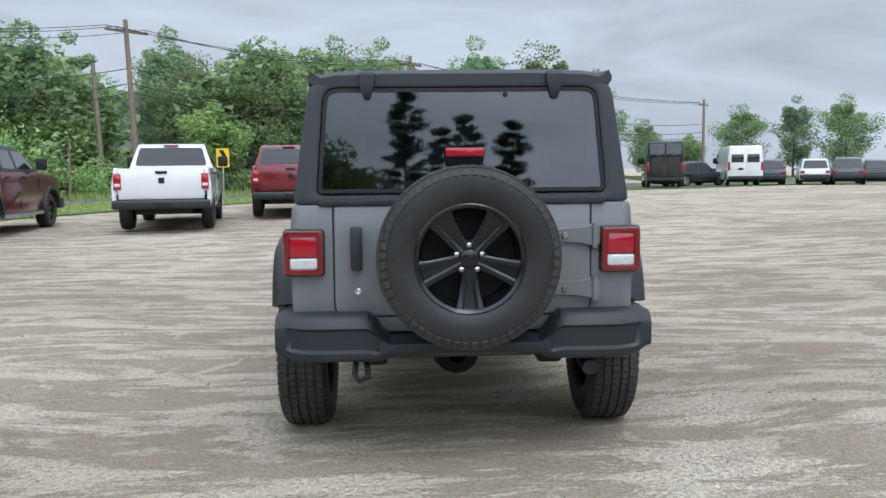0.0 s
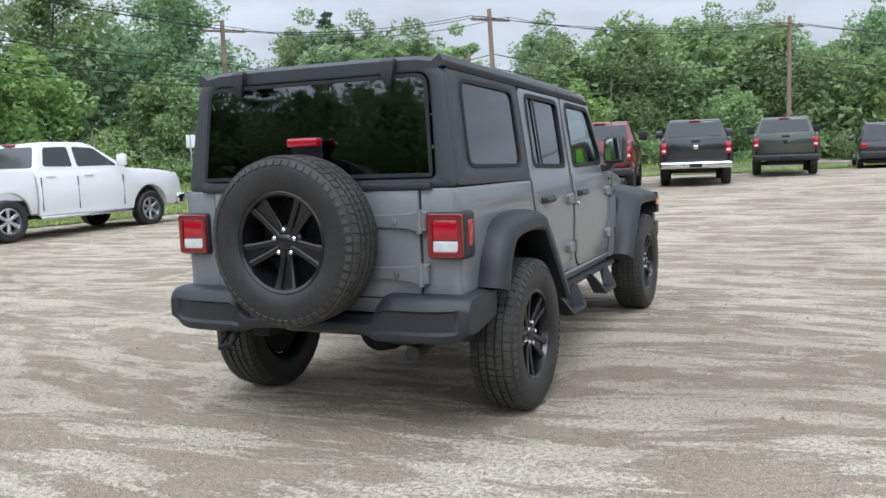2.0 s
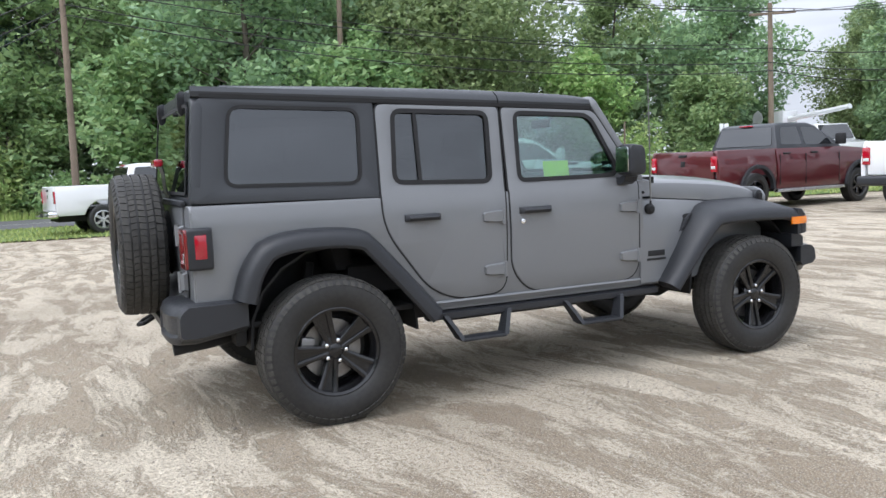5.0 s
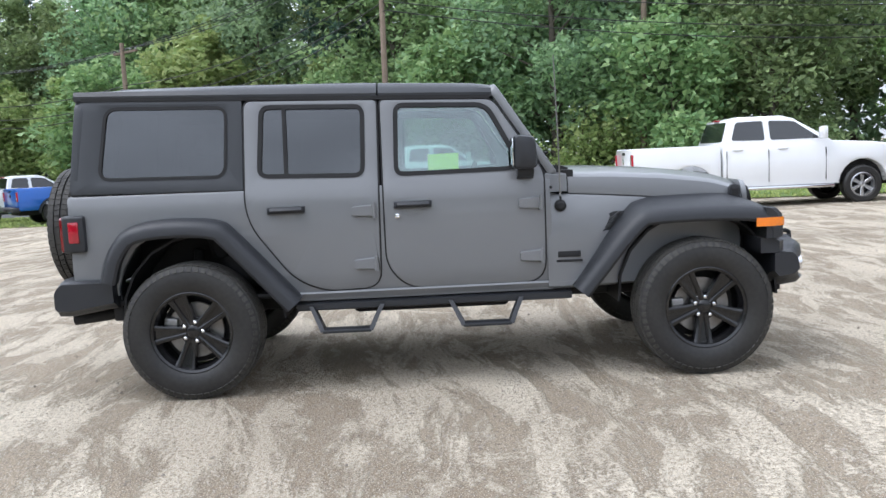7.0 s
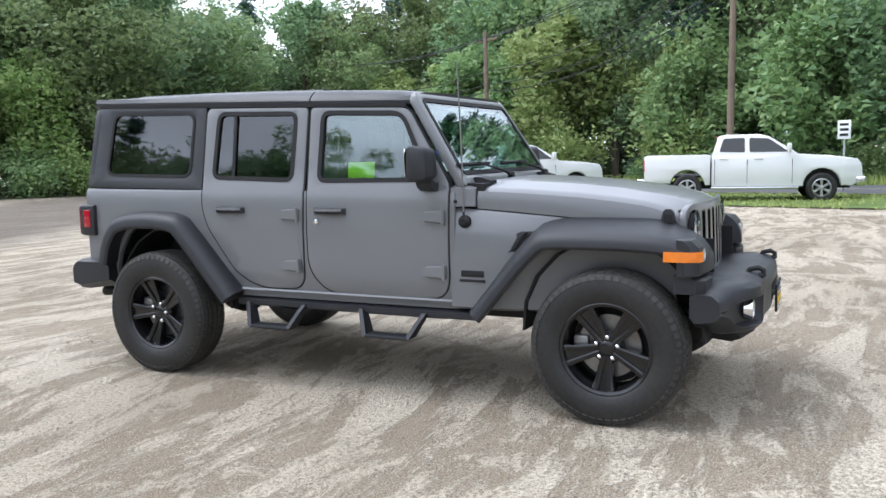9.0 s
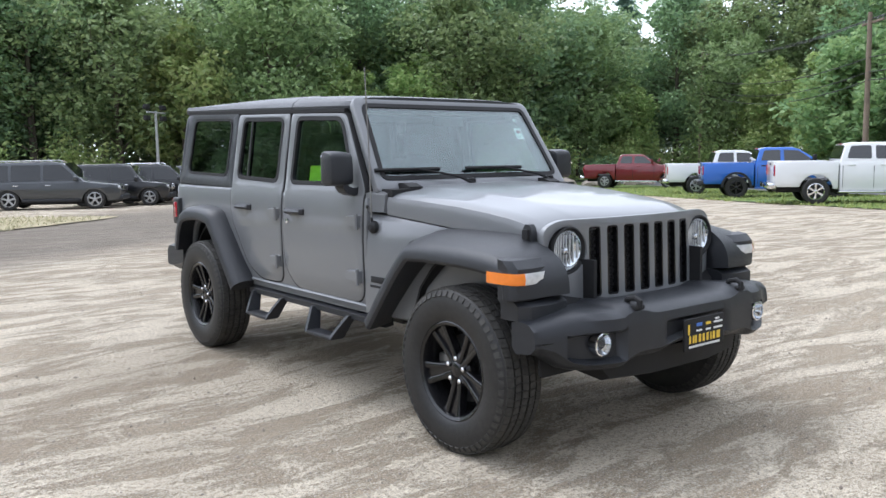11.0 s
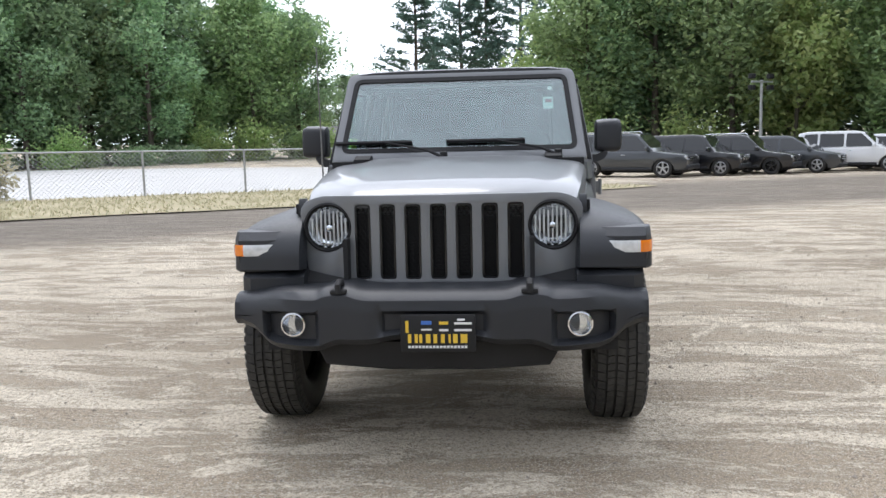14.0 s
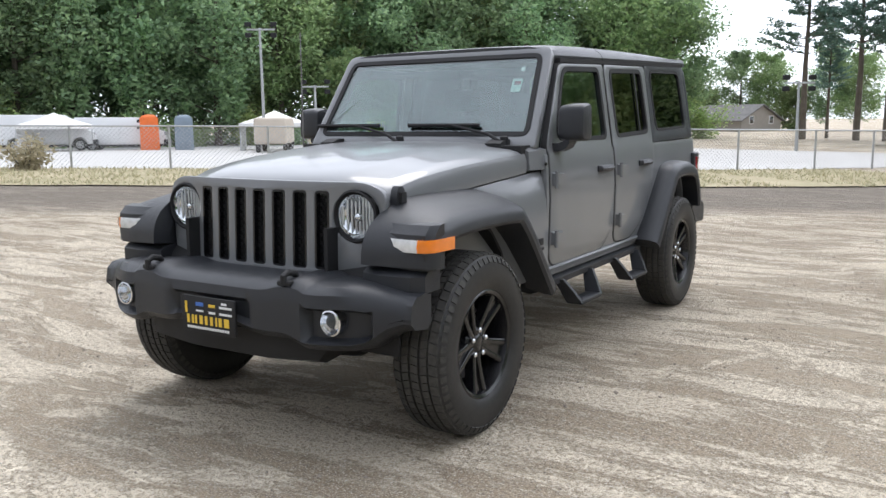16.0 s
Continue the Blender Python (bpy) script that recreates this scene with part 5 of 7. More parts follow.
def toilet(x, y, mat, label):
    t = thing("portable_toilet", label, "portable toilet", "", on_ground(x, y), 50)
    part("cabin", loft([[(a * w, b * w, z) for a, b in ((-1, -1), (1, -1), (1, 1), (-1, 1))] for z, w in ((0.0, 0.56), (0.1, 0.58), (2.0, 0.55), (2.15, 0.45), (2.25, 0.25))]), mat, t)
    part("door", box((-0.40, -0.60, 0.12), (0.40, -0.55, 1.95), 0.03), mat, t)
    part("roof_vent", tube([(0.3, 0.3, 1.9), (0.3, 0.3, 2.45)], 0.05, 8), M_BLACK, t)


toilet(41.49, -30.17, M_ORANGE, "orange portable toilet on the paved lot")
toilet(40.11, -31.73, M_BLUEPL, "blue-grey portable toilet on the paved lot")


def light_mast(x, y, h, n, label):
    t = thing("light_mast", label, "light mast", "floodlight masts", on_ground(x, y), 35)
    part("pole", tube([(0, 0, -0.3), (0.05, 0, h)], 0.11, 8, 0.07), M_GALV, t)
    part("crossbar", box((-0.85, -0.05, h - 0.15), (0.85, 0.05, h - 0.05), 0.01), M_GALV, t)
    for k in range(n):
        xx = -0.75 + 1.5 * k / max(1, n - 1)
        for dz in (0.12, -0.5):
            f = part("floodlight", box((xx - 0.18, -0.2, h - 0.05 + dz), (xx + 0.18, 0.06, h + 0.22 + dz), 0.04), M_BLACK, t)
            part("lamp_glass", box((xx - 0.15, -0.212, h - 0.02 + dz), (xx + 0.15, -0.198, h + 0.19 + dz), 0.01), M_CLEAR, f)
    return t


light_mast(33.54, -32.17, 7.3, 2, "grey steel mast with four floodlights over the paved lot")
light_mast(33.14, -36.58, 4.1, 2, "short floodlight mast behind the fence")
light_mast(5.38, -45.15, 3.9, 2, "short floodlight mast by the wood")
light_mast(-13.81, -42.04, 4.7, 2, "floodlight mast behind the parked cars")

bus = thing("service_truck", "beige boxy service truck seen from behind", "truck", "", on_ground(31.0, -30.3), 35)
part("body", box((-0.9, -1.9, 0.5), (0.9, 1.9, 1.95), 0.14, 3), M_DIRTY, bus)
part("rear_window", box((-0.45, -1.92, 1.25), (0.45, -1.895, 1.7), 0.02), M_WIN, bus)
for s in (1, -1):
    for zz in (1.0, 1.25):
        part("tail_light", lathe([(0, 0.09), (-0.03, 0.08), (-0.04, 0)], "y", 12, (s * 0.68, -1.9, zz - 0.15)), M_RED, bus)
    for yy in (-1.2, 1.2):
        w = new("wheel", road_wheel_meshes(0.38, 0.23, 0.23, M_ALLOY, 6)[0])
        w.parent, w.matrix_basis = bus, pose(s * 0.76, yy, 0.38)
part("bumper", box((-0.88, -2.02, 0.42), (0.88, -1.87, 0.58), 0.03), M_BLACK, bus)


def house(name, label, x, y, w, d, eave, ridge, yaw, wall, roof_mat):
    t = thing(name, label, "house", "", on_ground(x, y), yaw)
    part("wall", loft([[(-w, yy, -0.5), (w, yy, -0.5), (w, yy, eave), (0, yy, ridge), (-w, yy, eave)] for yy in (-d, d)]), wall, t)
    for s in (1, -1):
        part("roof_slope", loft([[(0, yy, ridge + 0.02), (s * (w + 0.4), yy, eave - 0.16), (s * (w + 0.4), yy, eave - 0.02), (0, yy, ridge + 0.18)] for yy in (-d - 0.4, d + 0.4)]), roof_mat, t)
    for s in (1, -1):
        for xx in (-w * 0.5, w * 0.5):
            win = part("window", box((xx - 0.45, s * d - 0.04, 1.0), (xx + 0.45, s * d + 0.04, 2.1), 0.02), M_PAPER, t)
            part("pane", box((xx - 0.38, s * d - 0.05, 1.07), (xx + 0.38, s * d + 0.05, 2.03), 0.01), M_WIN, win)
    return t


house("house", "low house with taupe walls and grey shingle roof", 25.91, -118.36, 4.0, 5.5, 1.5, 3.5, 62, M_TAUPE, M_SHINGLE)
house("house", "white clapboard house half hidden by trees", -20.28, 62.04, 3.8, 5, 4.4, 6.4, -20, M_SIDING, M_SHINGLE)

# utility truck with a folded boom across the road
ut = thing("bucket_truck", "white utility bucket truck with a folded boom", "truck", "", on_ground(-25.57, 33.81), -100)
cabw = lambda y, z: 1.05 - 0.1 * smooth01((z - 1.6) / 1.0)
part("service_body", box((-1.15, -3.2, 0.75), (1.15, 0.2, 2.1), 0.06), P_WHITE, ut)
part("cab", slab([(0.3, 0.8), (2.6, 0.8), (2.75, 1.1), (2.7, 1.6), (1.6, 1.75), (1.15, 2.55), (0.3, 2.6)], cabw, [("v", 1.6)], 0.06), P_WHITE, ut)
glaze(ut, cabw, [[(0.45, 1.7), (1.45, 1.7), (1.1, 2.4), (0.45, 2.4)]])
quad_plate([(-0.9, 1.6, 1.8), (0.9, 1.6, 1.8), (0.85, 1.2, 2.48), (-0.85, 1.2, 2.48)], 0.03, (0, 0.85, 0.5), M_WIN, "windscreen", ut)
part("boom", tube([(0, -2.9, 2.2), (0, -2.6, 2.9), (0, 2.4, 3.3)], 0.17, 8, 0.12), P_WHITE, ut)
part("bucket", box((-0.5, -2.9, 2.3), (0.4, -2.0, 3.4), 0.06), P_WHITE, ut)
part("turntable", lathe([(2.0, 0.4), (2.2, 0.4), (2.5, 0.25), (2.6, 0)], "z", 14, (0, -1.2, 0)), M_ORANGE, ut)
part("front_bumper", box((-1.1, 2.6, 0.5), (1.1, 2.9, 0.85), 0.04), M_ORANGE, ut)
part("chassis", box((-0.6, -3.1, 0.45), (0.6, 2.6, 0.8), 0.02), M_BLACK, ut)
for s in (1, -1):
    part("headlight", box((min(s * 0.7, s * 1.0), 2.65, 1.05), (max(s * 0.7, s * 1.0), 2.78, 1.35), 0.03), M_HEAD, ut)
    for yy in (-2.1, 1.9):
        big = road_wheel_meshes(0.48, 0.28, 0.27, M_ALLOY, 6)
        w = new("wheel", big[0])
        w.parent, w.matrix_basis = ut, pose(s * 0.98, yy, 0.48, 0, 0, 0 if s > 0 else 180)
        o = new("rim", big[1])
        o.parent = w

# scrub by the fence, boulders at the wood's foot
scrub = shrub("scrub_bush", "pale wispy bush growing through the fence", 1.5, 0.7, L_DRY, 41, 900, 0.11, "scrub by the fence")
plant(scrub, 14.45, -15.06, 1.0, 0)
plant(scrub, 20.8, -8.6, 0.85, 120)


def boulder(x, y, r, seed):
    bm = bmesh.new()
    bmesh.ops.create_icosphere(bm, subdivisions=2, radius=r)
    for v in bm.verts:
        n = v.co.normalized()
        v.co *= 1 + 0.35 * noise.noise(n * 1.6 + Vector((seed, 0, 0)))
        v.co.z *= 0.65
    ob = tagged(finish(bm, "boulder", M_STONE, smooth=28), "pale rough boulder at the edge of the lot", "boulder", "boulders along the lot's edge")
    ob.matrix_basis = pose(*on_ground(x, y, r * 0.25), 0, 0, seed * 47)


for k in range(16):
    boulder(-29.5 - 0.86 * k + rnd.uniform(-0.3, 0.3), -33.5 + 0.44 * k + rnd.uniform(-0.5, 0.5), rnd.uniform(0.3, 0.62), k)


# ---- loose stones and grass ----
def pebbles(n, seed):
    rng = np.random.default_rng(seed)
    co, fc = [], []
    base = np.array([(1, 0, 0), (-1, 0, 0), (0, 1, 0), (0, -1, 0), (0, 0, 1), (0, 0, -1)], float)
    tri = ((0, 2, 4), (2, 1, 4), (1, 3, 4), (3, 0, 4), (2, 0, 5), (1, 2, 5), (3, 1, 5), (0, 3, 5))
    for _ in range(n):
        a, d = rng.uniform(0, 2 * math.pi), 1.0 + 9 * rng.uniform() ** 0.8
        x, y = d * math.cos(a), 1.5 + d * math.sin(a)
        s = 0.004 + 0.010 * rng.uniform() ** 3
        v = base * rng.uniform(0.6, 1.2, (6, 1)) * s * np.array([1, 1, 0.7])
        t = rng.uniform(0, 6.28)
        c, sn = math.cos(t), math.sin(t)
        z = ground_height(x, y)
        k = len(co)
        co.extend((x + p[0] * c - p[1] * sn, y + p[0] * sn + p[1] * c, z + p[2] + s * 0.3) for p in v)
        fc.extend(tuple(k + i for i in f) for f in tri)
    me = bpy.data.meshes.new("loose_stones")
    me.from_pydata(co, [], fc)
    me.materials.append(M_STONE)
    return tagged(new("loose_stones", me), "scattered small loose stones on the gravel", "stones", kind="stuff")


pebbles(6000, 51)


def grass(name, label, line, lo, hi, n, seed, mat, h):
    rng = np.random.default_rng(seed)
    lens = [math.hypot(b[0] - a[0], b[1] - a[1]) for a, b in zip(line, line[1:])]
    pick = rng.choice(len(lens), size=n, p=np.array(lens) / sum(lens))
    co, fc = [], []
    for i in pick:
        (ax, ay), (bx, by) = line[i], line[i + 1]
        t, o = rng.uniform(), rng.uniform(lo, hi)
        x = lerp(ax, bx, t) + (by - ay) / lens[i] * o
        y = lerp(ay, by, t) - (bx - ax) / lens[i] * o
        z = ground_height(x, y) + 0.02
        a = rng.uniform(0, 6.28)
        hh = h * rng.uniform(0.4, 1.3)
        k = len(co)
        co.extend(((x - 0.03 * math.cos(a), y - 0.03 * math.sin(a), z), (x + 0.03 * math.cos(a), y + 0.03 * math.sin(a), z), (x + rng.normal() * 0.05, y + rng.normal() * 0.05, z + hh)))
        fc.append((k, k + 1, k + 2))
    me = bpy.data.meshes.new(name)
    me.from_pydata(co, [], fc)
    me.materials.append(mat)
    return tagged(new(name, me), label, "grass", kind="stuff")


grass("grass_tufts", "short green grass blades on the verge", ROAD[2:9], ROAD_HALF + 0.2, ROAD_HALF + 7.0, 28000, 61, L_GRASS, 0.10)
grass("dry_grass_tufts", "dry straw-coloured grass along the fence", FENCE[:6], -0.2, 7.6, 12000, 62, L_DRY, 0.09)
grass("rough_grass", "tall rough grass below the wood", ROAD[2:9], -ROAD_HALF - 3.6, -ROAD_HALF - 0.3, 9000, 63, L_GRASS, 0.4)


# ---- the off-road car; x to its right, y ahead of its rear axle ----
car = thing("offroad_car", "graphite grey four-door off-road car parked on gravel", "car")
BELT = 1.215


def wside(z):
    """Half width of the body sides at a height."""
    return table([(0.50, 0.765), (0.70, 0.790), (0.95, 0.798), (1.10, 0.793), (1.19, 0.785), (BELT, 0.775), (1.80, 0.690)], z)


def side_plate(outer, holes, proud, thick, s, cuts=(0.7, 0.95, 1.1, 1.19, BELT), bevel=0.004):
    return plate(outer, holes, thick, lambda u, v, w: (s * (wside(v) + proud - w), u, v), [("v", c) for c in cuts], bevel)


def grown(loop, d):
    """A loop pushed outwards by d."""
    k = len(loop)
    area = sum(loop[i][0] * loop[(i + 1) % k][1] - loop[(i + 1) % k][0] * loop[i][1] for i in range(k))
    sg = 1 if area > 0 else -1
    out = []
    for i in range(k):
        a, p, b = Vector(loop[i - 1]), Vector(loop[i]), Vector(loop[(i + 1) % k])
        t = ((p - a).normalized() + (b - p).normalized())
        t = t.normalized() if t.length > 1e-6 else (b - a).normalized()
        out.append((p.x + sg * t.y * d, p.y - sg * t.x * d))
    return out


TUB = [(-0.69, 0.62), (-0.69, 1.213), (2.13, 1.188), (2.13, 0.53), (0.57, 0.53), (0.44, 0.68), (0.30, 0.85), (0.21, 0.93), (0.13, 0.962), (0.0, 0.972), (-0.14, 0.972), (-0.24, 0.955), (-0.32, 0.90), (-0.40, 0.78), (-0.44, 0.66), (-0.44, 0.62)]
REAR_DOOR = rounded([(0.352, 1.724), (1.130, 1.700), (1.108, 0.600), (0.780, 0.588), (0.600, 0.672), (0.338, 1.03)], [0.05, 0.03, 0.10, 0.12, 0.14, 0.14], 5)
FRONT_DOOR = rounded([(1.152, 1.698), (1.815, 1.672), (2.095, 1.235), (2.088, 0.585), (1.275, 0.585), (1.150, 0.72)], [0.03, 0.05, 0.04, 0.13, 0.14, 0.14], 5)
REAR_WIN = rounded([(0.425, 1.282), (0.452, 1.688), (1.048, 1.668), (1.035, 1.262)], 0.055, 4)
FRONT_WIN = rounded([(1.228, 1.258), (1.240, 1.666), (1.778, 1.645), (1.975, 1.262)], [0.05, 0.05, 0.07, 0.10], 4)
QUARTER = rounded([(-0.672, 1.222), (-0.618, 1.770), (0.342, 1.738), (0.330, 1.206)], [0.02, 0.05, 0.02, 0.01], 4)
QUARTER_WIN = rounded([(-0.515, 1.300), (-0.462, 1.725), (0.255, 1.702), (0.235, 1.284)], 0.075, 5)

tub = part("body", side_plate(TUB, (), 0, 0.035, 1), M_PAINT, car)
part("body_side", side_plate(TUB, (), 0, 0.035, -1), M_PAINT, car)
for s in (1, -1):
    # quarter panel of the hard top and its glass
    q = part("hardtop_side", side_plate(QUARTER, (QUARTER_WIN,), 0.004, 0.05, s, (1.35, 1.5, 1.65)), M_TOP, car)
    part("window_seal", side_plate(grown(QUARTER_WIN, 0.002), (grown(QUARTER_WIN, -0.016),), 0.008, 0.02, s, (1.5,), 0.0), M_BLACK, q)
    part("quarter_window", side_plate(grown(QUARTER_WIN, -0.012), (), -0.002, 0.006, s, (1.35, 1.5, 1.65), 0.0), M_GLASS_DARK, q)
    for nm, outline, win, glass_mat in (("rear_door", REAR_DOOR, REAR_WIN, M_GLASS_DARK), ("front_door", FRONT_DOOR, FRONT_WIN, M_GLASS)):
        seam = part("door_seam", side_plate(grown(outline, 0.009), (grown(outline, -0.02),), 0.0022, 0.03, s, bevel=0.0), M_BLACK, car)
        d = part(nm, side_plate(outline, (win,), 0.007, 0.045, s, (0.7, 0.95, 1.1, 1.19, BELT, 1.35, 1.5, 1.6), 0.005), M_PAINT, car)
        part("window_seal", side_plate(grown(win, 0.012), (grown(win, -0.014),), 0.0105, 0.03, s, (1.35, 1.5, 1.6), 0.0), M_BLACK, d)
        part("door_glass", side_plate(grown(win, -0.010), (), -0.004, 0.006, s, (1.35, 1.5, 1.6), 0.0), glass_mat, d)
        hy = 0.575 if nm == "rear_door" else 1.318
        bm = loft([[(s * (0.800 + o), hy + a, 1.079 + z) for o, z in ((0, -0.02), (0.03 * k, -0.016), (0.042 * k, 0), (0.03 * k, 0.016), (0, 0.02))] for a, k in ((-0.11, 0.3), (-0.09, 0.9), (-0.03, 1.0), (0.06, 1.0), (0.095, 0.8), (0.11, 0.3))])
        part("door_handle", bm, M_TRIM, d)
        part("handle_cup", lathe([(0, 0.05), (0.004, 0.048), (0.005, 0.03), (0.001, 0)], "x", 20, (s * 0.799, hy, 1.05)), M_PAINT, d)
        for hz in (1.055, 0.742):
            y0 = 1.035 if nm == "rear_door" else 2.015
            h = part("door_hinge", loft([[(s * (0.798 + o), y0 + a, hz + z) for o, z in ((0, -hh), (0.026, -hh * 0.8), (0.026, hh * 0.8), (0, hh))] for a, hh in ((-0.075, 0.022), (-0.06, 0.030), (0.03, 0.036), (0.05, 0.038), (0.062, 0.036))]), M_PAINT, d)
            part("hinge_pin", tube([(s * 0.826, y0 + 0.055, hz - 0.045), (s * 0.826, y0 + 0.055, hz + 0.045)], 0.011, 8), M_PAINT, h)
    if s > 0:
        part("keyhole", lathe([(0, 0.016), (0.012, 0.015), (0.014, 0.006), (0.010, 0)], "x", 14, (0.804, 1.225, 1.015)), M_CHROME, car)
    # divider bar in the rear door glass
    part("glass_divider", loft([[(s * (wside(z) + 0.003 + o), 0.585 + a, z) for o, a in ((0, -0.012), (0.006, -0.010), (0.006, 0.010), (0, 0.012))] for z in (1.275, 1.5, 1.685)]), M_BLACK, car)
    # black drip rail and pillar strip above the doors
    part("drip_rail", loft([[(s * (wside(z0) + o), y, z0 + dz) for o, dz in ((-0.02, -0.012), (0.010, -0.010), (0.010, 0.012), (-0.02, 0.014))] for y, z0 in ((-0.60, 1.775), (0.34, 1.742), (1.14, 1.712), (1.80, 1.688))]), M_BLACK, car)
    # sill
    part("sill", loft([[(s * x, y, z) for x, z in ((0.70, 0.53), (0.765, 0.535), (0.792, 0.575), (0.786, 0.585), (0.70, 0.585))] for y in (0.60, 1.4, 2.28)]), M_PAINT, car)

# rear of the body and tailgate
part("rear_panel", plate(rounded([(-0.785, 0.62), (0.785, 0.62), (0.785, 1.213), (-0.785, 1.213)], 0.04, 3), (), 0.04, lambda u, v, w: (u, -0.70 + w, v), bevel=0.006), M_PAINT, car)
GATE = rounded([(-0.592, 0.698), (0.592, 0.698), (0.592, 1.207), (-0.592, 1.207)], [0.06, 0.06, 0.01, 0.01], 4)
part("tailgate_seam", plate(grown(GATE, 0.008), (grown(GATE, -0.02),), 0.01, lambda u, v, w: (u, -0.7025 + w, v)), M_BLACK, car)
gate = part("tailgate", plate(GATE, (), 0.02, lambda u, v, w: (u, -0.712 + w, v), bevel=0.006), M_PAINT, car)
part("tailgate_handle", box((-0.515, -0.765, 0.915), (-0.462, -0.735, 1.115), 0.012), M_TRIM, gate)
for zz in (0.925, 1.08):
    part("handle_foot", box((-0.512, -0.745, zz), (-0.465, -0.705, zz + 0.03), 0.006), M_TRIM, gate)
part("keyhole", lathe([(0, 0.018), (-0.012, 0.016), (-0.014, 0.006), (-0.010, 0)], "y", 14, (-0.487, -0.712, 0.815)), M_CHROME, gate)
for hz in (1.062, 0.815):
    h = part("tailgate_hinge", loft([[(x, -0.708 - o, hz + z) for o, z in ((0, -hh), (t, -hh * 0.85), (t, hh * 0.85), (0, hh))] for x, hh, t in ((0.33, 0.030, 0.012), (0.45, 0.034, 0.018), (0.55, 0.040, 0.026), (0.58, 0.050, 0.034), (0.625, 0.050, 0.034), (0.635, 0.046, 0.02))]), M_PAINT, gate)
    part("hinge_pin", tube([(0.606, -0.742, hz - 0.055), (0.606, -0.742, hz + 0.055)], 0.013, 10), M_PAINT, h)
    part("hinge_bolt", lathe([(0, 0.016), (-0.010, 0.015), (-0.012, 0.008), (-0.008, 0)], "y", 6, (0.47, -0.728, hz)), M_STEEL, h)


def yrear(z):
    return table([(BELT, -0.690), (1.80, -0.636)], z)


REARTOP = rounded([(-0.778, 1.216), (0.778, 1.216), (0.700, 1.790), (-0.700, 1.790)], [0.03, 0.03, 0.09, 0.09], 5)
REARHOLE = rounded([(-0.668, 1.262), (0.668, 1.262), (0.632, 1.748), (-0.632, 1.748)], [0.03, 0.03, 0.07, 0.07], 5)
rt = part("hardtop_rear", plate(REARTOP, (REARHOLE,), 0.06, lambda u, v, w: (u, yrear(v) + w, v), [("v", 1.4), ("v", 1.6)], 0.012), M_TOP, car)
rg = part("rear_glass", plate(grown(REARHOLE, -0.006), (), 0.006, lambda u, v, w: (u, yrear(v) - 0.008 + w, v)), M_GLASS_DARK, car)
part("glass_border", plate(grown(REARHOLE, -0.004), (grown(REARHOLE, -0.022),), 0.004, lambda u, v, w: (u, yrear(v) - 0.0125 + w, v)), M_BLACK, rg)
for x in (-0.432, 0.432):
    h = part("glass_hinge", loft([[(x + a * k, yrear(z) - o, z) for a, o in ((-1, 0.0), (-0.9, t), (0.9, t), (1, 0.0))] for z, k, t in ((1.690, 0.012, 0.012), (1.705, 0.020, 0.026), (1.735, 0.028, 0.032), (1.765, 0.038, 0.036), (1.805, 0.040, 0.036), (1.818, 0.036, 0.02))]), M_TRIM, rg)
part("wiper_mount", lathe([(0, 0.012), (-0.014, 0.010), (-0.016, 0)], "y", 10, (0.205, yrear(1.71) - 0.008, 1.712)), M_BLACK, rg)
hm = part("high_brake_light", box((-0.080, -0.775, 1.425), (0.095, -0.725, 1.468), 0.008), M_RED, car, "red high-level brake light on a black stalk")
part("light_stalk", loft([[(0.01 + a, y, z + b) for a, b in ((-w, -0.012), (w, -0.012), (w, 0.012), (-w, 0.012))] for y, z, w in ((-0.69, 1.20, 0.09), (-0.715, 1.30, 0.08), (-0.722, 1.40, 0.08), (-0.735, 1.435, 0.09))]), M_TRIM, hm)
part("gate_top_trim", box((-0.66, -0.722, 1.208), (0.66, -0.695, 1.240), 0.006), M_TRIM, car)


# roof, in a long rear piece and two front panels' piece
def roof_section(y):
    ze = table([(-0.63, 1.772), (0.34, 1.742), (1.14, 1.714), (1.84, 1.690)], y)
    zt = table([(-0.66, 1.800), (-0.60, 1.832), (-0.4, 1.842), (0.4, 1.836), (1.14, 1.815), (1.70, 1.790), (1.84, 1.772)], y)
    w = 0.698 + 0.004 - 0.02 * smooth01((y - 1.6) / 0.3)
    half = [(w - 0.03, ze - 0.01), (w, ze), (w + 0.003, ze + 0.025), (w - 0.012, ze + 0.052), (w - 0.055, zt - 0.018), (w - 0.13, zt - 0.006), (0.34, zt)]
    return [(x, y, z) for x, z in half] + [(-x, y, z) for x, z in reversed(half)]


roof = part("roof", loft([roof_section(y) for y in (-0.640, -0.634, -0.60, -0.54, -0.3, 0.2, 0.7, 1.134)]), M_TOP, car)
part("roof_front_panel", loft([roof_section(y) for y in (1.143, 1.3, 1.6, 1.72, 1.80, 1.845)]), M_TOP, car)
for k in range(4):
    x = -0.42 + 0.28 * k
    part("roof_rib", loft([[(x + a, y, table([(-0.4, 1.842), (0.4, 1.836), (1.14, 1.815)], y) + b) for a, b in ((-0.05, -0.004), (-0.035, 0.008), (0.035, 0.008), (0.05, -0.004))] for y in (-0.45, -0.40, 0.3, 1.0, 1.08)]), M_TOP, roof)

# windscreen frame, glass, cowl
WS0, WS1 = Vector((0, 2.185, 1.225)), Vector((0, 1.835, 1.770))
wdir = (WS1 - WS0).normalized()
wnor = Vector((0, -wdir.z * -1, -wdir.y))
wlen = (WS1 - WS0).length


def on_screen(u, v, w):
    p = WS0 + wdir * v - wnor * w
    return (u, p.y, p.z)


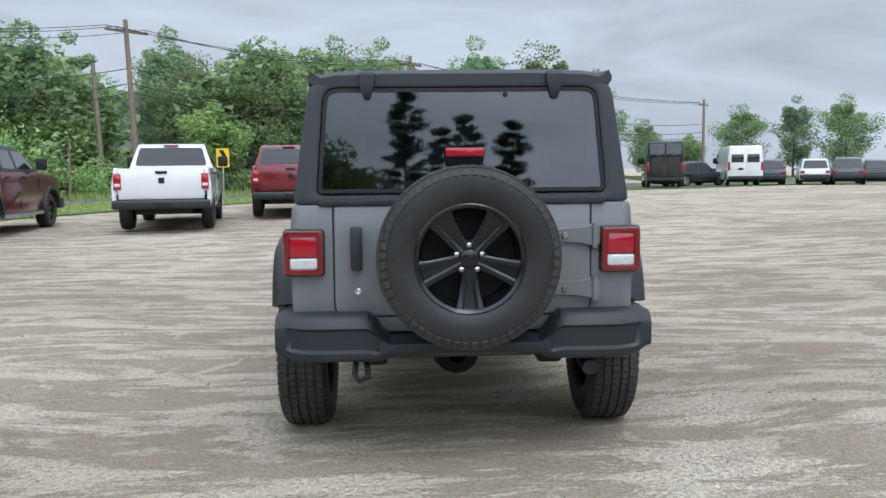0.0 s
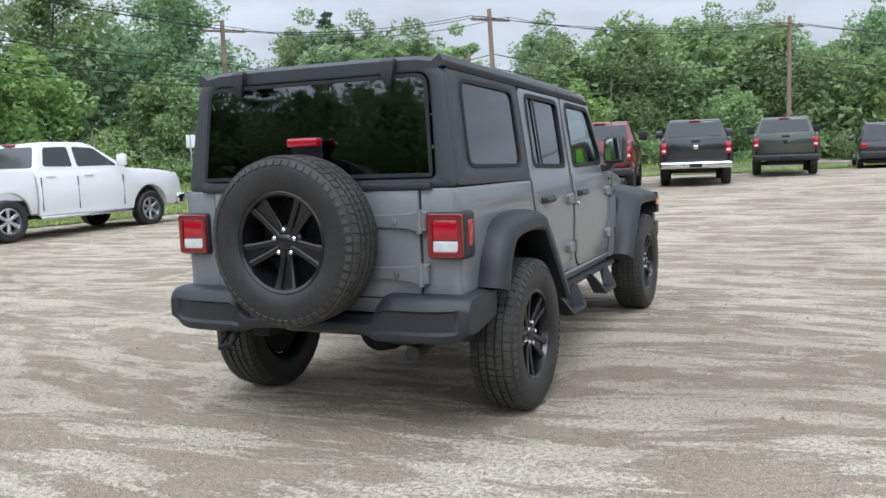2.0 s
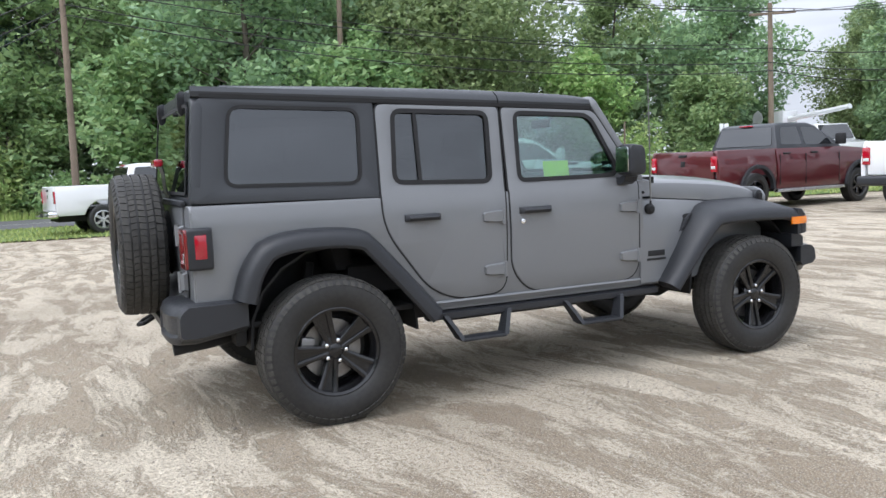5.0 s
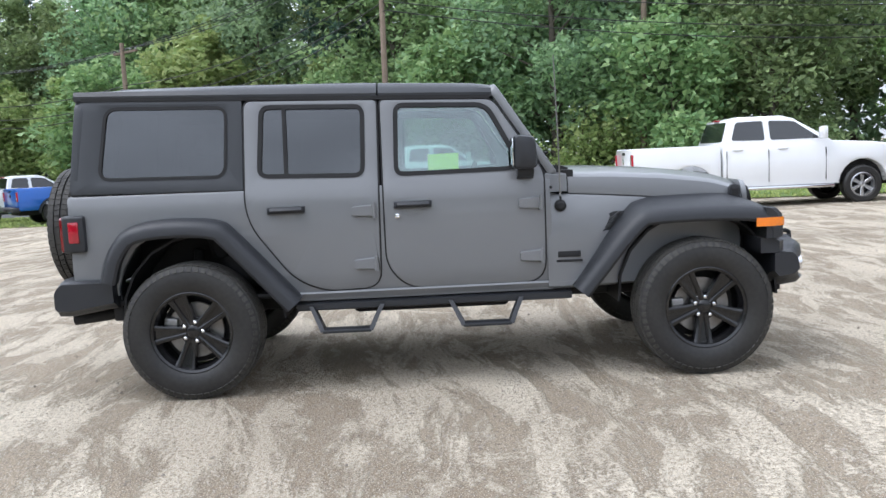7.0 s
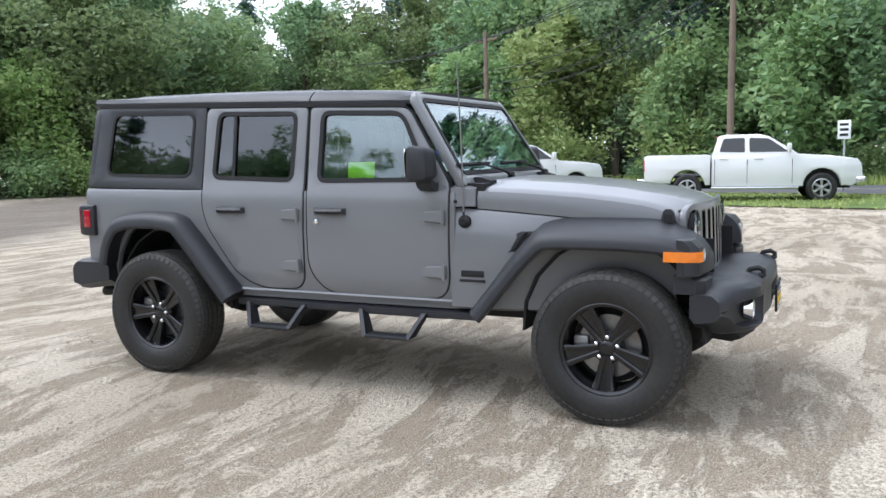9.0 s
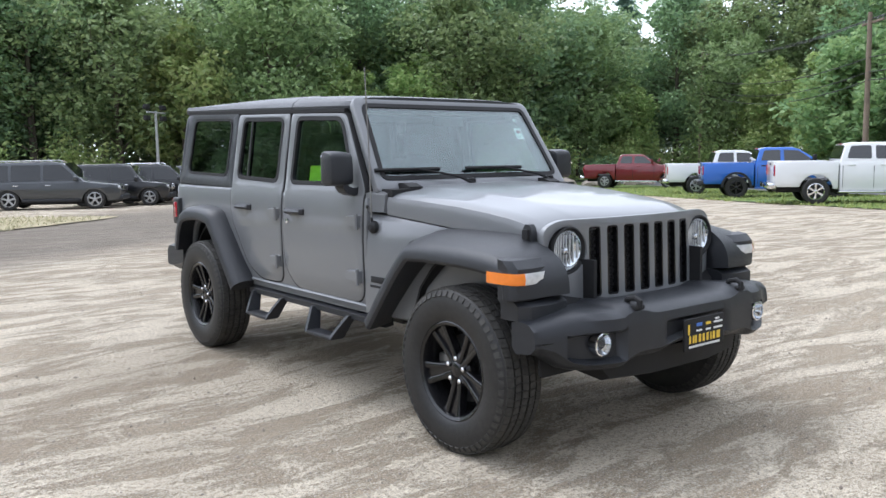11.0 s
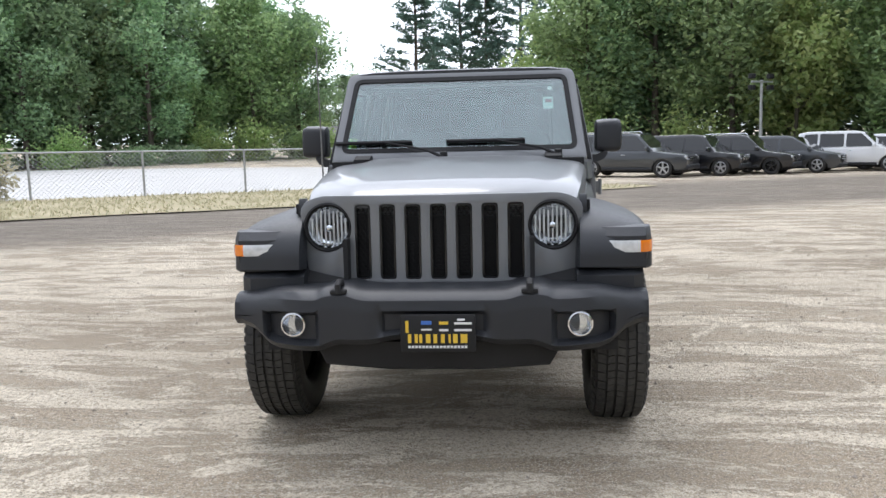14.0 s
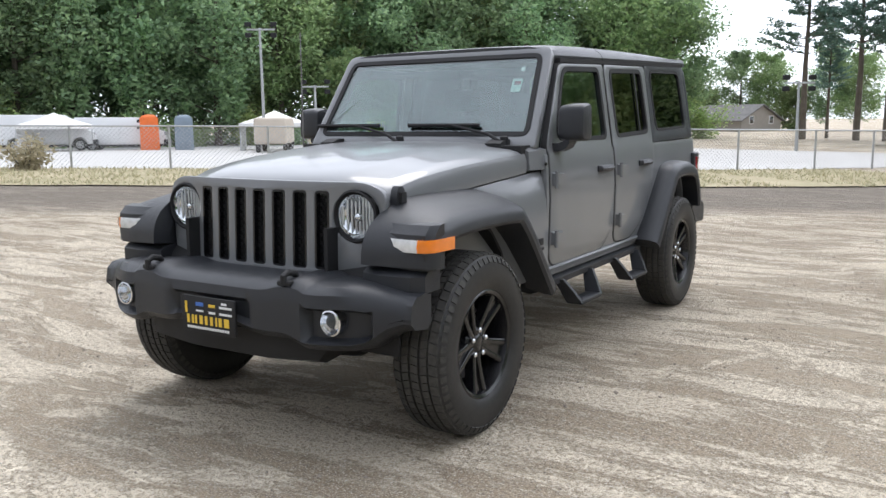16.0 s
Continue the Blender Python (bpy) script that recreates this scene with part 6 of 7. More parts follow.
FRAME = rounded([(-0.748, 0.0), (0.748, 0.0), (0.690, wlen), (-0.690, wlen)], [0.03, 0.03, 0.06, 0.06], 4)
SCREEN = rounded([(-0.690, 0.075), (0.690, 0.075), (0.640, wlen - 0.055), (-0.640, wlen - 0.055)], 0.05, 4)
wf = part("windscreen_frame", plate(FRAME, (SCREEN,), 0.055, on_screen, (), 0.012), M_PAINT, car)
part("screen_border", plate(grown(SCREEN, 0.006), (grown(SCREEN, -0.022),), 0.004, lambda u, v, w: on_screen(u, v, w - 0.003)), M_BLACK, wf)
ws = part("windscreen", plate(grown(SCREEN, 0.002), (), 0.006, lambda u, v, w: on_screen(u, v, w + 0.003)), M_GLASS, wf)
tagp = part("sticker", plate([(-0.560, wlen - 0.29), (-0.500, wlen - 0.29), (-0.500, wlen - 0.205), (-0.560, wlen - 0.205)], (), 0.001, lambda u, v, w: on_screen(u, v, w + 0.012)), M_PAPER, ws, "small white paper sticker")
part("sticker_print", plate([(-0.553, wlen - 0.245), (-0.515, wlen - 0.245), (-0.515, wlen - 0.222), (-0.553, wlen - 0.222)], (), 0.001, lambda u, v, w: on_screen(u, v, w + 0.0105)), M_RED, tagp)
part("sticker", plate([(-0.556, wlen - 0.155), (-0.530, wlen - 0.155), (-0.530, wlen - 0.13), (-0.556, wlen - 0.13)], (), 0.001, lambda u, v, w: on_screen(u, v, w + 0.012)), M_PAPER, ws)
for x in (0.50, -0.16):
    arm = part("wiper_arm", tube([on_screen(x - 0.42, 0.0, -0.045), on_screen(x - 0.32, 0.055, -0.045), on_screen(x - 0.05, 0.125, -0.03)], 0.011, 6, 0.006), M_BLACK, car)
    part("wiper_blade", loft([[on_screen(x + a, 0.130 + b, -0.008 - c) for b, c in ((-0.010, 0), (-0.006, 0.016), (0.006, 0.016), (0.010, 0))] for a in (-0.23, -0.1, 0, 0.1, 0.23)]), M_BLACK, arm)
    part("wiper_pivot", lathe([(-0.02, 0.024), (0.03, 0.022), (0.036, 0.012), (0.036, 0)], "z", 12, (x - 0.42, 2.20, 1.25)), M_BLACK, arm)
part("cowl", loft([[(x, y, z) for y, z in ((2.13, 1.14), (2.13, 1.225), (2.18, 1.238), (2.28, 1.236), (2.28, 1.14))] for x in (-0.72, -0.3, 0.3, 0.72)]), M_BLACK, car)
for s in (1, -1):
    part("screen_hinge", loft([[(s * 0.55 + a, y, z) for a, z in ((-0.05, z0), (-0.045, z0 + t), (0.045, z0 + t), (0.05, z0))] for y, z0, t in ((2.165, 1.238, 0.03), (2.21, 1.232, 0.035), (2.27, 1.228, 0.02))]), M_BLACK, car)


# bonnet
def hood_w(y):
    return table([(2.10, 0.742), (2.4, 0.722), (2.8, 0.683), (3.1, 0.652), (3.28, 0.632), (3.42, 0.615)], y)


def hood_edge(y):
    return table([(2.1, 1.112), (2.6, 1.070), (3.1, 1.022), (3.3, 1.002), (3.42, 0.985)], y)


def hood_section(y, drop=0.0):
    w, ze = hood_w(y), hood_edge(y)
    zt = table([(2.24, 1.246), (2.5, 1.236), (2.8, 1.214), (3.1, 1.178), (3.26, 1.150), (3.34, 1.128), (3.39, 1.102), (3.418, 1.06)], y)
    zs = zt - 0.030
    bend = lambda x: 0.085 * (x / 0.63) ** 2 * smooth01((y - 3.05) / 0.33)
    ze = max(ze, zs - 0.06) if y > 3.33 else ze
    half = [(w, ze), (w + 0.002, lerp(ze, zs, 0.55)), (w - 0.010, lerp(ze, zs, 0.82)), (w - 0.035, zs - 0.006), (w - 0.075, zs + 0.004), (w * 0.74, zt - 0.014), (w * 0.66, zt - 0.001), (w * 0.60, zt + 0.004), (0.15, zt + 0.010)]
    return [(x, y - bend(x), z) for x, z in half] + [(-x, y - bend(x), z) for x, z in reversed(half)]


hood = part("bonnet", loft([hood_section(y) for y in (2.245, 2.26, 2.5, 2.8, 3.0, 3.15, 3.25, 3.32, 3.365, 3.395, 3.412)]), M_PAINT, car)
for s in (1, -1):
    # side of the engine bay, with the seam below the bonnet
    secs = []
    for y in (2.105, 2.25, 2.4, 2.55, 2.7, 2.9, 3.1, 3.25, 3.31):
        wo = table([(2.105, 0.792), (2.25, 0.790), (2.4, 0.775), (2.55, 0.745), (2.7, 0.705), (3.0, 0.664), (3.38, 0.620)], y)
        wt_ = hood_w(y) + 0.002
        ze = hood_edge(y) - 0.007
        secs.append([(s * (wo - 0.05), y, 0.53), (s * wo, y, 0.55), (s * (wo + 0.004), y, 0.80), (s * (wo + 0.002), y, 0.95), (s * lerp(wo, wt_, 0.45), y, ze - 0.03), (s * wt_, y, ze), (s * (wt_ - 0.06), y, ze)])
    part("front_wing", loft(secs), M_PAINT, car)
    # cowl side, from the door to the bonnet
    part("cowl_side", loft([[(s * x, y, z) for x, z in ((hood_w(y) - 0.06, 1.10), (table([(2.10, 0.790), (2.24, 0.748)], y), 1.112), (table([(2.10, 0.778), (2.24, 0.738)], y), table([(2.10, 1.215), (2.24, 1.205)], y)), (hood_w(y) - 0.05, 1.236), (hood_w(y) - 0.2, 1.238))] for y in (2.104, 2.16, 2.237)]), M_PAINT, car)
    part("cowl_bolt", lathe([(0, 0.010), (s * 0.008, 0.009), (s * 0.010, 0)], "x", 8, (s * 0.787, 2.135, 1.14)), M_BLACK, car)
    # bonnet catch
    c = part("bonnet_latch", loft([[(s * (hood_w(3.27) + o), 3.27 + a, z) for o, a in ((-0.01, -t), (0.022, -t), (0.028, 0), (0.022, t), (-0.01, t))] for z, t in ((0.985, 0.02), (1.0, 0.034), (1.05, 0.034), (1.085, 0.026), (1.10, 0.012))]), M_TRIM, car)
    part("latch_loop", loft([[(s * (hood_w(3.27) + 0.03 + o), 3.27 + a, z) for o, a in ((-0.008, -0.018), (0.008, -0.018), (0.008, 0.018), (-0.008, 0.018))] for z in (1.03, 1.05, 1.075)]), M_BLACK, c)
    # wing vent
    v = part("wing_vent", loft([[(s * (x + o), 2.50 + dy + a, z) for o, a in ((-0.01, -0.045), (0.006, -0.040), (0.006, 0.040), (-0.01, 0.045))] for dy, z, x in ((-0.055, 0.868, 0.760), (-0.045, 0.875, 0.762), (0.020, 0.965, 0.752), (0.05, 0.978, 0.745))]), M_BLACK, car)
    for k in range(4):
        part("vent_slat", box((-0.008, -0.034, -0.004), (0.010, 0.034, 0.004), 0.002, 1, pose(s * 0.764, 2.468 + 0.016 * k, 0.885 + 0.024 * k, 35, 0, 0)), M_TRIM, v)
    # maker's mark on the wing as plain bars
    mark = part("badge", box((s * 0.794 - 0.003, 2.165, 0.722), (s * 0.794 + 0.003, 2.300, 0.758), 0.012), M_BLACK, car)
    part("badge_line", box((s * 0.794 - 0.003, 2.155, 0.694), (s * 0.794 + 0.003, 2.31, 0.708), 0.002), M_BLACK, mark)

# aerial on the right of the cowl
aerial = part("aerial", tube([(0.797, 2.189, 1.035), (0.803, 2.183, 1.45), (0.812, 2.170, 1.90)], 0.0055, 6, 0.0035), M_STEEL, car)
part("aerial_base", lathe([(-0.01, 0.036), (0.012, 0.034), (0.028, 0.018), (0.030, 0)], "x", 16, (0.786, 2.189, 1.030)), M_BLACK, aerial)
part("aerial_foot", tube([(0.797, 2.189, 1.025), (0.798, 2.188, 1.085)], 0.009, 8, 0.006), M_BLACK, aerial)

# grille
GR = rounded([(-0.640, 1.075), (-0.595, 0.705), (-0.50, 0.690), (0.50, 0.690), (0.595, 0.705), (0.640, 1.075), (0.55, 1.118), (-0.55, 1.118)], [0.07, 0.08, 0.05, 0.05, 0.08, 0.07, 0.06, 0.06], 4)


def on_grille(u, v, w):
    y = 3.435 - 0.16 * (u / 0.64) ** 2 * 0.45 - 0.06 * max(0, (v - 0.80)) ** 1.2 - w
    return (u, y, v)


slots = [rounded([(0.1135 * k - 0.036, 0.745), (0.1135 * k + 0.036, 0.745), (0.1135 * k + 0.036, 1.078), (0.1135 * k - 0.036, 1.078)], 0.016, 3) for k in range(-3, 4)]
HX, HZ, HR = 0.502, 0.976, 0.109
lamps = [circle(-HX, HZ, HR, 32), circle(HX, HZ, HR, 32)]
gr = part("grille", plate(GR, slots + lamps, 0.03, on_grille, [("u", x) for x in (-0.45, -0.25, 0, 0.25, 0.45)], 0.003), M_PAINT, car)
for loop in slots:
    part("slot_surround", plate(grown(loop, -0.001), (grown(loop, -0.009),), 0.05, lambda u, v, w: on_grille(u, v, w + 0.001)), M_GLOSSBLK, gr)
    bm = bmesh.new()
    x0 = sum(p[0] for p in loop) / len(loop)
    # honeycomb screen
    for r in range(20):
        z = 0.755 + r * 0.0165
        for c in (-1, 0, 1):
            xx = x0 + c * 0.022 + (0.011 if r % 2 else 0)
            if abs(xx - x0) < 0.034:
                y = on_grille(xx, z, 0.03)[1]
                for a in range(3):
                    d = pose(xx, y, z, 0, 60 * a, 0)
                    add_box(bm, (-0.0105, -0.004, -0.0014), (0.0105, 0.004, 0.0014), 0, 1, d)
    part("slot_mesh", bm, M_BLACK, gr)
part("grille_backing", box((-0.56, 3.30, 0.70), (0.56, 3.345, 1.09), 0.01), M_BLACK, car)

for s in (1, -1):
    cx, cy = s * HX, on_grille(HX, HZ, 0)[1]
    hl = part("headlight", lathe([(0.006, 0.112), (0.010, 0.104), (0.0, 0.096), (-0.05, 0.094), (-0.06, 0.05), (-0.06, 0.0)], "y", 36, (cx, cy, HZ)), M_BLACK, car)
    bowl = part("reflector", lathe([(-0.005, 0.093), (-0.018, 0.088), (-0.038, 0.066), (-0.050, 0.035), (-0.052, 0)], "y", 28, (cx, cy, HZ)), M_CHROME, hl)
    bm = bmesh.new()
    for k in range(-4, 5):
        x = k * 0.019
        hh = math.sqrt(max(0, 0.086 ** 2 - x * x))
        add_box(bm, (cx + x - 0.004, cy - 0.036 + 0.02 * (x / 0.09) ** 2, HZ - hh), (cx + x + 0.004, cy - 0.026 + 0.02 * (x / 0.09) ** 2, HZ + hh), 0.002, 1)
    part("reflector_flute", bm, M_CLEAR, hl)
    part("bulb_shield", lathe([(-0.045, 0.018), (-0.012, 0.016), (-0.006, 0.010), (-0.004, 0)], "y", 14, (cx, cy, HZ - 0.005)), M_CHROME, hl)
    part("lens", lathe([(0.0, 0.097), (0.012, 0.085), (0.022, 0.05), (0.025, 0.02), (0.0255, 0.0)], "y", 32, (cx, cy, HZ)), M_LENS, hl)


# flares
def flare(name, path, x_in, s, drop, nfun=0.0):
    P = [Vector((0, y, z)) for y, z in path]
    secs = []
    for i, p in enumerate(P):
        t = (P[min(i + 1, len(P) - 1)] - P[max(i - 1, 0)]).normalized()
        n = Vector((0, -t.z, t.y))
        if n.z < 0 and abs(t.y) > 0.3:
            n = -n
        xi = table(x_in, p.y)
        rise = table([(2.3, 0.0), (2.75, 0.055), (3.2, 0.055), (3.40, 0.02)], p.y) if nfun else 0.0
        secs.append([Vector((s * xi, 0, 0)) + p + n * (0.010 + rise), Vector((s * lerp(xi, 0.87, 0.55), 0, 0)) + p + n * (0.012 + rise * 0.5), Vector((s * 0.880, 0, 0)) + p + n * 0.004, Vector((s * 0.912, 0, 0)) + p - n * 0.016, Vector((s * 0.924, 0, 0)) + p - n * 0.042,
                     Vector((s * 0.926, 0, 0)) + p - n * (drop - 0.015), Vector((s * 0.915, 0, 0)) + p - n * drop, Vector((s * 0.86, 0, 0)) + p - n * (drop - 0.006), Vector((s * (xi - 0.015), 0, 0)) + p - n * (drop - 0.03)])
    return part(name, loft(secs), M_TRIM, car)


def rounder(path, times=2):
    for _ in range(times):
        out = [path[0]]
        for a, b in zip(path, path[1:]):
            out += [(lerp(a[0], b[0], 0.25), lerp(a[1], b[1], 0.25)), (lerp(a[0], b[0], 0.75), lerp(a[1], b[1], 0.75))]
        path = out + [path[-1]]
    return path


REAR_ARCH = rounder([(-0.505, 0.725), (-0.455, 0.90), (-0.315, 1.052), (0.18, 1.052), (0.285, 0.955), (0.635, 0.555)])
FRONT_ARCH = rounder([(2.255, 0.545), (2.60, 0.965), (2.72, 0.992), (3.22, 0.990), (3.40, 0.958), (3.465, 0.88), (3.470, 0.80)])
for s in (1, -1):
    flare("rear_flare", REAR_ARCH, [(-1, 0.775), (1, 0.775)], s, 0.095)
    fl = flare("front_flare", FRONT_ARCH, [(2.25, 0.775), (2.45, 0.765), (2.62, 0.72), (2.8, 0.68), (3.1, 0.645), (3.5, 0.61)], s, 0.085, 1.0)
    # nose of the front flare with its lamp
    lo, hi = sorted((s * 0.615, s * 0.918))
    part("flare_nose", loft([[(s * x, y, z) for y, z in ((3.36, 0.79), (yf, 0.79), (yf + 0.012, 0.84), (yf + 0.006, 0.93), (yf - 0.03, 0.965), (3.36, 0.97))] for x, yf in ((0.615, 3.40), (0.70, 3.445), (0.82, 3.465), (0.895, 3.455), (0.920, 3.42))]), M_TRIM, car)
    lamp = part("indicator_lamp", loft([[(s * x, y, z) for y, z in ((yf - 0.04, 0.862), (yf, 0.862), (yf + 0.004, 0.885), (yf - 0.002, 0.912), (yf - 0.04, 0.912))] for x, yf in ((0.715, 3.462), (0.76, 3.476), (0.84, 3.482), (0.868, 3.480))]), M_CLEAR, car, "clear daytime lamp with amber end")
    part("amber_end", loft([[(s * x, y, z) for y, z in ((3.30 if x > 0.9 else yf - 0.04, 0.862), (yf, 0.862), (yf + 0.004, 0.885), (yf - 0.002, 0.912), (3.30 if x > 0.9 else yf - 0.04, 0.912))] for x, yf in ((0.868, 3.480), (0.900, 3.470), (0.920, 3.445), (0.930, 3.40), (0.932, 3.345))]), M_AMBER, lamp)
    # filler between flare and bumper
    part("bumper_filler", loft([[(s * x, y, z) for y, z in ((3.34, 0.70), (yf, 0.70), (yf, 0.765), (yf - 0.03, 0.785), (3.34, 0.79))] for x, yf in ((0.60, 3.47), (0.70, 3.50), (0.84, 3.49), (0.885, 3.45))]), M_TRIM, car)
    # tail lamps
    tl = part("tail_light", plate(rounded([(s * 0.636, 0.888), (s * 0.826, 0.888), (s * 0.826, 1.104), (s * 0.636, 1.104)], 0.02, 4), (), 0.13, lambda u, v, w: (u, -0.728 + w, v), bevel=0.014), M_TRIM, car)
    ring = [rounded([(s * (0.642 + i), 0.895 + i), (s * (0.820 - i), 0.895 + i), (s * (0.820 - i), 1.098 - i), (s * (0.642 + i), 1.098 - i)], 0.018, 3) for i in (0, 0.026)]
    part("red_surround", plate(ring[0], (ring[1],), 0.02, lambda u, v, w: (u, -0.741 + w, v), bevel=0.004), M_REDDARK, tl)
    part("red_lens", plate(rounded([(s * 0.669, 0.975), (s * 0.793, 0.975), (s * 0.793, 1.071), (s * 0.669, 1.071)], 0.006, 2), (), 0.02, lambda u, v, w: (u, -0.735 + w, v), bevel=0.003), M_RED, tl)
    part("reversing_lens", plate(rounded([(s * 0.669, 0.922), (s * 0.793, 0.922), (s * 0.793, 0.971), (s * 0.669, 0.971)], 0.006, 2), (), 0.02, lambda u, v, w: (u, -0.735 + w, v), bevel=0.003), M_CLEAR, tl)
    part("side_marker", box((min(s * 0.818, s * 0.832), -0.69, 0.945), (max(s * 0.818, s * 0.832), -0.63, 1.068), 0.005), M_RED, tl)
    # door mirror
    m = part("door_mirror", loft([[(s * x, y, z) for y, z in rounded([(1.905 + i, 1.255 + i), (2.045 - i, 1.262 + i), (2.035 - i, 1.440 - i), (1.915 + i, 1.455 - i)], 0.03, 3)] for x, i in ((0.806, 0.02), (0.815, 0.006), (0.86, 0.0), (0.935, 0.0), (0.952, 0.008), (0.960, 0.03))]), M_TRIM, car)
    part("mirror_glass", plate(rounded([(s * 0.822, 1.275), (s * 0.945, 1.275), (s * 0.945, 1.435), (s * 0.822, 1.435)], 0.02, 3), (), 0.004, lambda u, v, w: (u, 1.902 + w, v)), M_MIRROR, m)
    part("mirror_arm", loft([[(s * x, 1.985 + a, z + b) for a, b in ((-0.05, -0.022), (0.045, -0.022), (0.045, 0.022), (-0.05, 0.022))] for x, z in ((0.760, 1.225), (0.815, 1.222), (0.855, 1.240), (0.875, 1.268))]), M_TRIM, m)
    # wheel-house linings
    for cy in (0.05, 3.0):
        arc = arch(cy, 0.48, 0.47, 10, -5, 185)
        bm = bmesh.new()
        add_loft(bm, [[(s * 0.40, y, z), (s * 0.775, y, z), (s * 0.775, cy + (y - cy) * 1.03, 0.48 + (z - 0.48) * 1.03), (s * 0.40, cy + (y - cy) * 1.03, 0.48 + (z - 0.48) * 1.03)] for y, z in arc])
        add_box(bm, (min(s * 0.40, s * 0.42), cy - 0.47, 0.45), (max(s * 0.40, s * 0.42), cy + 0.47, 0.93))
        part("wheel_lining", bm, M_BLACK, car)
    # side steps: a long bar with two hoops
    bar = part("side_step", loft([[(s * x, y, z) for x, z in ((0.70, 0.475), (0.755, 0.468), (0.795, 0.480), (0.795, 0.512), (0.755, 0.525), (0.70, 0.520))] for y in (0.60, 0.62, 2.22, 2.24)]), M_TRIM, car, "black tubular side step with two drop hoops")
    for y0 in (0.70, 1.525):
        bm = bmesh.new()
        add_box(bm, (min(s * 0.80, s * 0.90), y0 + 0.055, 0.352), (max(s * 0.80, s * 0.90), y0 + 0.345, 0.374), 0.008)
        for a, b in ((y0 - 0.01, y0 + 0.06), (y0 + 0.41, y0 + 0.34)):
            add_loft(bm, [[(s * (0.755 + (0.05 * t)), lerp(a, b, t) - 0.014, z), (s * (0.815 + 0.085 * t), lerp(a, b, t) - 0.014, z), (s * (0.815 + 0.085 * t), lerp(a, b, t) + 0.014, z), (s * (0.755 + 0.05 * t), lerp(a, b, t) + 0.014, z)] for t, z in ((0, 0.50), (0.5, 0.435), (1, 0.362))])
        part("step_hoop", bm, M_TRIM, bar)


# bumpers
def bumper(xs, sect, name, mat):
    return part(name, loft([sect(x) for x in xs]), mat, car)


def rear_sect(x):
    a = abs(x)
    dip = smooth01((0.44 - a) / 0.10)
    top = 0.722 - 0.115 * dip
    bot = 0.505 + 0.030 * smooth01((0.40 - a) / 0.10)
    yb = -0.842 + 0.012 * dip + 0.05 * smooth01((a - 0.66) / 0.2)
    if a > 0.77:
        bot += 0.045 * smooth01((a - 0.77) / 0.09)
        top -= 0.012 * smooth01((a - 0.82) / 0.04)
    yf = -0.45 if a > 0.60 else -0.64
    rec = 0.016 * smooth01((0.215 - abs(a - 0.60)) / 0.02)
    lo, hi = lerp(bot, top, 0.20), lerp(bot, top, 0.72)
    return [(x, yf, bot + 0.04), (x, yb + 0.09, bot), (x, yb + 0.014, bot + 0.004), (x, yb + 0.002, bot + 0.018), (x, yb, lo), (x, yb + rec, lo + 0.014), (x, yb + rec, hi - 0.012), (x, yb + 0.004, hi), (x, yb + 0.022, top - 0.018), (x, yb + 0.050, top), (x, yf, top)]


rb = bumper([s * v for s, vs in ((-1, (0.862, 0.856, 0.84, 0.82, 0.812, 0.79, 0.72, 0.64, 0.56, 0.50, 0.44, 0.40, 0.388, 0.376, 0.34, 0.2)), (1, (0.0, 0.2, 0.34, 0.376, 0.388, 0.40, 0.44, 0.50, 0.56, 0.64, 0.72, 0.79, 0.812, 0.82, 0.84, 0.856, 0.862))) for v in vs], rear_sect, "rear_bumper", M_TRIM)
part("tow_eye", tube([(-0.50, -0.76, 0.50), (-0.50, -0.85, 0.455), (-0.48, -0.88, 0.435), (-0.44, -0.85, 0.445), (-0.45, -0.76, 0.49)], 0.014, 8), M_BLACK, rb)


def front_sect(x):
    a = abs(x)
    tower = smooth01((0.10 - abs(a - 0.40)) / 0.05)
    yf = 3.745 - 0.02 * smooth01((a - 0.2) / 0.3) - 0.16 * smooth01((a - 0.52) / 0.38)
    top = 0.742 + 0.018 * tower - 0.036 * smooth01((a - 0.64) / 0.22)
    bot = 0.505 + 0.03 * smooth01((0.30 - a) / 0.2) - 0.03 * smooth01((a - 0.40) / 0.1) + 0.085 * smooth01((a - 0.69) / 0.16)
    pocket = smooth01((0.135 - abs(a - 0.615)) / 0.025)
    rec = 0.03 * smooth01((0.235 - a) / 0.03) + 0.05 * pocket
    hi = top - lerp(0.075, 0.085, pocket)
    return [(x, 3.42, bot + 0.03), (x, yf - 0.12, bot), (x, yf - 0.03, bot + 0.012), (x, yf, bot + 0.040), (x, yf - rec, bot + 0.058), (x, yf - rec, hi - 0.02), (x, yf - 0.002, hi), (x, yf - 0.010, top - 0.035), (x, yf - 0.040, top - 0.008), (x, yf - 0.10, top), (x, 3.42, top - 0.01)]


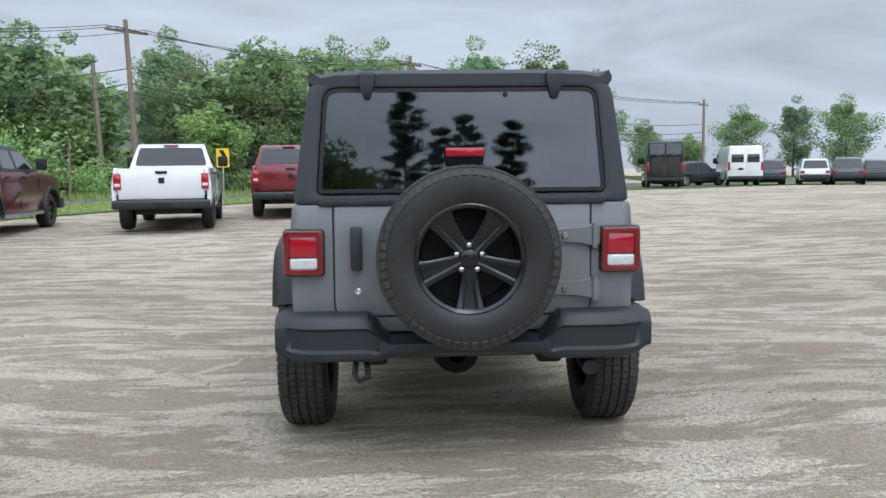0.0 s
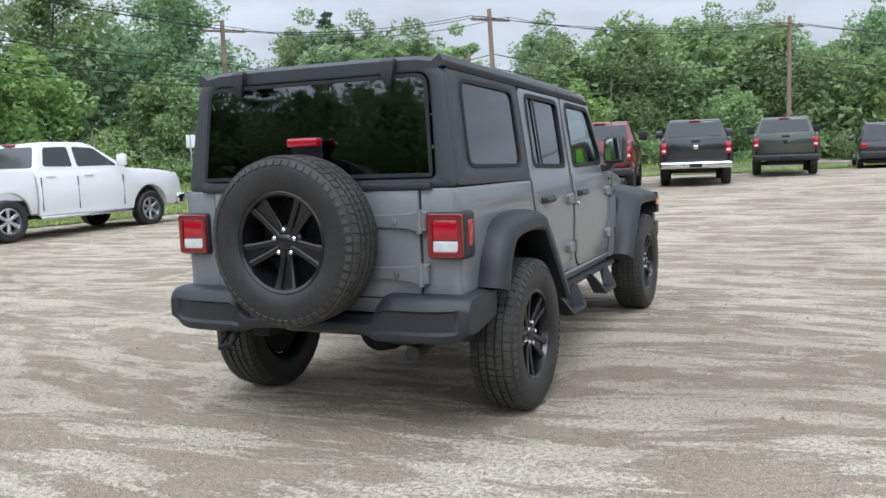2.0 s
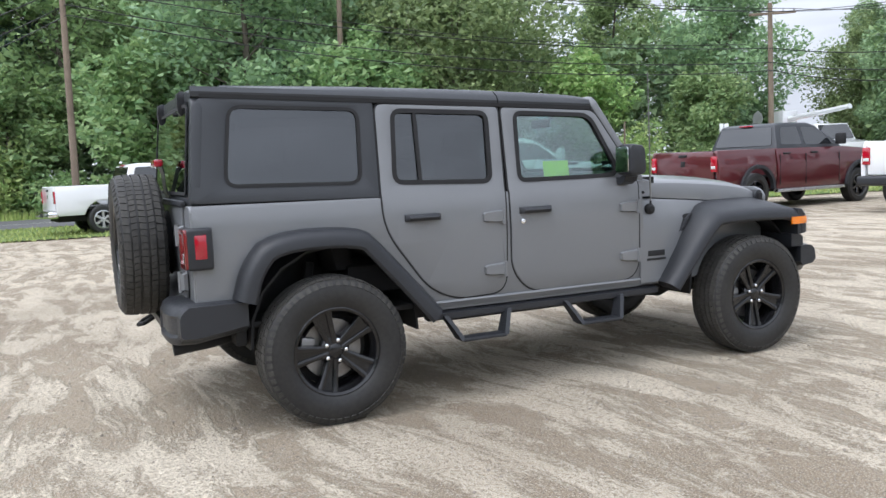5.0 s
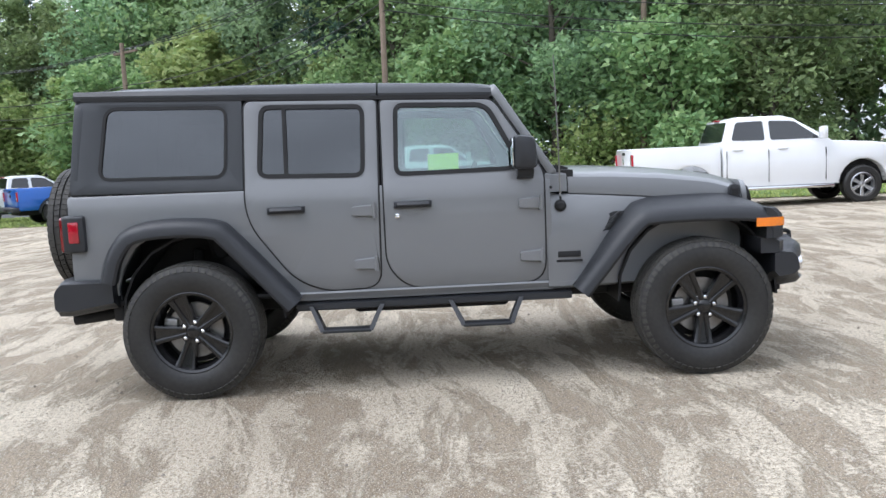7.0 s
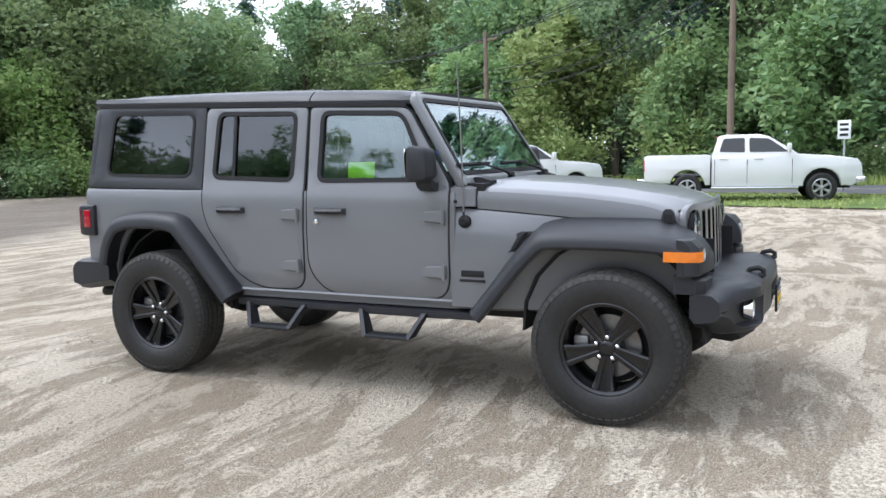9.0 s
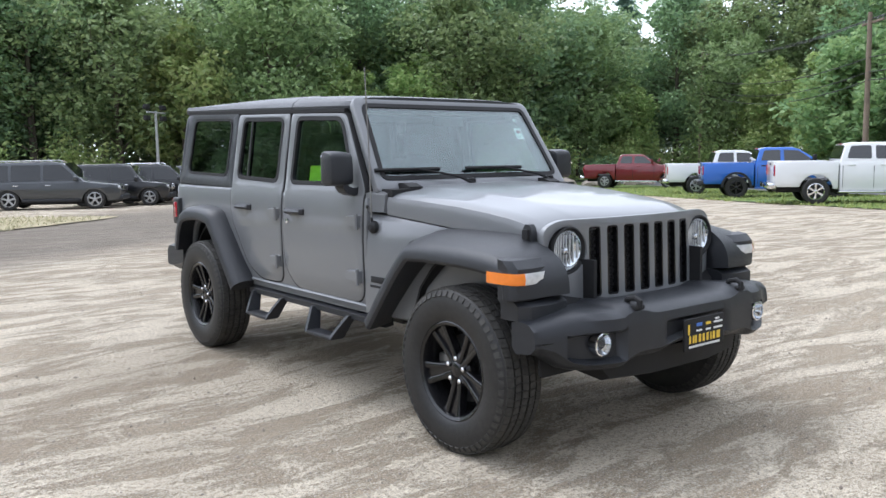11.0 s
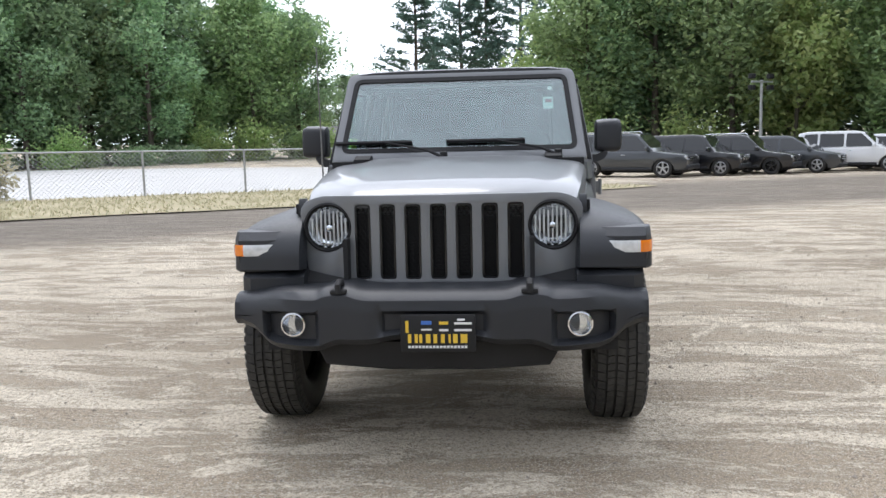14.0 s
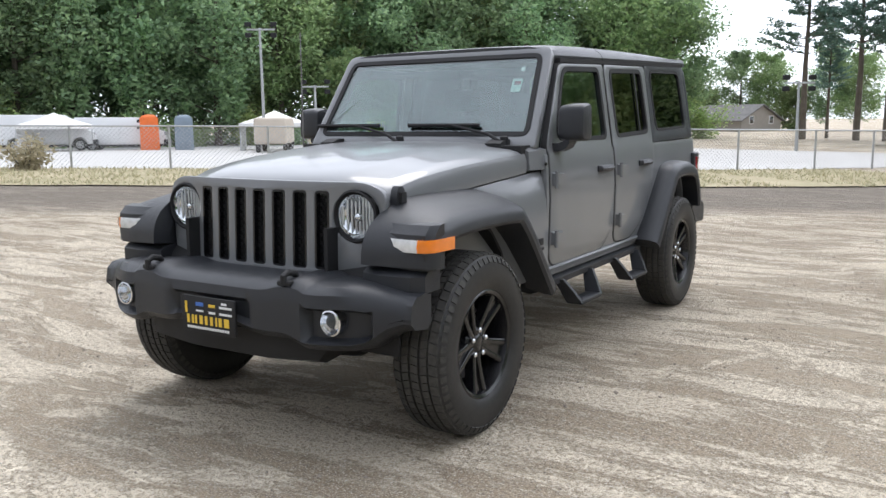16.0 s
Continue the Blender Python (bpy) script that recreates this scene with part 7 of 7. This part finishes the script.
FRONT_XS = (0.893, 0.885, 0.86, 0.80, 0.765, 0.752, 0.738, 0.726, 0.68, 0.62, 0.55, 0.506, 0.494, 0.480, 0.468, 0.44, 0.40, 0.36, 0.32, 0.28, 0.24, 0.222, 0.204, 0.19, 0.10)
fb = bumper([-v for v in FRONT_XS] + [0.0] + list(reversed(FRONT_XS)), front_sect, "front_bumper", M_TRIM)
for s in (1, -1):
    fog = part("fog_light", lathe([(-0.03, 0.054), (0.012, 0.052), (0.014, 0.046), (0.004, 0.043), (-0.02, 0.03), (-0.022, 0)], "y", 24, (s * 0.600, 3.676, 0.598)), M_CHROME, fb)
    part("fog_lens", lathe([(0.006, 0.042), (0.014, 0.03), (0.017, 0)], "y", 20, (s * 0.600, 3.676, 0.598)), M_LENS, fog)
    hook = part("tow_hook", tube([(s * 0.395, 3.62, 0.72), (s * 0.395, 3.65, 0.772), (s * 0.395, 3.69, 0.780), (s * 0.395, 3.715, 0.768), (s * 0.395, 3.715, 0.735)], 0.014, 8), M_BLACK, fb)
    part("hook_base", box((s * 0.395 - 0.035, 3.62, 0.73), (s * 0.395 + 0.035, 3.72, 0.752), 0.008), M_BLACK, hook)
part("air_dam", loft([[(x, y, z) for y, z in ((3.30, 0.52), (3.30, b + 0.03), (yf - 0.05, b), (yf, b + 0.02), (yf + 0.01, 0.52))] for x, b, yf in ((-0.53, 0.47, 3.58), (-0.48, 0.395, 3.62), (-0.2, 0.385, 3.66), (0.2, 0.385, 3.66), (0.48, 0.395, 3.62), (0.53, 0.47, 3.58))]), M_BLACK, car)
# dealer's plate, its print as plain bars
pl = part("dealer_plate", plate(rounded([(-0.175, 0.502), (0.132, 0.502), (0.132, 0.655), (-0.175, 0.655)], 0.012, 3), (), 0.012, lambda u, v, w: (u, 3.768 - w, v), bevel=0.002), M_BLACK, fb, "black dealer plate with gold and white print")


def print_bar(u0, v0, u1, v1, mat, name="print_bar"):
    # u runs from the reader's left to right
    a, b = 0.132 - u1 * 0.307, 0.132 - u0 * 0.307
    lo, hi = 0.502 + v0 * 0.153, 0.502 + v1 * 0.153
    part(name, box((a, 3.766, lo), (b, 3.7705, hi), 0.001, 1), mat, pl)


for k, (u0, u1) in enumerate(((0.10, 0.145), (0.19, 0.23), (0.25, 0.29), (0.34, 0.40), (0.44, 0.49), (0.54, 0.59), (0.64, 0.67), (0.70, 0.76), (0.80, 0.89))):
    print_bar(u0, 0.24, u1, 0.48, M_GOLD)
for k in range(17):
    print_bar(0.10 + 0.047 * k, 0.10, 0.135 + 0.047 * k, 0.17, M_WHITEP)
print_bar(0.07, 0.52, 0.11, 0.84, M_GOLD, "emblem")
for u0, v0, u1, v1, mt in ((0.28, 0.74, 0.42, 0.84, M_BLUEP), (0.52, 0.74, 0.64, 0.82, M_GOLD), (0.72, 0.74, 0.95, 0.80, M_WHITEP), (0.28, 0.58, 0.42, 0.63, M_WHITEP), (0.52, 0.56, 0.64, 0.62, M_WHITEP), (0.72, 0.56, 0.95, 0.62, M_WHITEP), (0.76, 0.84, 0.86, 0.90, M_WHITEP)):
    print_bar(u0, v0, u1, v1, mt)

# ---- wheels of the off-road car ----
R, HALF, RIM = 0.405, 0.125, 0.232
tyre_bm = lathe([(-0.10, RIM), (-0.118, RIM + 0.02), (-0.127, RIM + 0.07), (-0.126, 0.340), (-0.120, 0.368), (-0.108, 0.388), (-0.095, 0.394), (0.095, 0.394), (0.108, 0.388), (0.120, 0.368), (0.126, 0.340), (0.127, RIM + 0.07), (0.118, RIM + 0.02), (0.10, RIM), (0.06, RIM - 0.01), (-0.06, RIM - 0.01), (-0.10, RIM)], "x", 64)
tyre_me = finish(tyre_bm, "tyre", M_RUBBER)
tr = bmesh.new()
ribs = ((-0.086, 0.034, 56, 0.30), (-0.045, 0.030, 70, -0.35), (0.0, 0.034, 70, 0.35), (0.045, 0.030, 70, -0.35), (0.086, 0.034, 56, 0.30))
for xc, w, n, sk in ribs:
    for k in range(n):
        a0 = 2 * math.pi * (k + 0.06) / n
        a1 = 2 * math.pi * (k + 0.94) / n
        outer_rib = abs(xc) > 0.08
        vs = []
        for rr in (0.390, R if not outer_rib else R - 0.001):
            for x, off in ((xc - w / 2, -sk * 0.25), (xc + w / 2, sk * 0.25)):
                rx = rr - (0.006 if outer_rib and abs(x) > 0.09 and rr > 0.4 else 0)
                for a in (a0, a1):
                    aa = a + off * (2 * math.pi / n)
                    vs.append(tr.verts.new((x, rx * math.cos(aa), rx * math.sin(aa))))
        for f in ((4, 5, 7, 6), (0, 4, 6, 2), (1, 3, 7, 5), (0, 1, 5, 4), (2, 6, 7, 3)):
            tr.faces.new([vs[i] for i in f])
for sd in (1, -1):
    for k in range(56):
        a = 2 * math.pi * (k + 0.5) / 56
        add_box(tr, (-0.003, -0.013, -0.014), (0.003, 0.013, 0.014), 0, 1, Matrix.Rotation(a, 4, "X") @ pose(sd * 0.118, 0, 0.372, 0, sd * -30, 0))
tread_me = finish(tr, "tread", M_TREAD, smooth=0)
rim_bm = lathe([(0.108, RIM + 0.012), (0.112, RIM + 0.004), (0.104, RIM - 0.010), (0.060, RIM - 0.022), (0.0, RIM - 0.030), (-0.09, RIM - 0.022)], "x", 56)
rim_me = finish(rim_bm, "rim", M_GLOSSBLK)
sp = bmesh.new()
# one spoke: two ridges with a groove between, widening to the rim
for sd in (-1, 1):
    secs = []
    for rr, mid, hw_, x in ((0.040, 0.016, 0.015, 0.074), (0.075, 0.020, 0.014, 0.072), (0.12, 0.027, 0.013, 0.078), (0.17, 0.034, 0.014, 0.086), (0.212, 0.042, 0.016, 0.094), (0.226, 0.046, 0.018, 0.098)):
        c = sd * mid
        secs.append([(x - 0.045, c - hw_ * 1.25, rr), (x - 0.004, c - hw_, rr), (x, c - hw_ * 0.55, rr), (x, c + hw_ * 0.55, rr), (x - 0.004, c + hw_, rr), (x - 0.045, c + hw_ * 1.25, rr)])
    add_loft(sp, secs)
add_loft(sp, [[(x - 0.045, -w, rr), (x - 0.016, -w, rr), (x - 0.016, w, rr), (x - 0.045, w, rr)] for rr, w, x in ((0.040, 0.016, 0.074), (0.12, 0.026, 0.078), (0.226, 0.045, 0.098))])
spoke_me = finish(sp, "spoke", M_GLOSSBLK)
hub_me = finish(lathe([(0.020, 0.086), (0.052, 0.082), (0.064, 0.070), (0.066, 0.045), (0.074, 0.040), (0.080, 0.030), (0.080, 0.0)], "x", 32), "hub", M_GLOSSBLK)
lug_me = finish(lathe([(0.060, 0.0125), (0.082, 0.0115), (0.087, 0.006), (0.087, 0)], "x", 10), "lug_nut", M_CHROME)
disc_me = finish(lathe([(0.0, 0.06), (0.004, 0.165), (-0.018, 0.165), (-0.02, 0.06)], "x", 40), "brake_disc", M_STEEL)
back_me = finish(lathe([(-0.05, 0.0), (-0.05, 0.205), (-0.06, 0.205), (-0.06, 0.0)], "x", 24), "back_plate", M_BLACK)
cal_me = finish(box((-0.045, -0.055, 0.105), (0.035, 0.055, 0.185), 0.012), "caliper", M_STEEL)
proto = {"tyre": tyre_me.data, "tread": tread_me.data, "rim": rim_me.data, "spoke": spoke_me.data, "hub": hub_me.data, "lug": lug_me.data, "disc": disc_me.data, "back": back_me.data, "caliper": cal_me.data}
for o in (tyre_me, tread_me, rim_me, spoke_me, hub_me, lug_me, disc_me, back_me, cal_me):
    bpy.data.objects.remove(o)


def car_wheel(name, m, brakes=True):
    w = new(name, proto["tyre"])
    w.parent = car
    w.matrix_basis = m

    def sub(nm, key, mm=Matrix()):
        o = new(nm, proto[key])
        o.parent = w
        o.matrix_basis = mm

    sub("tread", "tread")
    sub("rim", "rim")
    sub("hub", "hub")
    for k in range(5):
        sub("spoke", "spoke", Matrix.Rotation(2 * math.pi * k / 5, 4, "X"))
        sub("lug_nut", "lug", Matrix.Rotation(2 * math.pi * (k + 0.5) / 5, 4, "X") @ pose(0, 0, 0.0585))
    if brakes:
        sub("brake_disc", "disc")
        sub("back_plate", "back")
        sub("caliper", "caliper", Matrix.Rotation(radians(60), 4, "X"))
    else:
        sub("back_plate", "back")


for y, spin in ((0.0, 20), (3.008, 32)):
    car_wheel("wheel", pose(0.80, y, R - 0.006, spin, 0, 0))
    car_wheel("wheel", pose(-0.80, y, R - 0.006, spin, 0, 180))
car_wheel("spare_wheel", pose(0.012, -0.888, 0.985, 0, 0, -90) @ pose(0, 0, 0, 180, 0, 0), False)
part("spare_carrier", lathe([(-0.83, 0.0), (-0.83, 0.14), (-0.76, 0.15), (-0.70, 0.20)], "y", 24, (0.012, 0, 0.985)), M_BLACK, car)

# ---- under the car and inside it ----
for s in (1, -1):
    part("chassis_rail", box((min(s * 0.36, s * 0.48), -0.62, 0.44), (max(s * 0.36, s * 0.48), 3.42, 0.56), 0.02), M_BLACK, car)
part("floor_pan", box((-0.755, -0.66, 0.555), (0.755, 2.12, 0.585), 0.005), M_BLACK, car)
part("engine_block", box((-0.40, 2.15, 0.55), (0.40, 3.28, 1.02), 0.05), M_BLACK, car)
for y in (0.0, 3.008):
    ax = part("axle", tube([(-0.70, y, 0.40), (0.70, y, 0.40)], 0.045, 12), M_BLACK, car)
    part("differential", lathe([(-0.16, 0.05), (-0.10, 0.12), (0.02, 0.14), (0.12, 0.11), (0.17, 0.05)], "y", 20, ((0.0 if y < 1 else -0.2), y, 0.39)), M_BLACK, ax)
part("silencer", lathe([(-0.38, 0.04), (-0.36, 0.085), (0.36, 0.085), (0.38, 0.04)], "x", 20, (0.0, -0.42, 0.52)), M_STEEL, car)
part("tailpipe", tube([(0.38, -0.42, 0.50), (0.55, -0.48, 0.49), (0.575, -0.60, 0.475), (0.575, -0.80, 0.455)], 0.035, 12), M_BLACK, car)
for s in (1, -1):
    part("shock_absorber", tube([(s * 0.50, -0.12, 0.36), (s * 0.52, -0.02, 0.85)], 0.03, 8), M_BLACK, car)
    part("mud_bracket", box((min(s * 0.60, s * 0.74), -0.50, 0.46), (max(s * 0.60, s * 0.74), -0.44, 0.62), 0.01), M_BLACK, car)
part("transfer_skid", box((-0.35, 0.9, 0.38), (0.40, 1.9, 0.45), 0.03), M_BLACK, car)


def seat(x, y, w, name="front_seat"):
    st = part(name, loft([[(x + a * w, yy, z) for a, z in ((-1, 0.66), (-1, zz - 0.03), (-0.8, zz), (0.8, zz), (1, zz - 0.03), (1, 0.66))] for yy, zz in ((y - 0.25, 0.84), (y, 0.85), (y + 0.22, 0.88), (y + 0.27, 0.85))]), M_INT, car)
    part("backrest", loft([[(x + a * w * k, yy + t, z) for a, t in ((-1, -0.05), (-0.9, 0.06), (0.9, 0.06), (1, -0.05), (0.8, -0.09), (-0.8, -0.09))] for z, yy, k in ((0.80, y - 0.26, 0.95), (1.0, y - 0.31, 1.0), (1.22, y - 0.36, 0.95), (1.36, y - 0.39, 0.75), (1.40, y - 0.40, 0.5))]), M_INT, st)
    part("headrest", box((x - 0.13, y - 0.45, 1.42), (x + 0.13, y - 0.35, 1.58), 0.035), M_INT, st)


for x in (-0.37, 0.37):
    seat(x, 1.40, 0.26)
seat(-0.34, 0.42, 0.30, "rear_seat")
seat(0.34, 0.42, 0.30, "rear_seat")
part("dashboard", loft([[(x, y, z) for y, z in ((2.12, 0.80), (1.88, 0.80), (1.80, 0.98), (1.84, 1.12), (1.95, 1.19), (2.12, 1.21))] for x in (-0.73, 0.0, 0.73)]), M_INT, car)
sw = bmesh.new()
add_tube(sw, [(-0.37 + 0.185 * math.cos(a), 1.70 + 0.06 * math.sin(a), 1.12 + 0.175 * math.sin(a)) for a in [2 * math.pi * k / 24 for k in range(25)]], 0.016, 8, False)
add_tube(sw, [(-0.55, 1.70, 1.12), (-0.19, 1.70, 1.12)], 0.02, 6)
add_tube(sw, [(-0.37, 1.70, 1.12), (-0.37, 1.90, 1.05)], 0.03, 8)
part("steering_wheel", sw, M_INT, car)
for s in (1, -1):
    part("roll_bar", tube([(s * 0.66, -0.45, 1.20), (s * 0.60, -0.40, 1.70), (s * 0.60, 0.5, 1.71), (s * 0.60, 1.16, 1.69), (s * 0.60, 1.78, 1.68)], 0.035, 8), M_INT, car)
    part("roll_bar", tube([(s * 0.70, 1.14, 0.70), (s * 0.68, 1.14, 1.35), (s * 0.60, 1.15, 1.69)], 0.045, 8), M_INT, car)
part("roll_bar", tube([(-0.60, 1.15, 1.69), (0.60, 1.15, 1.69)], 0.035, 8), M_INT, car)
part("mirror_inside", box((-0.12, 1.86, 1.60), (0.12, 1.885, 1.66), 0.015), M_BLACK, car)
part("window_tag", plate([(1.42, 1.270), (1.60, 1.270), (1.60, 1.366), (1.42, 1.366)], (), 0.002, lambda u, v, w: (wside(v) - 0.016 - w, u, v)), M_NEON, car, "fluorescent yellow-green price tag behind the glass")
